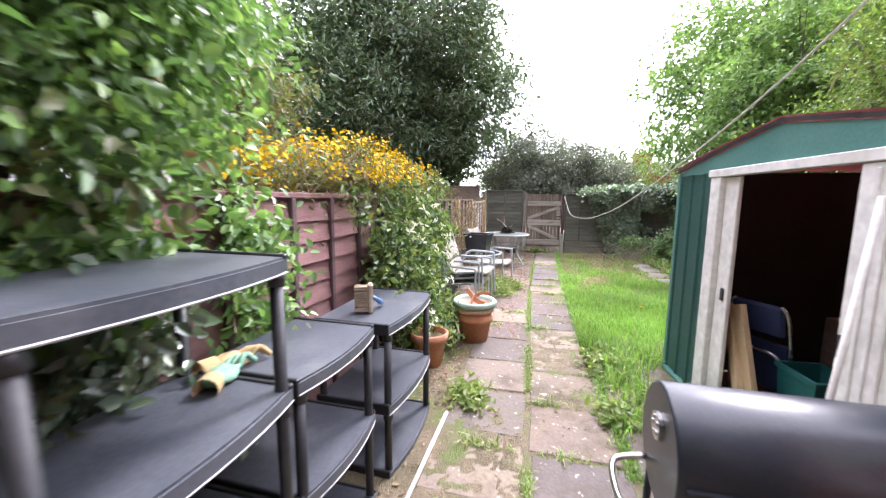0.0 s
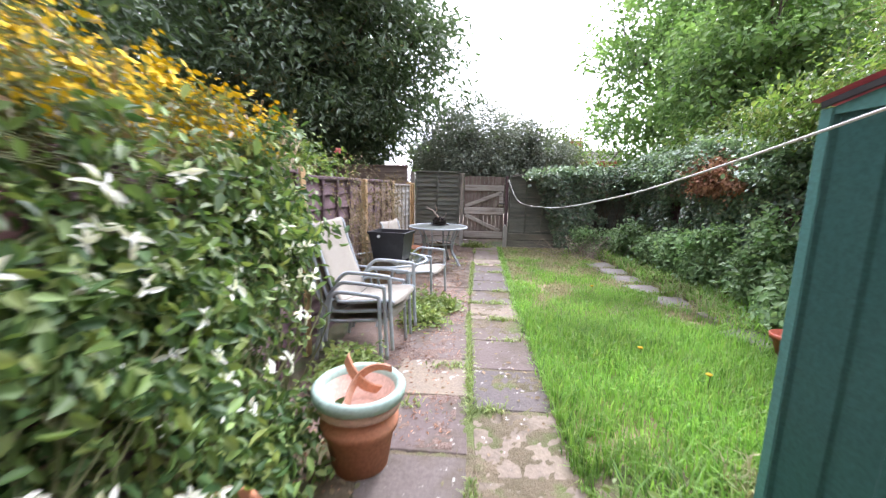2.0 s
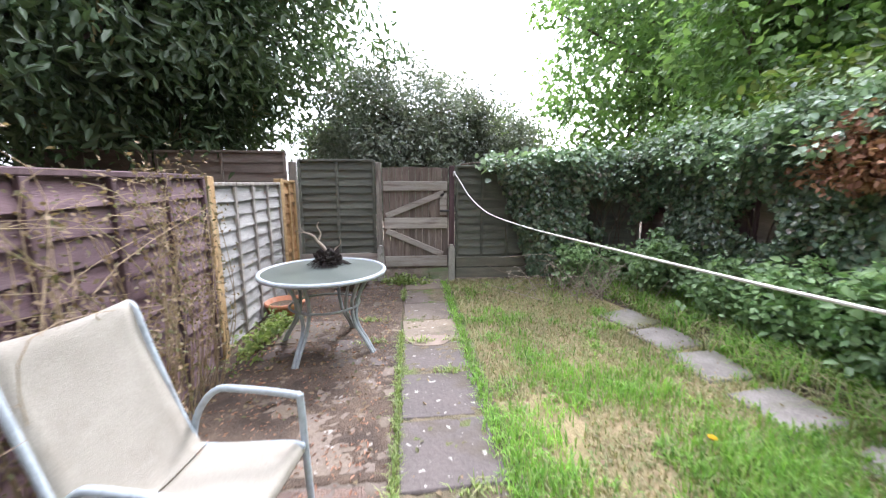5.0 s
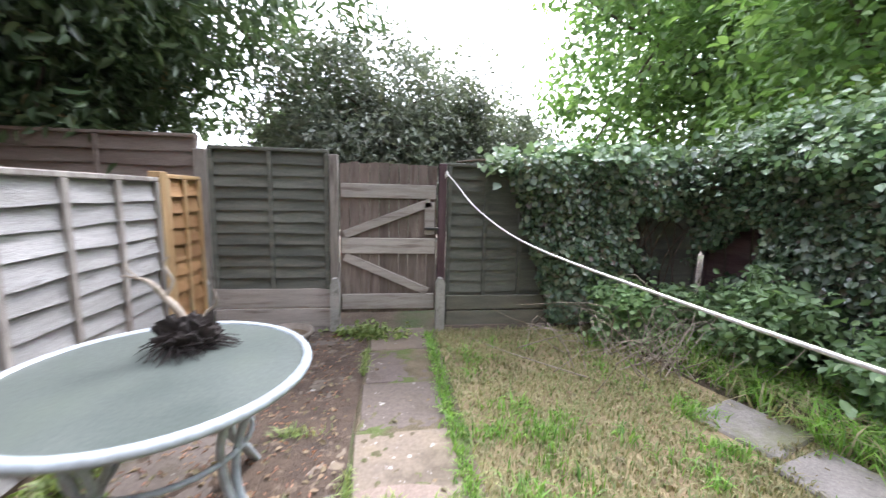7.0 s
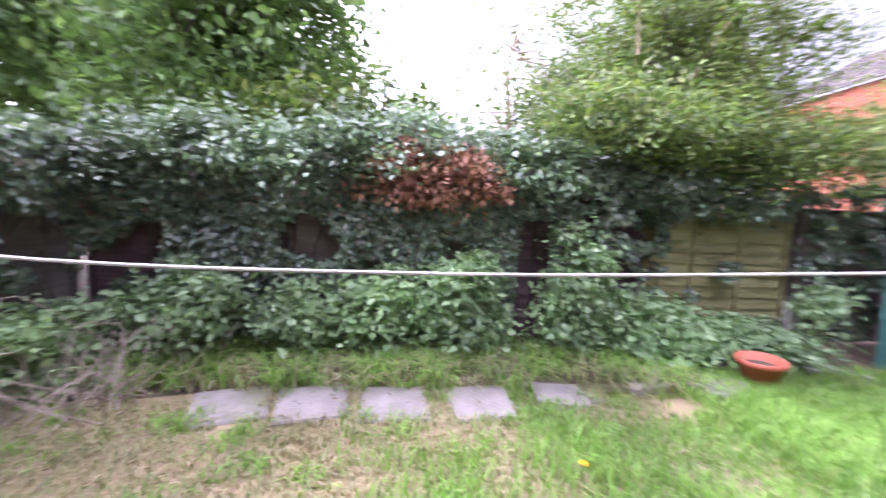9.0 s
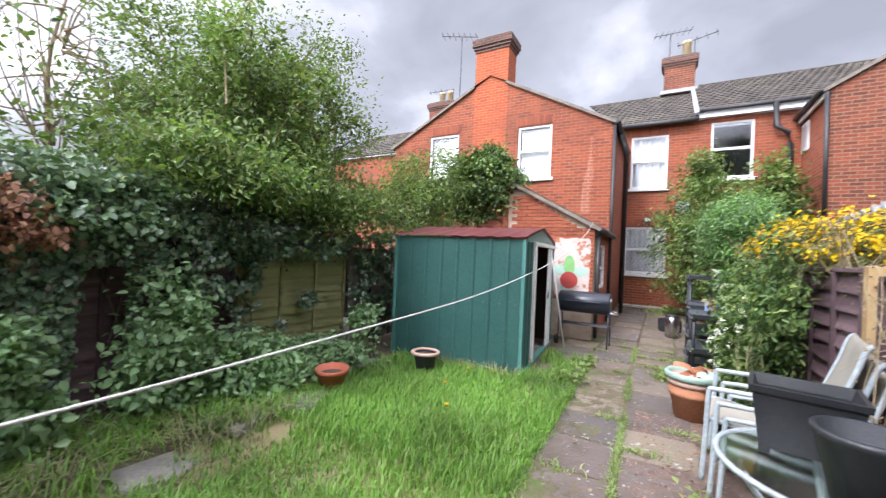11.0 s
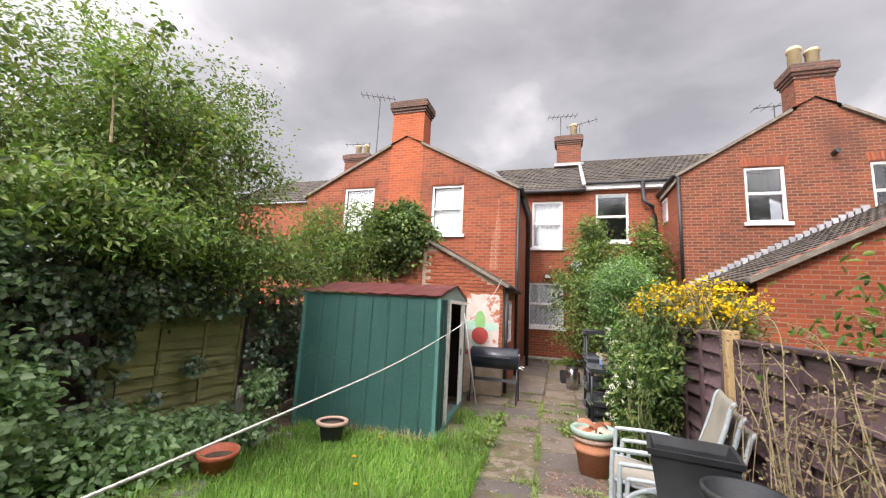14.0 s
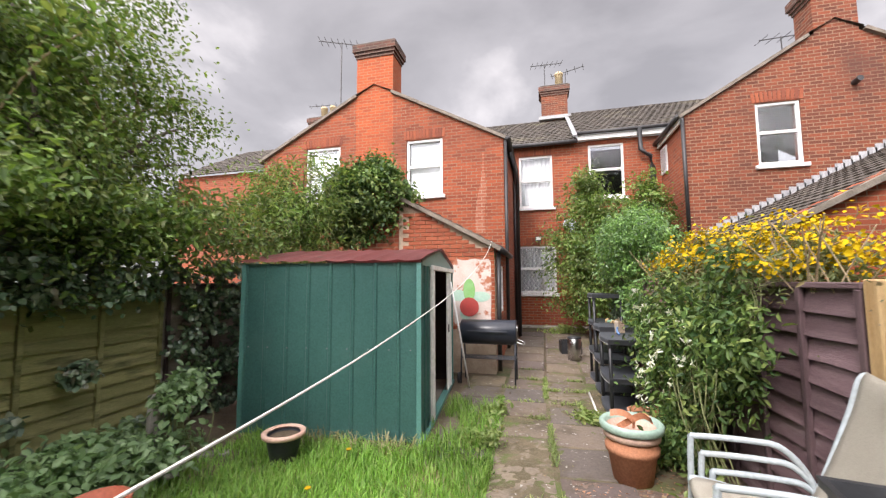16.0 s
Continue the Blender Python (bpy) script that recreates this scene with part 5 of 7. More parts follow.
pole_thing((3.50, 1.86, 0.01), (3.74, 2.02, 1.58), 0.013, M["white_paint"], "clothes_prop", "slim white clothes prop leaning on the shed", "clothes prop")
pole_thing((1.82, 1.7, 0.02), (1.82, 2.62, 0.02), 0.013, M["white_paint"], "white_pipe", "thin white pipe lying along the paving edge", "pipe")
bm = bmesh.new()
ROPE = ((11.74, 1.63), (11.2, 1.50), (10.5, 1.33), (9.6, 1.21), (8.6, 1.195), (7.6, 1.222), (6.4, 1.275), (5.2, 1.385), (4.2, 1.509), (3.0, 1.72), (1.8, 1.98), (0.9, 2.27))
ln = smooth_path([(3.0 + (11.74 - y) * 0.0243, y, z) for y, z in ROPE], 6)
tube(bm, ln, 0.0042, 7)
wl = thing("washing_line", "sagging white rope washing line from gate post to wall", "washing line")
part("rope", bm, M["rope"], wl, smooth=True)
for q in (ln[0], ln[-1]):
    bm = bmesh.new()
    tube(bm, [q + Vector((0.014 * math.cos(a), 0.006 * math.sin(2 * a), 0.018 * math.sin(a) - 0.004 * a)) for a in [k * 0.5 for k in range(22)]], 0.005, 6)
    part("knot", bm, M["rope"], wl, smooth=True)


def pot(x, y, prof, mat, label, rim=None, rim_mat=None, soil=None, rz=0, tilt=0, name="plant_pot", group="plant pots", z=0.0, size=1.0):
    t = thing(name, label, "plant pot", x, y, z, rz, group)
    t.matrix_basis = pose(x, y, z, tilt, tilt * 0.5, rz) @ Matrix.Scale(size, 4)
    bm = bmesh.new()
    lathe(bm, prof, 32)
    part("body", bm, mat, t, smooth=True)
    if rim:
        bm = bmesh.new()
        lathe(bm, rim, 32)
        part("rim", bm, rim_mat, t, smooth=True)
    if soil:
        bm = bmesh.new()
        lathe(bm, [(0.0, soil[1] + 0.01), (soil[0] * 0.6, soil[1] + 0.012), (soil[0], soil[1])], 20)
        part("compost", bm, M["soil"], t)
    return t


PX, PY = 1.75, 4.13
pot(PX, PY, [(0.0, 0.0), (0.125, 0.0), (0.16, 0.21), (0.175, 0.215), (0.178, 0.25), (0.165, 0.26), (0.168, 0.30), (0.15, 0.30), (0.12, 0.05), (0, 0.05)], M["terracotta"], "terracotta plant pot at the bottom of a stack", size=1.14)
pot(PX, PY, [(0.10, 0.20), (0.17, 0.305), (0.185, 0.31), (0.19, 0.345), (0.178, 0.355), (0.16, 0.34), (0.11, 0.22)], M["terracotta_pale"], "pale pink plant pot nested in a stack", size=1.14)
pot(PX, PY, [(0.10, 0.24), (0.175, 0.355), (0.20, 0.36), (0.205, 0.395), (0.19, 0.405), (0.165, 0.39), (0.12, 0.26), (0.0, 0.26)], M["terracotta_pale"], "pale plant pot with a green rim on top of a stack", rim=[(0.178, 0.352), (0.206, 0.362), (0.211, 0.398), (0.194, 0.416), (0.168, 0.402), (0.160, 0.375)], rim_mat=M["green_rim"], size=1.14)
for k, (dx, dy, rz, tl, ln) in enumerate(((0.03, 0.02, 35, 30, 0.30), (-0.04, 0.04, 150, 24, 0.24))):
    bm = bmesh.new()
    n = 10
    prev = None
    for i in range(n + 1):
        a = -1.1 + 2.2 * i / n
        rr = 0.15
        o = [bm.verts.new((rr * math.sin(a) * q, rr * math.cos(a) * q - 0.12, h + 0.01 * math.sin(3 * a))) for q, h in ((1.0, 0.0), (1.06, 0.05), (1.0, 0.055), (0.93, 0.005))]
        if prev:
            for j in range(4):
                bm.faces.new((prev[j], prev[(j + 1) % 4], o[(j + 1) % 4], o[j]))
        prev = o
    ob = part("pot_shard", bm, M["terracotta"])
    ob.matrix_basis = pose(PX + dx, PY + dy, 0.47, tl, -tl, rz)
    tagged(ob, "broken terracotta rim piece lying on a pot", "pot shard", "pot shards")
pot(1.46, 3.38, [(0.0, 0.0), (0.11, 0.0), (0.155, 0.26), (0.175, 0.27), (0.178, 0.33), (0.155, 0.335), (0.14, 0.24)], M["terracotta"], "terracotta pot overgrown by a climbing plant", soil=(0.145, 0.28))
pot(4.68, 4.53, [(0.0, 0.0), (0.105, 0.0), (0.15, 0.24), (0.145, 0.25), (0.10, 0.03), (0, 0.03)], M["black_plastic"], "black plastic pot with a terracotta rim beside the shed", rim=[(0.145, 0.235), (0.185, 0.24), (0.188, 0.27), (0.165, 0.28), (0.14, 0.262)], rim_mat=M["terracotta_pale"], soil=(0.145, 0.225))
pot(5.09, 5.75, [(0.0, 0.0), (0.11, 0.0), (0.155, 0.18), (0.175, 0.185), (0.18, 0.225), (0.165, 0.23), (0.11, 0.03), (0, 0.03)], M["red_plastic"], "orange-red plastic plant pot leaning at the lawn edge", tilt=-3, soil=(0.145, 0.16), z=0.04)
pot(0.93, 10.3, [(0.0, 0.0), (0.16, 0.0), (0.2, 0.14), (0.215, 0.145), (0.215, 0.18), (0.19, 0.18), (0.15, 0.03)], M["terracotta"], "low terracotta bowl under the table by the fence", soil=(0.18, 0.13))
pot(1.55, 11.33, [(0.0, 0.0), (0.14, 0.0), (0.19, 0.13), (0.21, 0.135), (0.21, 0.17), (0.185, 0.17), (0.14, 0.03)], M["coping"], "wide weathered clay bowl on the paving by the back fence", soil=(0.17, 0.12))
pot(1.33, 6.70, [(0.0, 0.0), (0.10, 0.0), (0.15, 0.24), (0.165, 0.25), (0.165, 0.275), (0.145, 0.275), (0.10, 0.03), (0, 0.03)], M["black_plastic"], "black plastic pot on the glass table", z=0.672)


def arm_chair():
    """A stacking sling armchair; local x is its front."""
    t = thing("garden_chair", "stacking metal armchair with a cream sling seat", "chair", group="stacked sling chairs")
    w = 0.285
    for s in (-1, 1):
        y = s * w
        bm = bmesh.new()
        tube(bm, smooth_path([(0.30, y, 0.0), (0.285, y, 0.3), (0.275, y, 0.57), (0.25, y, 0.595), (0.0, y, 0.605), (-0.12, y, 0.585), (-0.22, y, 0.45), (-0.27, y, 0.22), (-0.30, y, 0.0)], 5), 0.0155, 9)
        part("arm_frame", bm, M["chair_frame"], t, smooth=True)
        bm = bmesh.new()
        y2 = s * (w - 0.035)
        tube(bm, smooth_path([(0.29, y2, 0.375), (0.24, y2, 0.39), (-0.15, y2, 0.345), (-0.22, y2, 0.40), (-0.36, y2, 0.78), (-0.41, y2, 0.95), (-0.44, y2, 0.985)], 5), 0.0145, 9)
        part("sling_rail", bm, M["chair_frame"], t, smooth=True)
    for x, z in ((0.28, 0.36), (-0.235, 0.36)):
        bm = bmesh.new()
        tube(bm, [(x, -w, z), (x, w, z)], 0.012, 8)
        part("cross_tube", bm, M["chair_frame"], t, smooth=True)
    def sheet(pts, name):
        bm = bmesh.new()
        path_pts = smooth_path(pts, 5)
        ny = 8
        grid = [[bm.verts.new((p.x, -(w - 0.035) + 2 * (w - 0.035) * j / ny, p.z - 0.018 * math.sin(math.pi * j / ny))) for j in range(ny + 1)] for p in path_pts]
        for a, b in zip(grid, grid[1:]):
            for j in range(ny):
                bm.faces.new((a[j], a[j + 1], b[j + 1], b[j]))
        bmesh.ops.recalc_face_normals(bm, faces=bm.faces)
        bmesh.ops.solidify(bm, geom=bm.faces, thickness=0.006)
        part(name, bm, M["sling"], t, smooth=True)
    sheet([(0.30, 0, 0.36), (0.285, 0, 0.395), (0.22, 0, 0.40), (0.0, 0, 0.375), (-0.15, 0, 0.355)], "seat")
    sheet([(-0.155, 0, 0.357), (-0.21, 0, 0.41), (-0.36, 0, 0.79), (-0.41, 0, 0.96), (-0.44, 0, 1.0)], "backrest")
    return t


chair = arm_chair()
chair.matrix_basis = pose(1.34, 5.53, 0.0, 0, 0, -9)
for k in (1, 2):
    copy_thing(chair, pose(1.34 + 0.045 * k, 5.53 - 0.006 * k, 0.085 * k, 0, 0, -9))
tagged(copy_thing(chair, pose(1.54, 7.34, 0.0, 0, 0, -12)), "single metal armchair with a stained cream sling")


def glass_table():
    t = thing("glass_side_table", "small round glass table holding black planters", "table", 1.32, 6.44, 0)
    bm = bmesh.new()
    lathe(bm, [(0.0, 0.652), (0.44, 0.652), (0.445, 0.658), (0.44, 0.664), (0.0, 0.664)], 40)
    part("glass_top", bm, M["clear_glass"], t, "clear glass top").visible_shadow = False
    bm = bmesh.new()
    lathe(bm, [(0.44, 0.645), (0.462, 0.65), (0.462, 0.668), (0.44, 0.67), (0.44, 0.645)], 40)
    part("rim", bm, M["chair_frame"], t, smooth=True)
    for k in range(3):
        a = 0.5 + 2 * math.pi * k / 3
        bm = bmesh.new()
        tube(bm, smooth_path([(0.42 * math.cos(a), 0.42 * math.sin(a), 0.645), (0.25 * math.cos(a), 0.25 * math.sin(a), 0.40), (0.24 * math.cos(a), 0.24 * math.sin(a), 0.2), (0.38 * math.cos(a), 0.38 * math.sin(a), 0.0)], 5), 0.014, 8)
        part("leg", bm, M["chair_frame"], t, smooth=True)
    bm = bmesh.new()
    tube(bm, [(0.245 * math.cos(a), 0.245 * math.sin(a), 0.3) for a in [2 * math.pi * k / 24 for k in range(25)]], 0.01, 6)
    part("ring", bm, M["chair_frame"], t, smooth=True)


glass_table()


def planter(x, y, z, rz):
    t = thing("planter_box", "empty black plastic planter trough on the glass table", "planter", x, y, z, rz)
    a0, b0, a1, b1, h = 0.16, 0.115, 0.205, 0.158, 0.325
    bm = bmesh.new()
    o = [[bm.verts.new((sx * a, sy * b, zz)) for sx, sy in ((-1, -1), (1, -1), (1, 1), (-1, 1))] for a, b, zz in ((a0, b0, 0.03), (a1 - 0.012, b1 - 0.012, h - 0.03), (a1, b1, h - 0.03), (a1 + 0.004, b1 + 0.004, h), (a1 - 0.016, b1 - 0.016, h), (a1 - 0.03, b1 - 0.03, h - 0.05), (a0 - 0.008, b0 - 0.008, 0.05))]
    for p, q in zip(o, o[1:]):
        for k in range(4):
            bm.faces.new((p[k], p[(k + 1) % 4], q[(k + 1) % 4], q[k]))
    bm.faces.new(list(reversed(o[0])))
    bm.faces.new(o[-1])
    bmesh.ops.recalc_face_normals(bm, faces=bm.faces)
    part("trough", bm, M["black_plastic"], t)
    for sx in (-1, 1):
        for sy in (-1, 1):
            part("foot", boxed(sx * (a0 - 0.02) - 0.022, sy * (b0 - 0.018) - 0.02, 0.0, sx * (a0 - 0.02) + 0.022, sy * (b0 - 0.018) + 0.02, 0.06, bevel=0.004), M["black_plastic"], t)
    part("inner_divider", boxed(-0.15, -0.006, 0.05, 0.15, 0.006, 0.2), M["black_plastic"], t)
    bm = bmesh.new()
    tube(bm, [(-0.08, -b1 - 0.008, h - 0.045), (-0.08, -b1 + 0.01, h - 0.045)], 0.014, 8)
    part("price_sticker", bm, M["upvc"], t, "small white sticker")


planter(1.42, 6.30, 0.668, -10)


def dining_table():
    t = thing("patio_table", "round patio table with dirty frosted glass and curved metal legs", "table", 1.58, 9.39, 0)
    r = 0.535
    bm = bmesh.new()
    lathe(bm, [(0.0, 0.716), (r - 0.02, 0.716), (r - 0.02, 0.724), (0.0, 0.724)], 48)
    part("glass_top", bm, M["frosted"], t, "dirty frosted glass top")
    bm = bmesh.new()
    lathe(bm, [(r - 0.025, 0.705), (r + 0.005, 0.70), (r + 0.012, 0.715), (r + 0.003, 0.732), (r - 0.025, 0.73), (r - 0.025, 0.705)], 48)
    part("rim", bm, M["chair_frame"], t, smooth=True)
    for k in range(4):
        a = -0.36 + math.pi / 2 * k - 0.02
        for s in (-1, 1):
            c, d = math.cos(a), math.sin(a)
            ox, oy = -d * 0.035 * s, c * 0.035 * s
            bm = bmesh.new()
            tube(bm, smooth_path([(0.40 * c + ox * 2.4, 0.40 * d + oy * 2.4, 0.70), (0.30 * c + ox * 1.4, 0.30 * d + oy * 1.4, 0.48), (0.30 * c + ox * 0.6, 0.30 * d + oy * 0.6, 0.28), (0.40 * c + ox * 0.45, 0.40 * d + oy * 0.45, 0.12), (0.47 * c + ox * 0.45, 0.47 * d + oy * 0.45, 0.0)], 5), 0.0155, 9)
            part("leg", bm, M["chair_frame"], t, smooth=True)
    for rr, z in ((0.30, 0.42), (0.36, 0.69)):
        bm = bmesh.new()
        tube(bm, [(rr * math.cos(2 * math.pi * k / 32), rr * math.sin(2 * math.pi * k / 32), z) for k in range(33)], 0.011, 7)
        part("ring", bm, M["chair_frame"], t, smooth=True)


dining_table()


def dead_bonsai():
    t = thing("dead_bonsai", "dead bonsai with a black root ball lying on the table", "dead plant", 1.58, 9.60, 0.725)
    bm = bmesh.new()
    bmesh.ops.create_icosphere(bm, subdivisions=4, radius=1.0)
    for v in bm.verts:
        q = 1 + 0.35 * noise.noise(v.co * 3.0) + 0.3 * noise.noise(v.co * 9)
        v.co = Vector((v.co.x * 0.12 * q, v.co.y * 0.10 * q, (v.co.z * 0.075 + 0.06) * q))
        v.co.z = max(v.co.z, 0.002)
    part("root_ball", bm, M["root"], t)
    bm = bmesh.new()
    rng = random.Random(5)
    for k in range(90):
        a = rng.uniform(0, 6.28)
        r0, r1 = 0.08, rng.uniform(0.12, 0.21)
        tube(bm, [(r0 * math.cos(a), r0 * math.sin(a), rng.uniform(0.02, 0.07)), (0.7 * r1 * math.cos(a + 0.2), 0.7 * r1 * math.sin(a + 0.2), rng.uniform(0.01, 0.05)), (r1 * math.cos(a + 0.3), r1 * math.sin(a + 0.3), 0.004)], [0.004, 0.003, 0.0015], 4)
    part("root_fringe", bm, M["root"], t)["kind"] = "stuff"
    bm = bmesh.new()
    tube(bm, smooth_path([(0, 0, 0.09), (-0.04, 0, 0.17), (-0.09, 0.01, 0.22), (-0.12, 0.0, 0.27), (-0.16, 0.02, 0.29), (-0.20, 0.03, 0.30), (-0.27, 0.04, 0.31)], 5), [0.020 - 0.017 * i / 30 for i in range(31)], 7)
    tube(bm, smooth_path([(-0.09, 0.01, 0.22), (-0.06, 0.02, 0.29), (-0.09, 0.02, 0.36), (-0.07, 0.02, 0.40)], 5), [0.010 - 0.007 * i / 15 for i in range(16)], 6)
    tube(bm, smooth_path([(0.02, 0, 0.08), (0.07, 0.02, 0.15), (0.12, 0.0, 0.20), (0.11, 0.0, 0.26)], 5), [0.009 - 0.006 * i / 15 for i in range(16)], 6)
    tube(bm, smooth_path([(-0.20, 0.03, 0.30), (-0.24, 0.03, 0.34), (-0.25, 0.03, 0.37)], 5), [0.005 - 0.003 * i / 10 for i in range(11)], 5)
    part("branch", bm, M["bare_branch"], t, "bleached twisted branch", True)


dead_bonsai()


def steel_bin():
    z = gz(1.85, -0.25)
    t = thing("pedal_bin", "small brushed steel bin on the paving", "bin", 1.86, -0.25, z)
    bm = bmesh.new()
    lathe(bm, [(0.0, 0.0), (0.125, 0.0), (0.125, 0.42), (0.115, 0.43)], 28)
    part("body", bm, M["chrome"], t, smooth=True)
    bm = bmesh.new()
    lathe(bm, [(0.128, 0.42), (0.128, 0.445), (0.11, 0.46), (0.0, 0.47)], 28)
    part("lid", bm, M["black_plastic"], t, smooth=True)
    z = gz(1.9, -0.8)
    t = thing("plastic_crate", "black plastic crate on the paving by the bin", "crate", 1.9, -0.85, z, 8)
    bm = bmesh.new()
    for q in ((-0.2, -0.15, 0.2, -0.135), (-0.2, 0.135, 0.2, 0.15), (-0.2, -0.135, -0.185, 0.135), (0.185, -0.135, 0.2, 0.135)):
        box(bm, q[0], q[1], 0.02, q[2], q[3], 0.26)
    part("sides", bm, M["black_plastic"], t)
    part("base", boxed(-0.2, -0.15, 0.0, 0.2, 0.15, 0.02), M["black_plastic"], t)


steel_bin()


def stub_post():
    ob = part("post_stub", boxed(-0.05, -0.05, 0, 0.05, 0.05, 0.62, bevel=0.01), M["grey_wood"])
    ob.matrix_basis = pose(5.70, 4.90, 0.0, 3, 2, 15)
    tagged(ob, "short grey timber post stub beside the shed", "post")
    for k, (x, y, rz, ln) in enumerate(((5.55, 4.75, 20, 0.8), (5.7, 4.95, 75, 0.7), (5.45, 5.05, -25, 0.6))):
        ob = part("old_board", boxed(-ln / 2, -0.05, 0, ln / 2, 0.05, 0.025, bevel=0.004), M["grey_wood"])
        ob.matrix_basis = pose(x, y, 0.045 + 0.03 * k, 0, 2, rz)
        tagged(ob, "old grey board lying in the flower bed", "board", "old boards")


stub_post()


def wall_fittings():
    t = thing("satellite_dish", "grey satellite dish on the house wall", "satellite dish", 1.63, -3.94, 3.1)
    bm = bmesh.new()
    lathe(bm, [(0.0, 0.0), (0.12, 0.015), (0.22, 0.05), (0.225, 0.055), (0.12, 0.025), (0.0, 0.01)], 24, pose(0, 0.22, 0, -70, 0, 20))
    part("dish", bm, M["chair_frame"], t, smooth=True)
    bm = bmesh.new()
    tube(bm, [(0, -0.06, -0.1), (0, 0.12, -0.08), (0, 0.2, 0)], 0.015, 8)
    tube(bm, [(0, 0.22, -0.18), (0.05, 0.5, 0.05)], 0.01, 6)
    part("bracket", bm, M["chair_frame"], t)
    t = thing("security_lamp", "small outdoor lamp above the window", "wall lamp", 2.51, -3.99, 2.80)
    part("housing", boxed(-0.09, 0.0, -0.05, 0.09, 0.11, 0.07, bevel=0.015), M["black_plastic"], t)
    part("lens", boxed(-0.075, 0.11, -0.04, 0.075, 0.118, 0.06, bevel=0.004), M["upvc"], t)
    # mural on the lean-to face
    t = thing("wall_mural", "flaking painted mural of a red fruit with a green leaf", "mural", kind="structure")
    y = 0.9
    bm = bmesh.new()
    rng = random.Random(3)
    pts = []
    n = 44
    for k in range(n):
        a = 2 * math.pi * k / n
        q = 1 + 0.10 * noise.noise(Vector((math.cos(a) * 2, math.sin(a) * 2, 4)))
        pts.append((3.63 + 0.35 * q * max(-1, min(1, 1.35 * math.cos(a))), 1.42 + 0.56 * q * max(-1, min(1, 1.35 * math.sin(a)))))
    prism(bm, pts, "y", y + 0.002, y + 0.006)
    part("white_patch", bm, M["mural_white"], t)
    def blob(name, cx, cz, rx, rz, mat, lift, f=None):
        bm = bmesh.new()
        prism(bm, [(cx + rx * math.cos(2 * math.pi * k / 28) * (f(k / 28) if f else 1), cz + rz * math.sin(2 * math.pi * k / 28)) for k in range(28)], "y", y + lift, y + lift + 0.003)
        part(name, bm, mat, t)
    blob("teal_leaf", 3.47, 1.32, 0.17, 0.09, M["mural_teal"], 0.008)
    blob("teal_leaf", 3.86, 1.34, 0.13, 0.10, M["mural_teal"], 0.008)
    blob("teal_stem", 3.74, 1.02, 0.10, 0.10, M["mural_teal"], 0.008)
    blob("green_leaf", 3.67, 1.43, 0.105, 0.20, M["mural_green"], 0.012)
    blob("red_fruit", 3.67, 1.14, 0.17, 0.165, M["mural_red"], 0.016)


wall_fittings()


M["aerial_metal"] = surf("dull_grey_metal", (0.06, 0.06, 0.062), (0.10, 0.10, 0.10), 5, 40, 0.5, 0.05, metal=0.3)


def aerial(x, y, z0, h, rz, n=7, mast=True):
    t = thing("tv_aerial", "thin metal television aerial on a roof", "aerial", x, y, z0, rz, "television aerials")
    bm = bmesh.new()
    tube(bm, [(0, 0, 0), (0, 0, h)], 0.018, 6)
    part("mast", bm, M["aerial_metal"], t)
    bm = bmesh.new()
    tube(bm, [(-0.55, 0, h - 0.1), (0.7, 0, h + 0.05)], 0.014, 6)
    part("boom", bm, M["aerial_metal"], t)
    for k in range(n):
        u = -0.5 + 1.15 * k / (n - 1)
        bm = bmesh.new()
        tube(bm, [(u, -0.24, h - 0.04 + 0.12 * u), (u, 0.24, h - 0.04 + 0.12 * u)], 0.008, 5)
        part("element", bm, M["aerial_metal"], t)


aerial(8.2, -2.5, 5.6, 3.3, 15)
aerial(2.15, -7.4, 8.3, 1.75, 195)
aerial(1.38, -7.4, 8.3, 1.35, 170, 5)
aerial(12.1, -7.6, 8.3, 1.4, 200, 5)
aerial(-3.84, -4.0, 7.15, 0.85, 190, 5)


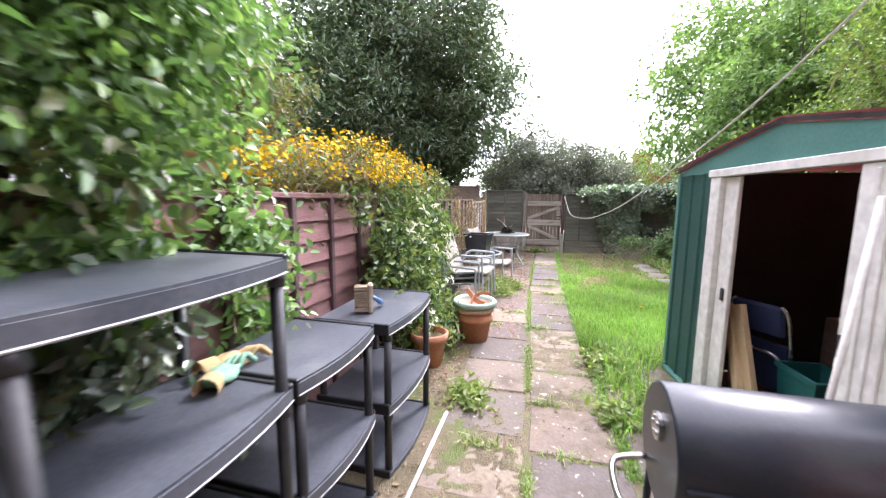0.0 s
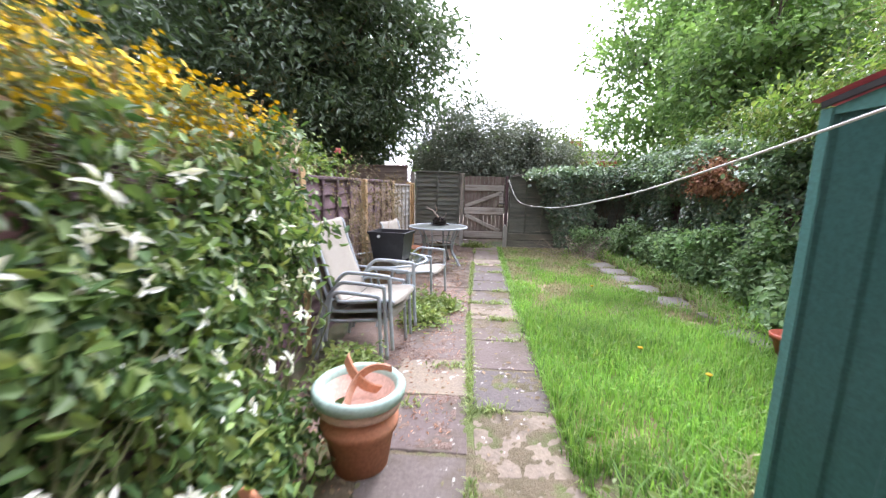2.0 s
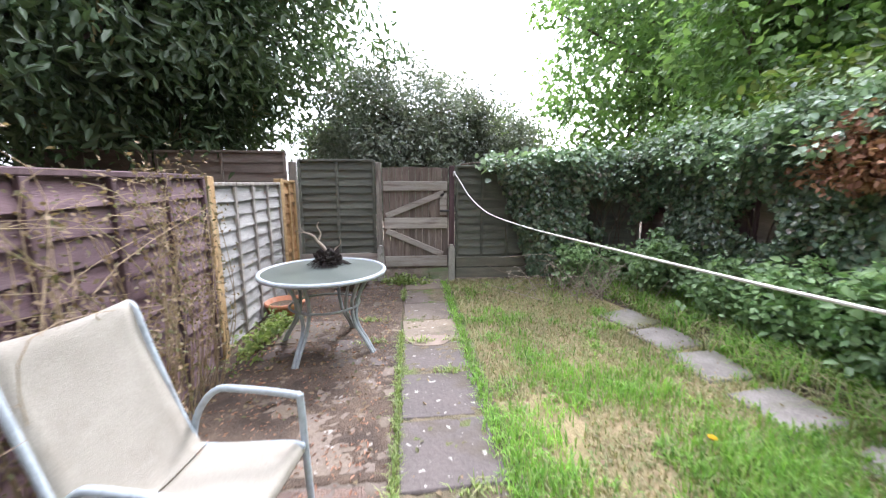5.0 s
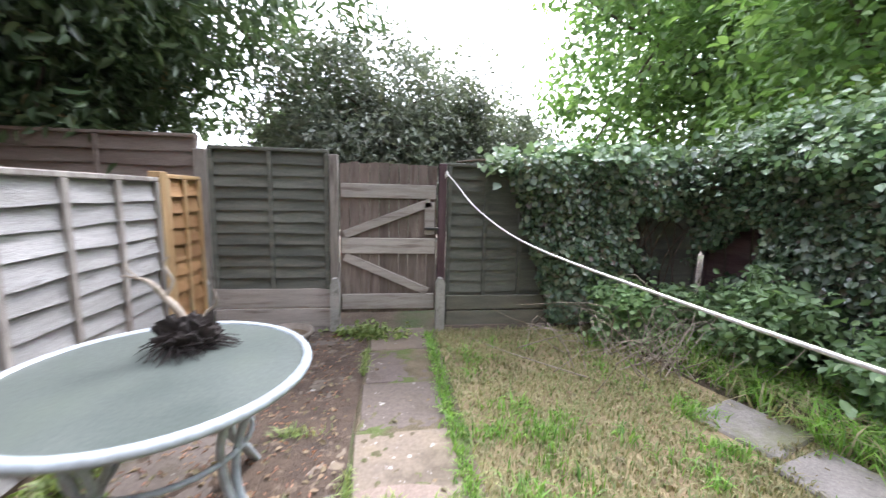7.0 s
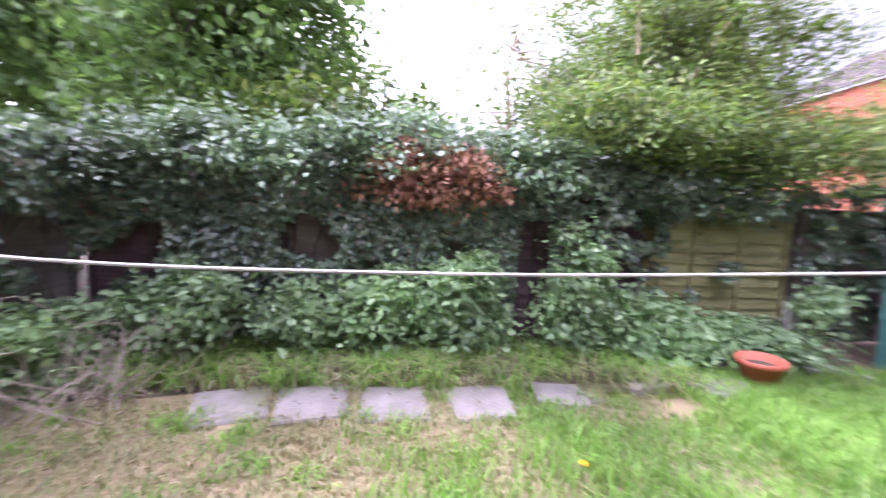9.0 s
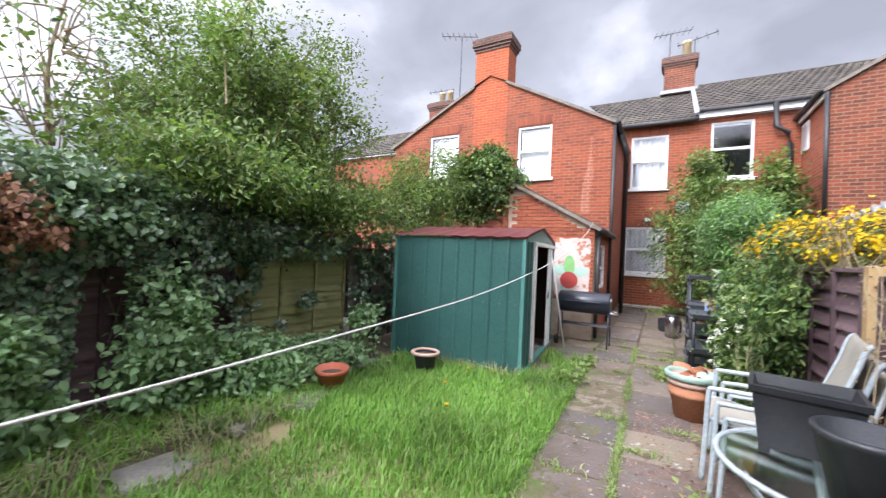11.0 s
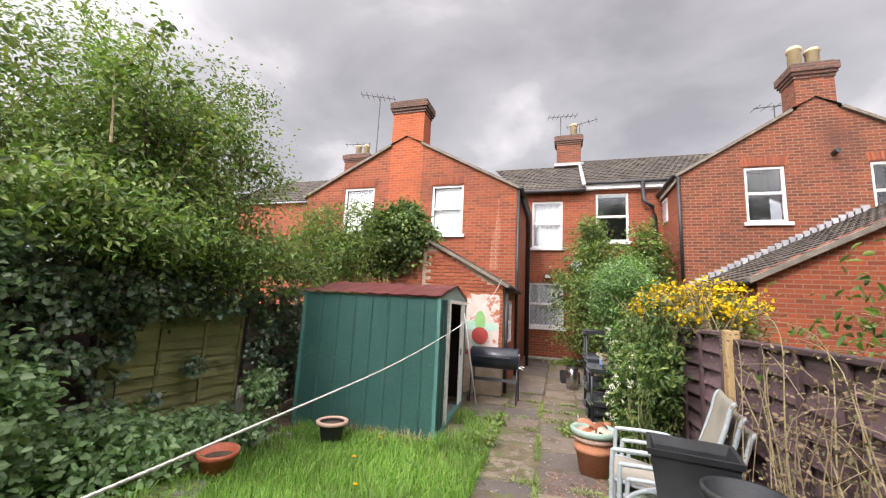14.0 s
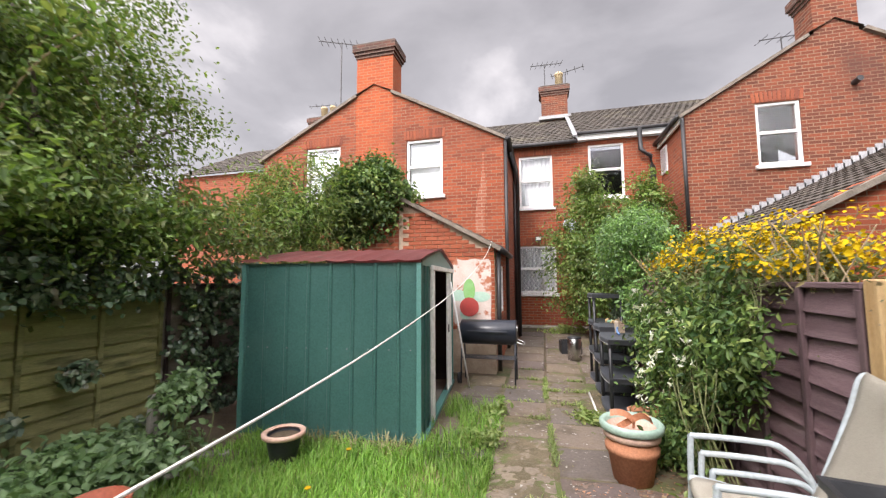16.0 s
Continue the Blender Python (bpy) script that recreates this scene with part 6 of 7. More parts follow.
def shed_contents():
    # local frame of the shed: a point u along the door face, v inside
    fr = pose(3.60, 3.94, 0, 0, 0, -84.2)
    def at(u, v, z=0.0, rz=0.0, rx=0.0, ry=0.0):
        return fr @ pose(u, v, z, rx, ry, rz)
    for k, (u, lean, rz) in enumerate(((1.04, -26, -6), (1.06, -20, 4))):
        ob = part("timber_plank", boxed(-0.045, -0.02, 0, 0.045, 0.02, 0.85, bevel=0.003), M["pine"])
        ob.matrix_basis = at(u + 0.02 * k, 0.08 + 0.06 * k, 0.035, rz, 0, lean)
        tagged(ob, "pale pine plank leaning inside the shed doorway", "plank", "pine planks")
    t = thing("folding_chair", "folded chair with navy padding leaning in the shed", "chair")
    t.matrix_basis = at(0.74, 0.36, 0.035, 25, 10)
    for s in (-1, 1):
        bm = bmesh.new()
        tube(bm, smooth_path([(s * 0.2, 0, 0), (s * 0.2, 0, 0.6), (s * 0.19, 0, 0.78), (s * 0.15, 0, 0.84)], 4), 0.011, 8)
        part("frame_tube", bm, M["chrome"], t, smooth=True)
        bm = bmesh.new()
        tube(bm, smooth_path([(s * 0.17, -0.06, 0.0), (s * 0.17, -0.05, 0.4), (s * 0.13, -0.045, 0.5), (0, -0.045, 0.51)], 4), 0.011, 8)
        part("leg_tube", bm, M["chrome"], t, smooth=True)
    part("backrest", boxed(-0.17, -0.02, 0.62, 0.17, 0.02, 0.84, bevel=0.018), M["blue_fabric"], t)
    part("seat", boxed(-0.17, 0.03, 0.18, 0.17, 0.06, 0.55, bevel=0.012), M["blue_fabric"], t)
    t = thing("storage_tub", "teal plastic storage tub inside the shed", "storage box")
    t.matrix_basis = at(1.12, 0.42, 0.035)
    bm = bmesh.new()
    o = [[bm.verts.new((sx * a, sy * a * 0.8, z)) for sx, sy in ((-1, -1), (1, -1), (1, 1), (-1, 1))] for a, z in ((0.13, 0), (0.16, 0.44), (0.175, 0.44), (0.175, 0.47), (0.15, 0.47), (0.12, 0.03))]
    for p, q in zip(o, o[1:]):
        for k in range(4):
            bm.faces.new((p[k], p[(k + 1) % 4], q[(k + 1) % 4], q[k]))
    bm.faces.new(list(reversed(o[0])))
    bm.faces.new(o[-1])
    bmesh.ops.recalc_face_normals(bm, faces=bm.faces)
    part("tub", bm, M["teal_plastic"], t)
    t = thing("cardboard_box", "brown cardboard box at the back of the shed", "box")
    t.matrix_basis = at(0.6, 1.2, 0.035, 8)
    part("carton", boxed(-0.25, -0.2, 0, 0.25, 0.2, 0.62, bevel=0.005), M["brown_board"], t)
    part("flap", boxed(-0.24, -0.2, 0.622, 0.0, 0.2, 0.63), M["brown_board"], t)
    t = thing("red_bucket", "dark red plastic bucket on the shed floor", "bucket")
    t.matrix_basis = at(1.62, 0.3, 0.035)
    bm = bmesh.new()
    lathe(bm, [(0, 0), (0.10, 0), (0.13, 0.22), (0.14, 0.225), (0.12, 0.22), (0.09, 0.02)], 20)
    part("bucket_body", bm, M["red_plastic"], t, smooth=True)


shed_contents()


def far_house():
    t = thing("distant_house", "distant red brick house with chimneys behind the trees", "house", 17, 62, 0)
    part("wall", boxed(-6, 0, 0, 6, 7, 5.4), M["brick"], t)
    bm = bmesh.new()
    prism(bm, [(0, 5.4), (7, 5.4), (3.5, 7.2)], "x", -6.2, 6.2)
    part("roof", bm, M["tiles"], t)
    for x in (-1.2, 0.2):
        c = part("chimney", boxed(x - 0.6, 3.0, 6.8, x + 0.6, 4.0, 8.6, bevel=0.04), M["brick"], t)
        for k in (-0.3, 0.3):
            bm = bmesh.new()
            tube(bm, [(x + k, 3.5, 8.6), (x + k, 3.5, 9.2)], 0.16, 10)
            part("chimney_pot", bm, M["terracotta"], c)


far_house()


# ---- plants ----
def unit(a):
    return a / np.maximum(np.linalg.norm(a, axis=1, keepdims=True), 1e-6)


def leaf_part(name, C, size, mat, parent, rng, nb=(0, 0, 0.5), tb=(0, 0, -0.2), aspect=0.55, jitter=1.0, label="", curl=0.12):
    """Many leaves as one mesh: each is a folded blade of its own, at C, its face drawn towards nb and its tip towards tb."""
    n = len(C)
    nb = np.broadcast_to(np.asarray(nb, float), (n, 3))
    tb = np.broadcast_to(np.asarray(tb, float), (n, 3))
    nr = unit(rng.normal(size=(n, 3)) * 0.6 * jitter + nb)
    d = rng.normal(size=(n, 3)) * 0.6 + tb
    d = unit(d - nr * np.sum(d * nr, axis=1, keepdims=True))
    s = (size * (0.6 + 0.8 * rng.random((n, 1))))
    w = np.cross(nr, d) * s * aspect * 0.5
    up = nr * s * curl
    V = np.empty((n, 6, 3))
    V[:, 0] = C
    V[:, 1] = C + d * s * 0.35 + w + up
    V[:, 2] = C + d * s * 0.72 + w * 0.72 + up * 0.7
    V[:, 3] = C + d * s - up * 0.6
    V[:, 4] = C + d * s * 0.72 - w * 0.72 + up * 0.7
    V[:, 5] = C + d * s * 0.35 - w + up
    base = (np.arange(n) * 6)[:, None]
    quad = np.concatenate([base + [0, 1, 2, 3], base + [0, 3, 4, 5]], axis=1).reshape(-1)
    ob = raw_mesh(name, V.reshape(-1, 3), quad, 4, mat, parent, label)
    ob["kind"] = "stuff"
    return ob


def raw_mesh(name, verts, loops, k, mat, parent, label=""):
    me = bpy.data.meshes.new(name)
    nf = len(loops) // k
    me.vertices.add(len(verts))
    me.vertices.foreach_set("co", verts.astype(np.float32).reshape(-1))
    me.loops.add(len(loops))
    me.loops.foreach_set("vertex_index", loops.astype(np.int32))
    me.polygons.add(nf)
    me.polygons.foreach_set("loop_start", np.arange(0, nf * k, k, dtype=np.int32))
    me.update(calc_edges=True)
    return piece(name, me, mat, parent, None, label)


def crown_points(c, r, clumps, per, spread, rng, shell=0.42, lump=0.35, seed=0.0, zmin=None):
    """Leaf places in clumps through an uneven rounded crown, and the way out from its middle."""
    d = unit(rng.normal(size=(clumps, 3)))
    k = np.array([1 + lump * noise.noise(Vector((q[0] * 1.8 + seed, q[1] * 1.8, q[2] * 1.8))) + 0.5 * lump * noise.noise(Vector((q[0] * 4.5, q[1] * 4.5 + seed, q[2] * 4.5))) for q in d])
    rad = (rng.random(clumps) ** shell) * k
    P = np.asarray(c) + d * rad[:, None] * np.asarray(r)
    sp = spread * (0.6 + 0.8 * rng.random(clumps))
    C = np.repeat(P, per, axis=0) + rng.normal(size=(clumps * per, 3)) * np.repeat(sp, per)[:, None] * np.array([1, 1, 0.7])
    out = np.repeat(d, per, axis=0)
    if zmin is not None:
        ok = C[:, 2] > zmin
        C, out = C[ok], out[ok]
    return C, out, P


def limb_mesh(bm, base, tip, r0, r1, rng, bend=0.25, seg=6):
    base, tip = Vector(base), Vector(tip)
    ln = (tip - base).length
    mid = (base + tip) / 2 + Vector(rng.normal(size=3)) * ln * bend * 0.4 + Vector((0, 0, ln * 0.08))
    pts = smooth_path([base, mid, tip], 4)
    tube(bm, pts, [r0 + (r1 - r0) * i / (len(pts) - 1) for i in range(len(pts))], seg)


def tree(label, base, c, r, clumps, per, spread, size, mat, seed, trunk_r=0.16, limbs=26, shell=0.42, lump=0.35, zmin=None, name="tree", aspect=0.5, cat="tree", twigs=True, bark=None, nbz=0.5):
    rng = np.random.default_rng(seed)
    t = thing(name, label, cat, 0, 0, 0)
    C, out, P = crown_points(c, r, clumps, per, spread, rng, shell, lump, seed * 1.7, zmin)
    bm = bmesh.new()
    fork = Vector(base) + (Vector(c) - Vector(base)) * 0.55
    limb_mesh(bm, base, fork, trunk_r, trunk_r * 0.7, rng, 0.1, 10)
    limb_mesh(bm, fork, Vector(c) + Vector((0, 0, r[2] * 0.5)), trunk_r * 0.7, trunk_r * 0.25, rng, 0.15, 8)
    for i in rng.choice(len(P), min(limbs, len(P)), replace=False):
        a = fork + (Vector(c) + Vector((0, 0, r[2] * 0.4)) - fork) * float(rng.random())
        limb_mesh(bm, a, P[i], trunk_r * 0.3, trunk_r * 0.05, rng, 0.3, 5)
    part("trunk", bm, bark or M["bark"], t, smooth=True)
    leaf_part("crown", C, size, mat, t, rng, out * 0.5 + np.array([0, 0, nbz]), out * 0.5 + np.array([0, 0, -0.35]), aspect)
    return t, P, rng


LM = {
    "dark": leaf_mat("dark_tree_leaf", [(0.052, 0.102, 0.040), (0.085, 0.158, 0.055), (0.125, 0.208, 0.080), (0.062, 0.120, 0.048)], 0.38, 0.3, 0.6, 0.8, 0.2),
    "catkin": leaf_mat("tan_catkin", [(0.22, 0.19, 0.075), (0.30, 0.25, 0.11)], 0.8, 0.2),
    "grey": leaf_mat("grey_green_leaf", [(0.121, 0.162, 0.110), (0.179, 0.227, 0.155), (0.244, 0.283, 0.205), (0.097, 0.138, 0.085)], 0.5, 0.25, 0.6, 0.75, 0.2),
    "bright": leaf_mat("bright_green_leaf", [(0.105, 0.225, 0.042), (0.155, 0.310, 0.055), (0.230, 0.395, 0.090), (0.065, 0.145, 0.030)], 0.45, 0.42, 0.5, 0.84, 0.1),
    "elder": leaf_mat("elder_leaf", [(0.072, 0.145, 0.025), (0.118, 0.210, 0.038), (0.200, 0.315, 0.058), (0.215, 0.255, 0.072), (0.040, 0.080, 0.020)], 0.45, 0.36, 0.5, 0.95),
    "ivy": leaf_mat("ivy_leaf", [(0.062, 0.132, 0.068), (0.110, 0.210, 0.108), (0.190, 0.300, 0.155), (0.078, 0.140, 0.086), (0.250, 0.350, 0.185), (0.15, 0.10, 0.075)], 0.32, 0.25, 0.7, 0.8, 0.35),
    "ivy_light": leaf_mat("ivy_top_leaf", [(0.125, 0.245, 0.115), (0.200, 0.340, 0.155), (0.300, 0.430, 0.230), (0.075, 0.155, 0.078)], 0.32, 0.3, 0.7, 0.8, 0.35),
    "dead": leaf_mat("dead_leaf", [(0.42, 0.18, 0.09), (0.52, 0.25, 0.14), (0.30, 0.12, 0.065), (0.18, 0.085, 0.05)], 0.8, 0.25, 0.3),
    "dry": leaf_mat("dry_rose_leaf", [(0.24, 0.15, 0.08), (0.30, 0.21, 0.11), (0.17, 0.13, 0.06), (0.14, 0.15, 0.055)], 0.8, 0.25),
    "holly": leaf_mat("glossy_holly_leaf", [(0.105, 0.215, 0.068), (0.165, 0.330, 0.088), (0.290, 0.480, 0.125), (0.070, 0.140, 0.052), (0.140, 0.275, 0.078)], 0.3, 0.4, 0.6, 0.95, 0.2),
    "climber": leaf_mat("climber_leaf", [(0.030, 0.072, 0.022), (0.068, 0.138, 0.036), (0.20, 0.31, 0.075), (0.034, 0.080, 0.024), (0.26, 0.33, 0.085), (0.042, 0.085, 0.026), (0.09, 0.15, 0.038)], 0.5, 0.3, 0.35, 0.95),
    "yellow": leaf_mat("yellow_flower", [(0.52, 0.35, 0.003), (0.58, 0.41, 0.005), (0.48, 0.29, 0.003)], 0.7, 0.12, 0.2, 1.0),
    "olive": leaf_mat("olive_leaf", [(0.13, 0.17, 0.04), (0.18, 0.20, 0.055), (0.10, 0.14, 0.035), (0.26, 0.16, 0.06)], 0.5, 0.35),
    "white": leaf_mat("white_flower", [(0.72, 0.74, 0.66), (0.8, 0.8, 0.75)], 0.6, 0.3),
    "bramble": leaf_mat("bramble_leaf", [(0.155, 0.280, 0.105), (0.230, 0.380, 0.150), (0.310, 0.460, 0.205), (0.100, 0.195, 0.075)], 0.5, 0.38, 0.5, 0.88, 0.15),
    "grass": leaf_mat("grass_blade", [(0.140, 0.290, 0.044), (0.205, 0.395, 0.060), (0.280, 0.465, 0.094), (0.085, 0.190, 0.036), (0.340, 0.440, 0.130)], 0.5, 0.44, 0.4, 0.98),
    "dry_grass": leaf_mat("dry_grass_blade", [(0.36, 0.29, 0.14), (0.26, 0.26, 0.09), (0.42, 0.34, 0.19), (0.16, 0.27, 0.055), (0.34, 0.26, 0.14)], 0.7, 0.3),
    "weed": leaf_mat("weed_leaf", [(0.22, 0.32, 0.06), (0.29, 0.39, 0.085), (0.15, 0.25, 0.045), (0.36, 0.38, 0.11)], 0.5, 0.4),
    "pink": leaf_mat("pink_rose_petal", [(0.7, 0.10, 0.16), (0.78, 0.2, 0.25)], 0.6, 0.3),
    "purple": leaf_mat("purple_flower", [(0.22, 0.08, 0.35), (0.3, 0.12, 0.42)], 0.6, 0.3),
}

# big dark tree beyond the far end of the boundary fence, with tan catkins
t, P, rng = tree("tall dark-leaved tree with tan flower tassels behind the fence", (-3.2, 13.3, 0), (-3.2, 13.2, 5.2), (4.6, 3.4, 4.4), 900, 110, 0.34, 0.165, LM["dark"], 3, 0.3, 60, 0.40, 0.34, 1.3, aspect=0.36)
sel = P[rng.choice(len(P), 330, replace=False)]
sel = sel[(sel[:, 0] > -4.5)]
C = np.repeat(sel, 16, axis=0) + rng.normal(size=(len(sel) * 16, 3)) * 0.13
leaf_part("tassels", C, 0.13, LM["catkin"], t, rng, (0, -0.3, 0.2), (0, 0, -0.5), 0.2, label="tan hanging flower tassels")
tree("dark leafy tree in the next garden", (-5.6, 6.6, 0), (-5.4, 6.8, 3.9), (3.1, 3.2, 2.9), 320, 95, 0.34, 0.17, LM["dark"], 11, 0.22, 30, 0.42, 0.4, 1.2, aspect=0.4)
tree("brown-tinged shrub above the fence", (-2.3, 5.0, 0), (-2.3, 5.0, 2.9), (1.1, 1.2, 1.1), 100, 70, 0.2, 0.09, LM["olive"], 12, 0.06, 16, 0.5, 0.4, 1.3, "bush", cat="bush")
tree("dense dark tree boughs above the fence corner", (-1.9, 13.6, 0), (-1.75, 13.6, 3.55), (1.75, 1.0, 2.0), 330, 110, 0.26, 0.13, LM["dark"], 13, 0.12, 30, 0.5, 0.35, 1.5, aspect=0.34)
# grey-green thicket behind the gate
tree("grey-green thicket behind the garden gate", (2.4, 15.0, 0), (2.2, 15.0, 2.1), (2.25, 1.5, 2.0), 440, 120, 0.22, 0.085, LM["grey"], 21, 0.1, 40, 0.5, 0.4, 0.6, "bush", cat="bush")
tree("grey-green bush behind the back fence", (4.2, 15.4, 0), (4.25, 15.4, 1.9), (1.6, 1.3, 1.45), 170, 110, 0.2, 0.085, LM["grey"], 22, 0.08, 22, 0.5, 0.4, 0.6, "bush", cat="bush")
tree("pale green bush behind the back fence", (0.9, 15.8, 0), (0.9, 16.2, 2.0), (1.2, 1.0, 1.3), 90, 90, 0.2, 0.09, LM["bright"], 23, 0.08, 12, 0.5, 0.4, 0.8, "bush", cat="bush")
tree("green bush far behind the back fence", (5.4, 19, 0), (5.2, 19.5, 2.4), (2.6, 1.8, 2.2), 120, 90, 0.3, 0.12, LM["elder"], 24, 0.1, 14, 0.5, 0.4, 0.8, "bush", cat="bush")
# bright trees beyond the far corner
tree("tall bright green tree beyond the ivy fence", (10.2, 15.6, 0), (10.2, 15.8, 5.2), (4.0, 3.2, 4.9), 520, 100, 0.36, 0.15, LM["bright"], 31, 0.24, 50, 0.45, 0.38, 1.6, aspect=0.6)
tree("leafy green tree close behind the ivy fence", (8.1, 11.2, 0), (8.1, 11.3, 3.5), (1.9, 1.55, 2.6), 260, 100, 0.26, 0.115, LM["bright"], 32, 0.13, 40, 0.5, 0.42, 1.5, aspect=0.6)
# the elder beside the shed, with long loose shoots
t, P, rng = tree("loose-branched elder tree overhanging the shed", (7.1, 5.3, 0), (7.2, 5.35, 3.1), (1.4, 1.9, 1.7), 500, 130, 0.2, 0.052, LM["elder"], 33, 0.12, 46, 0.5, 0.4, 1.25)
bm = bmesh.new()
shoot = []
for i in range(40):
    a = Vector((7.2, 5.35, 2.7)) + Vector(rng.normal(size=3)) * 0.5
    dr = Vector((float(rng.normal()) * 0.5 - 0.1, float(rng.normal()) * 0.5 + 0.3, 0.9 + 0.4 * float(rng.random()))).normalized()
    ln = 0.9 + 1.0 * float(rng.random()) ** 2 + (0.9 if i < 5 else 0)
    e = a + dr * ln + Vector((dr.x, dr.y, -0.4)) * 0.35
    pts = smooth_path([a, a + dr * ln * 0.6, e], 6)
    tube(bm, pts, [0.014 - 0.011 * k / (len(pts) - 1) for k in range(len(pts))], 5)
    for p in pts[3:]:
        shoot += [tuple(p + Vector(rng.normal(size=3)) * 0.07) for _ in range(13)]
part("shoot", bm, M["dry_stem"], t)["kind"] = "stuff"
leaf_part("shoot_leaves", np.array(shoot), 0.09, LM["elder"], t, rng, (0, 0, 0.7), (-0.1, -0.1, -0.1), 0.45)
# drooping skirt over the shed roof and the fence
C, out, P2 = crown_points((6.15, 4.9, 2.15), (0.75, 1.75, 0.42), 140, 70, 0.16, rng, 0.5, 0.4, 3.3)
C = np.concatenate([C, crown_points((6.0, 6.7, 2.35), (0.8, 1.3, 0.32), 110, 70, 0.15, rng, 0.5, 0.4, 6.1)[0]])
leaf_part("skirt_leaves", C, 0.065, LM["elder"], t, rng, (-0.4, 0.2, 0.5), (-0.2, 0, -0.5), 0.45)
tree("grey-green buddleia with purple flowers behind the shed", (6.9, 1.6, 0), (6.75, 1.7, 2.75), (1.15, 0.8, 1.15), 150, 80, 0.18, 0.09, LM["elder"], 34, 0.06, 30, 0.55, 0.45, 1.6, "bush", 0.25, "bush")
tree("dark ivy mound grown over the lean-to roof", (5.65, 0.7, 2.9), (5.7, 0.75, 3.12), (0.9, 0.45, 0.8), 290, 70, 0.11, 0.075, LM["climber"], 35, 0.04, 8, 0.3, 0.25, None, "ivy_mound", 0.8, "ivy")
tree("tall leafy shrub beside the house wall", (1.1, -2.2, 0.2), (1.15, -2.25, 2.1), (1.05, 0.75, 1.55), 230, 90, 0.17, 0.075, LM["elder"], 36, 0.06, 30, 0.45, 0.42, 0.5, "bush", 0.5, "bush")
tree("climbing shrub tip against the house window", (1.25, -2.4, 2.0), (1.3, -2.4, 3.8), (0.4, 0.35, 0.75), 50, 60, 0.12, 0.075, LM["elder"], 37, 0.03, 10, 0.5, 0.4, None, "bush", 0.5, "bush")
tree("green creeper at the corner of the next house", (-0.1, -2.6, 0.2), (-0.15, -2.7, 2.7), (0.55, 0.4, 1.35), 110, 80, 0.13, 0.085, LM["elder"], 38, 0.04, 10, 0.4, 0.3, 0.6, "bush", 0.6, "bush")
# glossy holly leaning over the fence by the shelves
t, P, rng = tree("glossy holly bush leaning over the fence", (0.7, 0.85, 0), (1.0, 0.84, 2.2), (0.52, 0.82, 0.58), 300, 70, 0.10, 0.045, LM["holly"], 41, 0.06, 30, 0.45, 0.38, 1.55, "bush", 0.55, "bush")
C, out, P2 = crown_points((1.12, 1.62, 1.2), (0.10, 0.20, 0.42), 30, 32, 0.07, rng, 0.6, 0.4, 1.0)
leaf_part("hanging_sprays", C, 0.055, LM["holly"], t, rng, (0.6, -0.2, 0.3), (0.2, 0, -0.5), 0.55)
C, out, P2 = crown_points((1.13, 0.72, 0.8), (0.09, 0.5, 0.6), 80, 40, 0.08, rng, 0.6, 0.4, 2.0)
leaf_part("lower_sprays", C, 0.06, LM["ivy"], t, rng, (0.6, -0.2, 0.3), (0.2, 0, -0.5), 0.6)
C, out, P2 = crown_points((1.12, 0.8, 1.35), (0.10, 0.5, 0.22), 45, 34, 0.07, rng, 0.6, 0.4, 2.5)
leaf_part("fence_sprays", C, 0.06, LM["holly"], t, rng, (0.6, -0.2, 0.3), (0.2, 0, -0.5), 0.6)
C, out, P2 = crown_points((1.25, 0.75, 1.65), (0.3, 0.4, 0.3), 26, 18, 0.08, rng, 0.6, 0.4, 2.5)
leaf_part("yellowing_leaves", C[::7], 0.06, LM["olive"], t, rng, (0.6, -0.2, 0.3), (0.2, 0, -0.5), 0.6)


def climber_stems(bm, pts_fn, n, rng, r=0.006):
    for i in range(n):
        tube(bm, smooth_path(pts_fn(rng), 5), [r * (1 - 0.7 * k / 15) for k in range(16)], 5)


# yellow-flowered shrub along the top of the fence, and the pale climber below it
rng = np.random.default_rng(51)
t = thing("flowering_shrub", "yellow-flowered shrub spilling over the fence top", "flowering shrub")
bm = bmesh.new()
for i in range(60):
    y = 1.9 + 3.2 * float(rng.random())
    tube(bm, smooth_path([(0.8, y, 0.9), (0.86, y + float(rng.normal()) * 0.1, 1.4), (0.95 + float(rng.normal()) * 0.15, y + float(rng.normal()) * 0.2, 1.75 + 0.25 * float(rng.random()))], 5), [0.006] * 6 + [0.004] * 5, 5)
part("stem", bm, M["dry_stem"], t)
C, out, P = crown_points((0.74, 3.5, 1.68), (0.40, 1.65, 0.30), 240, 60, 0.085, rng, 0.5, 0.4, 5.0)
leaf_part("foliage", C, 0.045, LM["olive"], t, rng, out * 0.4 + np.array([0, 0, 0.5]), (0, 0, 0.1), 0.35)
C, out, P = crown_points((0.74, 3.5, 1.80), (0.46, 1.75, 0.27), 300, 17, 0.045, rng, 0.3, 0.4, 5.0)
leaf_part("blossom", C, 0.033, LM["yellow"], t, rng, out * 0.6 + np.array([0.2, 0, 0.6]), (0, 0, 0.2), 0.8, label="clusters of small yellow flowers")
C, out, P = crown_points((0.62, 3.6, 1.42), (0.26, 1.6, 0.36), 150, 60, 0.09, rng, 0.5, 0.4, 5.5)
leaf_part("lower_foliage", C, 0.045, LM["olive"], t, rng, out * 0.4 + np.array([0, 0, 0.5]), (0, 0, 0.1), 0.4)
t = thing("climbing_plant", "pale green climber with white flowers over the fence", "climbing plant")
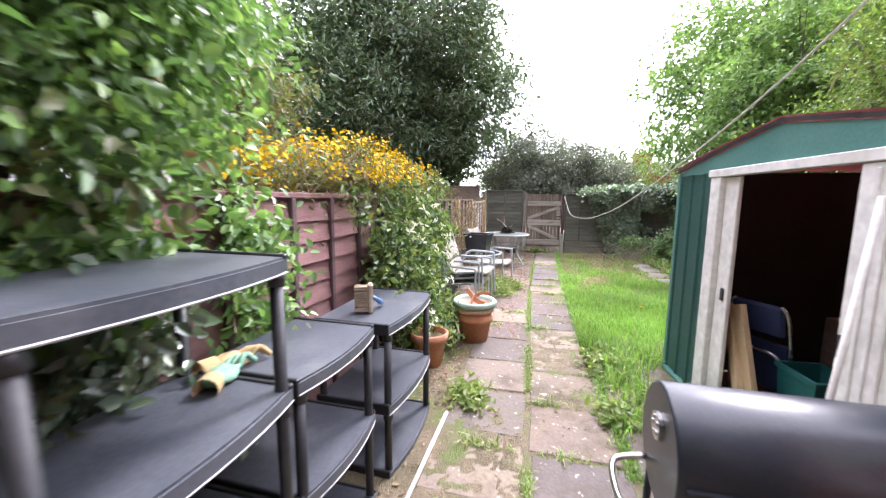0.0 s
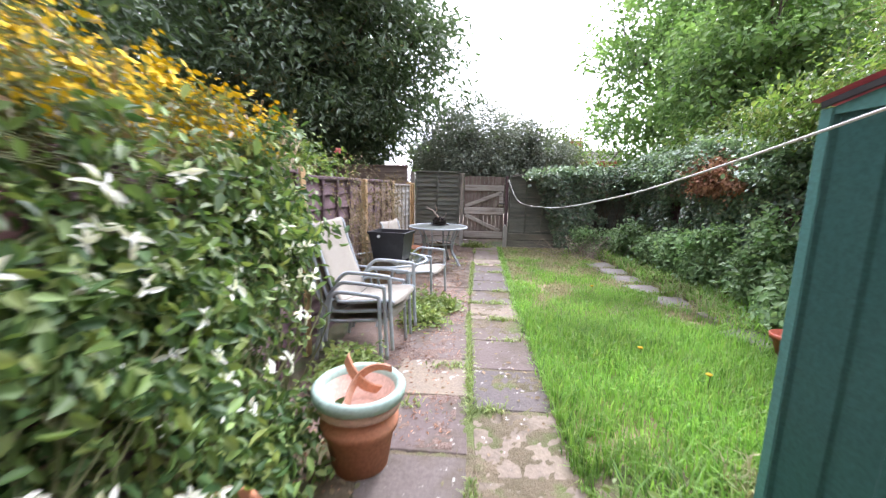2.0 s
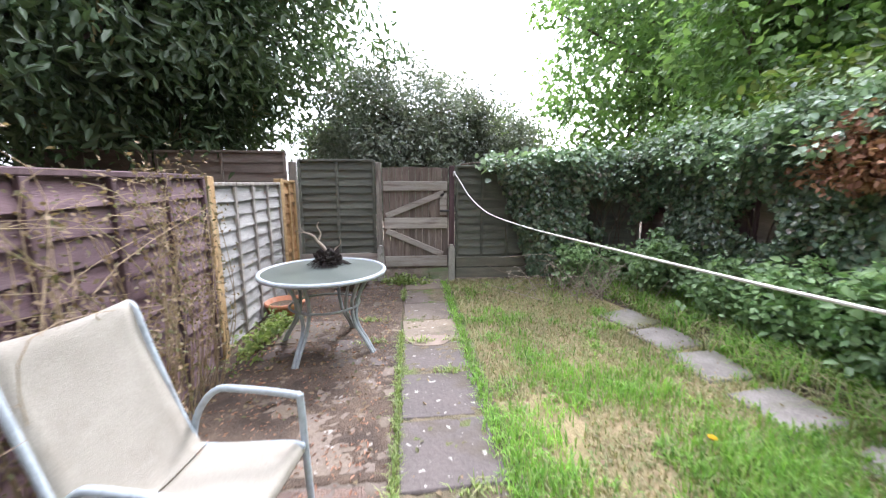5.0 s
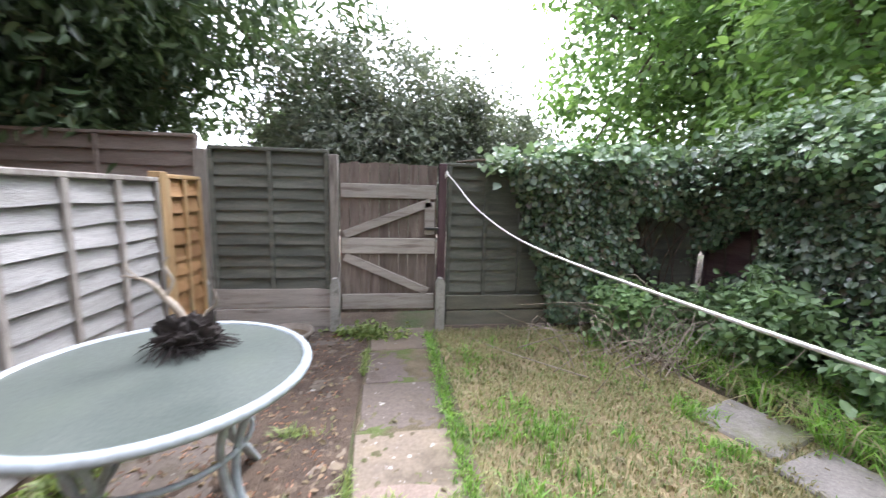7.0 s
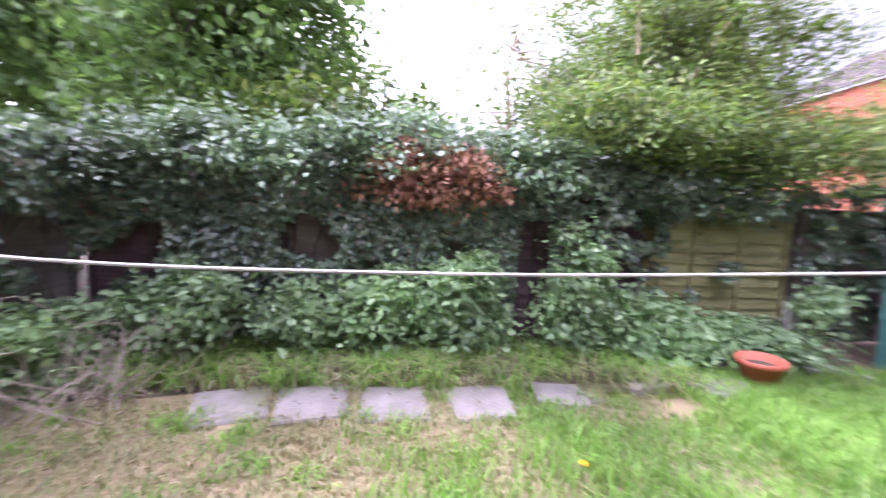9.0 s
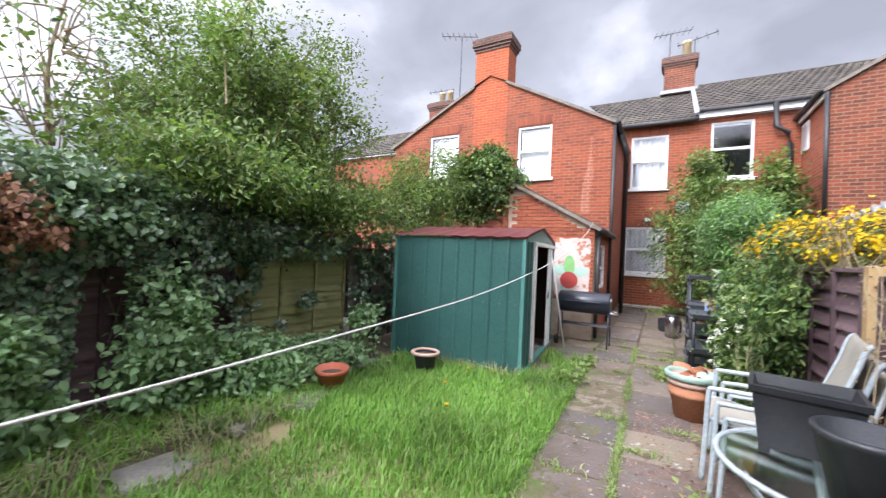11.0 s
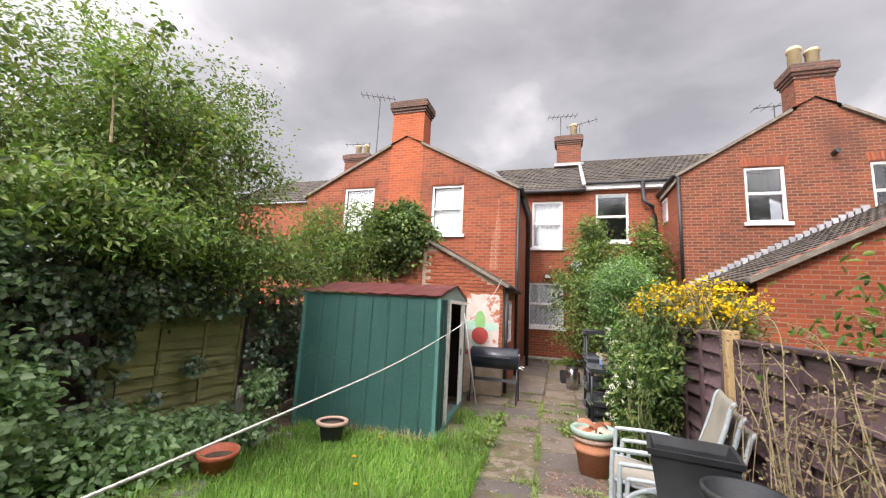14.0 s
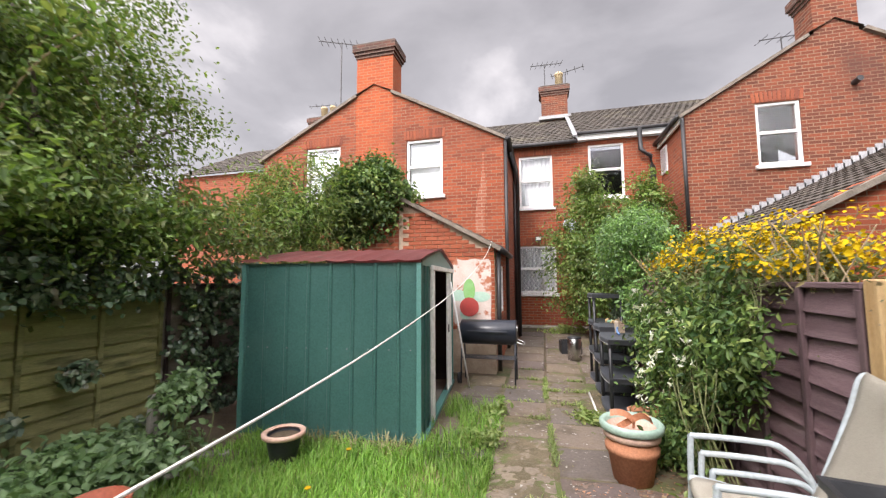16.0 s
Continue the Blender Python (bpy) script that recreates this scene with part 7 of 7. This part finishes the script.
bm = bmesh.new()
climber_stems(bm, lambda g: [(1.1 + 0.15 * g.random(), 3.0 + 1.6 * g.random(), 0.02), (1.2 + 0.2 * g.random(), 2.9 + 1.7 * g.random(), 0.7), (1.1 + 0.1 * g.random(), 2.8 + 2.0 * g.random(), 1.3), (1.05 + 0.1 * g.random(), 2.7 + 2.4 * g.random(), 1.6)], 60, rng)
part("stem", bm, M["green_stem"], t)["kind"] = "stuff"
C, out, P = crown_points((1.19, 3.6, 0.98), (0.20, 1.02, 0.76), 230, 34, 0.08, rng, 0.6, 0.55, 7.0, 0.02)
C = C[C[:, 0] > 1.03]
leaf_part("foliage", C, 0.062, LM["climber"], t, rng, (0.55, -0.1, 0.35), (0.15, 0, -0.35), 0.45)
C, out, P = crown_points((1.13, 4.4, 1.15), (0.11, 0.42, 0.48), 105, 36, 0.075, rng, 0.6, 0.4, 8.0, 0.4)
leaf_part("trailing_foliage", C[C[:, 0] > 1.03], 0.06, LM["climber"], t, rng, (0.6, 0.1, 0.3), (0.1, 0, -0.45), 0.42)
C, out, P = crown_points((1.34, 3.75, 0.25), (0.22, 0.5, 0.24), 60, 36, 0.08, rng, 0.6, 0.4, 9.0, 0.02)
leaf_part("low_foliage", C, 0.06, LM["climber"], t, rng, (0.4, -0.1, 0.5), (0.1, 0, -0.2), 0.45)
C, out, P = crown_points((1.40, 3.6, 0.9), (0.18, 0.9, 0.7), 48, 1, 0.02, rng, 0.3, 0.2, 9.0, 0.1)
W = np.repeat(C, 7, axis=0) + rng.normal(size=(len(C) * 7, 3)) * 0.008
leaf_part("white_blossom", W, 0.046, LM["white"], t, rng, (0.7, -0.1, 0.4), (0, 0, 0.1), 0.35, label="white star-shaped flowers")

# dry roses trained on the purple panels
rng = np.random.default_rng(61)
t = thing("rose_bush", "straggly rose with dry brown leaves against the fence", "rose bush")
bm = bmesh.new()
C = []
for i in range(105):
    y = 6.0 + 2.8 * float(rng.random())
    x = 0.98 + 0.16 * float(rng.random()) - (y - 5.5) * 0.045
    top = 0.6 + 0.95 * float(rng.random())
    a = [(x, y, 0.0), (x + 0.05 + 0.06 * float(rng.random()), y + 0.1 * float(rng.normal()), top * 0.5), (x + 0.05 * float(rng.normal()) + 0.04, y + 0.22 * float(rng.normal()), top), (x + 0.10 * float(rng.normal()) + 0.06, y + 0.35 * float(rng.normal()), top + 0.12 * float(rng.normal()))]
    pts = smooth_path(a, 5)
    tube(bm, pts, [0.0034 - 0.0023 * k / (len(pts) - 1) for k in range(len(pts))], 5)
    for p in pts[3:]:
        C += [tuple(p + Vector(rng.normal(size=3)) * 0.06) for _ in range(2 if i % 2 else 5)]
part("stem", bm, M["dry_stem"], t)["kind"] = "stuff"
bm = bmesh.new()
for i in range(16):
    y = 6.3 + 2.2 * float(rng.random())
    x = 1.0 + 0.12 * float(rng.random()) - (y - 5.5) * 0.04
    top = 1.0 + 0.75 * float(rng.random())
    run = 0.3 + 0.9 * float(rng.random())
    pts = smooth_path([(x, y, 0.0), (x + 0.05, y - run * 0.3, top * 0.55), (x + 0.05 * float(rng.normal()), y - run * 0.75, top * 0.92), (x + 0.08 * float(rng.normal()), y - run, top)], 5)
    tube(bm, pts, [0.0046 - 0.0034 * k / (len(pts) - 1) for k in range(len(pts))], 5)
    for p in pts[6:]:
        C += [tuple(p + Vector(rng.normal(size=3)) * 0.045) for _ in range(3)]
part("long_shoot", bm, M["rose_cane"], t)["kind"] = "stuff"
C = np.array(C)
leaf_part("dry_leaves", C[C[:, 0] < 1.14], 0.024, LM["dry"], t, rng, (0.4, 0, 0.4), (0.1, 0, -0.4), 0.6)
t, P, rng = tree("rose bush with pink blooms behind the fence", (0.25, 6.7, 0), (0.25, 6.7, 1.62), (0.35, 1.1, 0.36), 60, 20, 0.12, 0.06, LM["elder"], 62, 0.02, 26, 0.5, 0.4, 1.3, "rose_bush", 0.5, "rose bush", bark=M["dry_stem"])
W = np.repeat(np.array([(0.3, 7.8, 1.93), (0.32, 6.2, 2.0)]), 14, axis=0) + rng.normal(size=(28, 3)) * 0.018
leaf_part("blooms", W, 0.045, LM["pink"], t, rng, (0, 0, 0.5), (0, 0, 0.4), 0.9, label="pink rose blooms")

# ivy over the back fence and the boundary fence
def ivy_sheet(n, u0, u1, z0, z1, at, rng, keep):
    u = u0 + (u1 - u0) * rng.random(n * 2)
    z = z0 + (z1 - z0) * rng.random(n * 2)
    ok = np.array([keep(a, b) for a, b in zip(u, z)])
    u, z = u[ok][:n], z[ok][:n]
    th = np.array([0.05 + 0.09 * (1 + noise.noise(Vector((a * 1.9, b * 1.9, 2.0)))) for a, b in zip(u, z)])
    o = th * rng.random(len(u)) ** 0.5
    return np.array([at(a, b, c) for a, b, c in zip(u, z, o)])


rng = np.random.default_rng(71)
t = thing("ivy", "dark glossy ivy covering the back fence", "ivy")
def keep_back(u, z):
    edge = 4.22 - 0.36 * z + 0.10 * noise.noise(Vector((z * 5, 1, 1)))
    gap = (u > 4.95 and z < 1.25 + 0.25 * noise.noise(Vector((u * 4, 2, 2))) and noise.noise(Vector((u * 3, z * 3, 9))) > -0.25)
    return u > edge and not gap
C = ivy_sheet(10500, 3.5, 6.0, 0.1, 1.78, lambda u, z, o: (u, BY - 0.05 - o * (0.6 + 0.9 * z), z), rng, keep_back)
leaf_part("foliage", C, 0.062, LM["ivy"], t, rng, (0, -0.9, 0.45), (0, -0.1, -0.8), 0.85, 1.0)
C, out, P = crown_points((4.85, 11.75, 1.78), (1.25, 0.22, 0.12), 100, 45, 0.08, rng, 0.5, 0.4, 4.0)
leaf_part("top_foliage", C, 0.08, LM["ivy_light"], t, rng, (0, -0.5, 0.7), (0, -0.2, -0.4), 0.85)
bm = bmesh.new()
tube(bm, smooth_path([(3.1, 11.80, 1.74), (3.4, 11.78, 1.77), (3.7, 11.8, 1.75), (4.2, 11.78, 1.78)], 5), 0.012, 6)
for i in range(26):
    u = 3.9 + 2 * float(rng.random())
    tube(bm, smooth_path([(u, BY - 0.06, 0.0), (u + 0.2 * float(rng.normal()), BY - 0.08, 0.8), (u + 0.3 * float(rng.normal()), BY - 0.07, 1.6)], 5), 0.007, 5)
part("stem", bm, M["bark"], t)["kind"] = "stuff"

t = thing("ivy", "thick ivy and creeper smothering the boundary fence", "ivy")
def keep_right(u, z):
    if 7.25 < u < 7.62 and z < 1.35:
        return False
    if 4.35 < u < 6.0 and 0.3 < z < 1.45:
        return noise.noise(Vector((u * 2.2, z * 2.2, 5))) > 0.42
    if u > 10.9 and 0.3 < z < 1.2:
        return noise.noise(Vector((u * 3, z * 3, 7))) > 0.1
    if 8.9 < u < 9.15 and z < 0.9:
        return False
    if u < 7.2 and noise.noise(Vector((u * 6, z * 6, 13))) > -0.05:
        return False
    return noise.noise(Vector((u * 1.5, z * 1.5, 3))) > -0.5
C = ivy_sheet(44000, 3.2, 11.7, 0.08, 1.85, lambda u, z, o: (RX(u) - 0.06 - o * (0.6 + 0.9 * z), u, z), rng, keep_right)
leaf_part("foliage", C, 0.058, LM["ivy"], t, rng, (-0.9, 0, 0.45), (-0.1, 0, -0.8), 0.85, 1.0)
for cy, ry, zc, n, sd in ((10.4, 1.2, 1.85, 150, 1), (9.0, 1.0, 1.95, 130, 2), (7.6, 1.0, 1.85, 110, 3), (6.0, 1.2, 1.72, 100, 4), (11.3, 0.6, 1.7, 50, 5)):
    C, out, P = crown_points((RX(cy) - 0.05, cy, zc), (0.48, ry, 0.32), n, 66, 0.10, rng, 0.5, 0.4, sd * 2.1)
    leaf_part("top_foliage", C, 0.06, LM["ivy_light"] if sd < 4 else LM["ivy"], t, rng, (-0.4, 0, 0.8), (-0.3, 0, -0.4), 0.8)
C, out, P = crown_points((5.88, 8.55, 1.70), (0.26, 0.66, 0.26), 150, 60, 0.07, rng, 0.5, 0.45, 6.0)
leaf_part("dead_patch", C, 0.055, LM["dead"], t, rng, (-0.6, 0, 0.4), (-0.2, 0, -0.6), 0.6, label="patch of dead rust-brown leaves")
C, out, P = crown_points((5.98, 8.25, 1.42), (0.10, 0.22, 0.26), 10, 30, 0.08, rng, 0.5, 0.45, 6.5)
leaf_part("dead_trail", C, 0.06, LM["dead"], t, rng, (-0.6, 0, 0.3), (-0.2, 0, -0.6), 0.6)
bm = bmesh.new()
for i in range(36):
    u = 6.1 + 5.5 * float(rng.random())
    tube(bm, smooth_path([(RX(u) - 0.07, u, 0.0), (RX(u) - 0.10, u + 0.2 * float(rng.normal()), 0.8), (RX(u) - 0.12, u + 0.3 * float(rng.normal()), 1.7)], 5), 0.008, 5)
part("stem", bm, M["bark"], t)["kind"] = "stuff"
tree("leafy bush growing over the ivy fence", (6.9, 8.9, 0), (6.75, 9.6, 2.15), (0.7, 1.5, 0.55), 130, 60, 0.16, 0.10, LM["elder"], 72, 0.05, 20, 0.5, 0.4, 1.5, "bush", 0.6, "bush")
tree("thin half-bare sapling behind the fence", (7.4, 7.5, 0), (7.4, 7.4, 3.4), (0.9, 1.1, 1.2), 46, 9, 0.2, 0.07, LM["elder"], 73, 0.04, 44, 0.5, 0.4, 1.6, "sapling", 0.5, "tree", bark=M["dry_stem"])

# nettles and brambles at the foot of the fence
rng = np.random.default_rng(81)
for k, (x, y, z, rx, ry, rz, n, lab) in enumerate(((5.66, 5.30, 0.22, 0.42, 0.5, 0.20, 70, "leafy bramble clump at the foot of the fence"), (5.66, 6.35, 0.32, 0.42, 0.52, 0.32, 90, "pale green bramble clump by the lawn"), (5.72, 7.05, 0.55, 0.32, 0.30, 0.62, 80, "nettle clump in front of the purple panel"), (5.72, 8.2, 0.48, 0.30, 0.40, 0.52, 80, "nettle clump in front of the ivy"), (5.66, 8.95, 0.40, 0.26, 0.30, 0.42, 60, "tall nettles in front of the ivy"), (5.6, 9.6, 0.34, 0.25, 0.30, 0.36, 50, "pale nettles beside the stepping stones"), (5.5, 10.5, 0.42, 0.40, 0.5, 0.5, 75, "broad-leaved weeds at the fence corner"), (5.0, 11.3, 0.28, 0.7, 0.3, 0.3, 60, "weeds along the back fence"), (5.55, 4.8, 0.70, 0.2, 0.2, 0.12, 9, "sprig of broad leaves beside the shed"))):
    t = thing("bramble", lab, "weeds", group="bramble and nettle clumps")
    C, out, P = crown_points((x, y, z), (rx, ry, rz), n, 62, 0.085, rng, 0.5, 0.4, k * 3.3, 0.03)
    leaf_part("foliage", C, 0.068, LM["bramble"], t, rng, out * 0.3 + np.array([-0.3, 0, 0.7]), (-0.2, 0, -0.25), 0.62)
    bm = bmesh.new()
    for i in range(26):
        p = P[int(rng.integers(len(P)))]
        limb_mesh(bm, (x + 0.5 * rx * float(rng.normal()), y + 0.5 * ry * float(rng.normal()), 0.0), p, 0.006, 0.002, rng, 0.2, 5)
    part("stem", bm, M["green_stem"], t)["kind"] = "stuff"
# dead twiggy brush in the corner
t = thing("dead_brush", "heap of dead grey twigs in the fence corner", "twigs", kind="stuff")
bm = bmesh.new()
for i in range(130):
    a = Vector((4.75 + 0.4 * float(rng.normal()), 10.85 + 0.25 * float(rng.normal()), 0.02))
    limb_mesh(bm, a, a + Vector((0.35 * float(rng.normal()), 0.3 * float(rng.normal()), 0.1 + 0.4 * float(rng.random()))), 0.006, 0.0015, rng, 0.5, 4)
part("twig", bm, M["bare_branch"], t)["kind"] = "stuff"


# ---- lawn, long grass and weeds ----
M["lawn"] = surf("lawn_soil", (0.20, 0.18, 0.07), (0.33, 0.25, 0.145), 2.2, 60, 0.95, 0.8, stain=(0.31, 0.23, 0.135), stain_scale=1.6, stain_lo=0.50, stain_hi=0.72, dist=0.02)


def lawn_right(y):
    return 5.05 if y < 7 else (4.72 if y < 9.6 else 4.45 + 0.4 * math.sin(y))


def build_lawn():
    bm = bmesh.new()
    n = 38
    rows = []
    for j in range(n + 1):
        y = 4.12 + (11.66 - 4.12) * j / n
        l, r = (2.92 if y < 5 else 2.87), lawn_right(y) + 0.7
        rows.append([bm.verts.new((l + (r - l) * i / 14, y, 0.004 + 0.012 * noise.noise(Vector((i * 0.5, j * 0.5, 1))))) for i in range(15)])
    for a, b in zip(rows, rows[1:]):
        for i in range(14):
            bm.faces.new((a[i], a[i + 1], b[i + 1], b[i]))
    tagged(part("lawn", bm, M["lawn"], smooth=True), "patchy lawn turf with dry bare places", "lawn", kind="structure")


build_lawn()


def blades(name, P, h, mat, rng, label, lean=0.35, width=0.0045, cat="grass"):
    n = len(P)
    a = rng.random(n) * 2 * np.pi
    d = np.stack([np.cos(a), np.sin(a), np.zeros(n)], 1)
    w = np.stack([-np.sin(a), np.cos(a), np.zeros(n)], 1) * (width * (0.6 + 0.8 * rng.random((n, 1))))
    hh = h * (0.5 + rng.random((n, 1)))
    if np.ndim(h):
        hh = np.asarray(h)[:, None] * (0.5 + rng.random((n, 1)))
    ln = lean * (0.3 + rng.random((n, 1)) * 1.4)
    up = np.array([0, 0, 1.0])
    V = np.empty((n, 5, 3))
    V[:, 0] = P - w
    V[:, 1] = P + w
    m = P + up * hh * 0.6 + d * hh * ln * 0.35
    V[:, 2] = m + w * 0.8
    V[:, 3] = m - w * 0.8
    V[:, 4] = P + up * hh * (1 - 0.35 * ln) + d * hh * ln * 1.1
    base = (np.arange(n) * 5)[:, None]
    tri = np.concatenate([base + [0, 1, 2], base + [0, 2, 3], base + [3, 2, 4]], axis=1).reshape(-1)
    ob = raw_mesh(name, V.reshape(-1, 3), tri, 3, mat, None)
    return tagged(ob, label, cat, kind="stuff")


rng = np.random.default_rng(91)
def scatter(n, x0, x1, y0, y1, keep=None, z=0.0):
    x = x0 + (x1 - x0) * rng.random(n)
    y = y0 + (y1 - y0) * rng.random(n)
    if keep is not None:
        ok = np.array([keep(a, b) for a, b in zip(x, y)])
        x, y = x[ok], y[ok]
    return np.stack([x, y, np.full(len(x), z)], 1)


def on_stone(x, y):
    return any(abs(x - a) < 0.2 and abs(y - b) < 0.2 for a, b in ((4.94, 7.51), (4.79, 8.12), (4.76, 8.74), (4.76, 9.30), (4.71, 9.83)))


lush = lambda x, y: x < lawn_right(y) + 0.25 and not on_stone(x, y) and (noise.noise(Vector((x * 1.1, y * 1.1, 8))) + 0.5 * noise.noise(Vector((x * 4, y * 4, 2))) + 0.7 * (random.random() - 0.5) > -0.45 + max(0, y - 6.4) * 0.34 + max(0, x - 4.1) * 0.12)
P = scatter(70000, 2.86, 5.3, 4.15, 10.5, lush)
hh = 0.085 + 0.045 * np.array([noise.noise(Vector((a * 1.6, b * 1.6, 0))) for a, b in P[:, :2]]) + 0.03 * (P[:, 1] < 6.5)
blades("grass", P, hh, LM["grass"], rng, "lush uneven bright green lawn grass", 0.45)
sparse = lambda x, y: x < lawn_right(y) + 0.6 and not on_stone(x, y) and noise.noise(Vector((x * 1.4, y * 1.4, 4))) > -0.5
blades("dry_grass", scatter(38000, 2.9, 5.3, 6.8, 11.7, sparse), 0.045, LM["dry_grass"], rng, "thin yellowing grass on bare ground", 0.7)
blades("long_grass", scatter(6500, 4.95, 5.75, 6.3, 11.4, lambda x, y: not on_stone(x, y) and noise.noise(Vector((x * 3, y * 3, 1))) > -0.12), 0.22, LM["grass"], rng, "long drooping grass along the flower bed", 0.9, 0.006)
blades("long_grass", scatter(2200, 4.9, 5.75, 6.3, 11.4, lambda x, y: not on_stone(x, y)), 0.2, LM["dry_grass"], rng, "dry straw-coloured grass along the flower bed", 1.0, 0.006)
blades("long_grass", scatter(1500, 3.0, 3.62, 2.6, 4.25, lambda x, y: noise.noise(Vector((x * 3, y * 3, 2))) > -0.05), 0.17, LM["grass"], rng, "tufts of long grass beside the shed", 0.6, 0.005)
blades("long_grass", scatter(900, 3.5, 5.4, 4.02, 4.3, lambda x, y: noise.noise(Vector((x * 3, y * 3, 6))) > 0.0), 0.15, LM["dry_grass"], rng, "dry grass along the shed base", 0.6, 0.005)
# tufts and weeds in the joints
jy = 1.0 + 10.6 * rng.random(5200)
jx = np.array([JX(v) + 0.012 for v in jy]) + rng.normal(size=len(jy)) * 0.016
ok = np.array([noise.noise(Vector((0.5, v * 1.3, 3))) > -0.12 for v in jy])
blades("joint_grass", np.stack([jx, jy, np.zeros(len(jy))], 1)[ok], 0.05, LM["weed"], rng, "small grass tufts growing in the paving joints", 0.7, 0.004)
ex = np.array([JX(v) + 0.60 for v in jy]) + rng.normal(size=len(jy)) * 0.03
blades("joint_grass", np.stack([ex, jy, np.zeros(len(jy))], 1)[jy > 2.2], 0.06, LM["grass"], rng, "grass creeping over the paving edge", 0.7, 0.004)
tufts = []
for i in range(34):
    k = int(rng.integers(0, 17))
    y = 5.28 - 0.59 * 8 + 0.59 * k
    x = JX(y) + (0.06 + 0.5 * float(rng.random())) * (1 if rng.random() < 0.6 else -1)
    m = int(rng.integers(30, 90))
    tufts.append(np.stack([x + 0.07 * rng.normal(size=m), y + 0.025 * rng.normal(size=m), np.zeros(m)], 1))
blades("joint_grass", np.concatenate(tufts), 0.06, LM["weed"], rng, "weeds in the cross joints of the paving", 0.8, 0.005)
def weed_patch(label, x, y, rx, ry, n, size, h, seed, name="weeds"):
    g = np.random.default_rng(seed)
    t = thing(name, label, "weeds", group="low weeds")
    C, out, P = crown_points((x, y, h * 0.4), (rx, ry, h), n, 14, 0.05, g, 0.6, 0.4, seed * 1.1, 0.005)
    leaf_part("leaves", C, size, LM["weed"], t, g, (0, 0, 0.9), (0, 0, 0.15), 0.5)
    return t
weed_patch("yellow-green leafy weeds between paving and chairs", 1.74, 6.4, 0.24, 0.45, 190, 0.05, 0.20, 1)
weed_patch("yellow-green leafy weeds beside the path", 1.98, 6.75, 0.14, 0.25, 50, 0.06, 0.08, 2)
weed_patch("leafy weeds beside the stacked chairs", 1.40, 4.9, 0.28, 0.3, 130, 0.055, 0.2, 3)
weed_patch("leafy weeds in the paving by the shelves", 1.92, 2.85, 0.14, 0.16, 40, 0.06, 0.06, 4)
weed_patch("leafy weeds in the paving before the shed", 3.02, 2.9, 0.14, 0.2, 45, 0.06, 0.07, 5)
weed_patch("leafy weeds in the paving beside the lawn", 3.05, 3.75, 0.18, 0.2, 45, 0.06, 0.08, 6)
weed_patch("leafy weeds at the foot of the gate", 2.3, 11.55, 0.42, 0.12, 60, 0.05, 0.08, 7)
weed_patch("reddish weeds along the fence under the table", 0.98, 9.7, 0.12, 0.8, 70, 0.05, 0.12, 8)
weed_patch("weeds round the house step", 1.9, -3.0, 0.6, 0.3, 60, 0.07, 0.14, 9).location.z = 0.24
# litter of dead leaves
P = np.concatenate([scatter(700, 0.85, 2.2, 8.2, 11.6), scatter(500, 1.05, 1.8, 1.7, 5.2), scatter(600, 2.9, 4.9, 6.8, 11.5), scatter(150, 2.0, 3.0, 2.0, 11.0)])
P[:, 2] = 0.022
t = thing("fallen_leaves", "scattered brown fallen leaves on the ground", "fallen leaves", kind="stuff")
leaf_part("dead_leaves", P, 0.035, LM["dry"], t, rng, (0, 0, 2.0), (0, 0, 0), 0.6)
P = np.concatenate([scatter(1500, 0.85, 2.15, 7.8, 11.6), scatter(900, 1.55, 2.2, 4.3, 8.0), scatter(420, 1.2, 1.75, 2.6, 4.4)])
P[:, 2] = 0.024
t = thing("bark_litter", "small brown bark chips and twigs littering the paving", "litter", kind="stuff")
leaf_part("chips", P, 0.028, LM["dead"], t, rng, (0, 0, 2.0), (0, 0, 0), 0.28)
tufts = []
for i in range(90):
    x, y = 2.95 + 2.1 * float(rng.random()), 7.0 + 4.3 * float(rng.random())
    if on_stone(x, y):
        continue
    m = int(rng.integers(12, 60))
    tufts.append(np.stack([x + 0.05 * rng.normal(size=m), y + 0.05 * rng.normal(size=m), np.zeros(m)], 1))
blades("grass_tufts", np.concatenate(tufts), 0.075, LM["grass"], rng, "bright green tufts in the thin dry lawn", 0.8, 0.005)
def dandelion(x, y, h):
    t = thing("dandelion", "single yellow dandelion in the lawn", "flower", x, y, 0, group="dandelions")
    bm = bmesh.new()
    tube(bm, [(0, 0, 0), (0.01, 0, h)], 0.003, 5)
    part("stalk", bm, M["green_stem"], t)
    bm = bmesh.new()
    lathe(bm, [(0.0, h), (0.012, h), (0.024, h + 0.012), (0.016, h + 0.018), (0.0, h + 0.02)], 14)
    part("flower_head", bm, LM["yellow"], t)
dandelion(3.94, 7.75, 0.12)
dandelion(4.04, 5.12, 0.15)
dandelion(4.10, 4.42, 0.12)
dandelion(3.75, 5.6, 0.13)
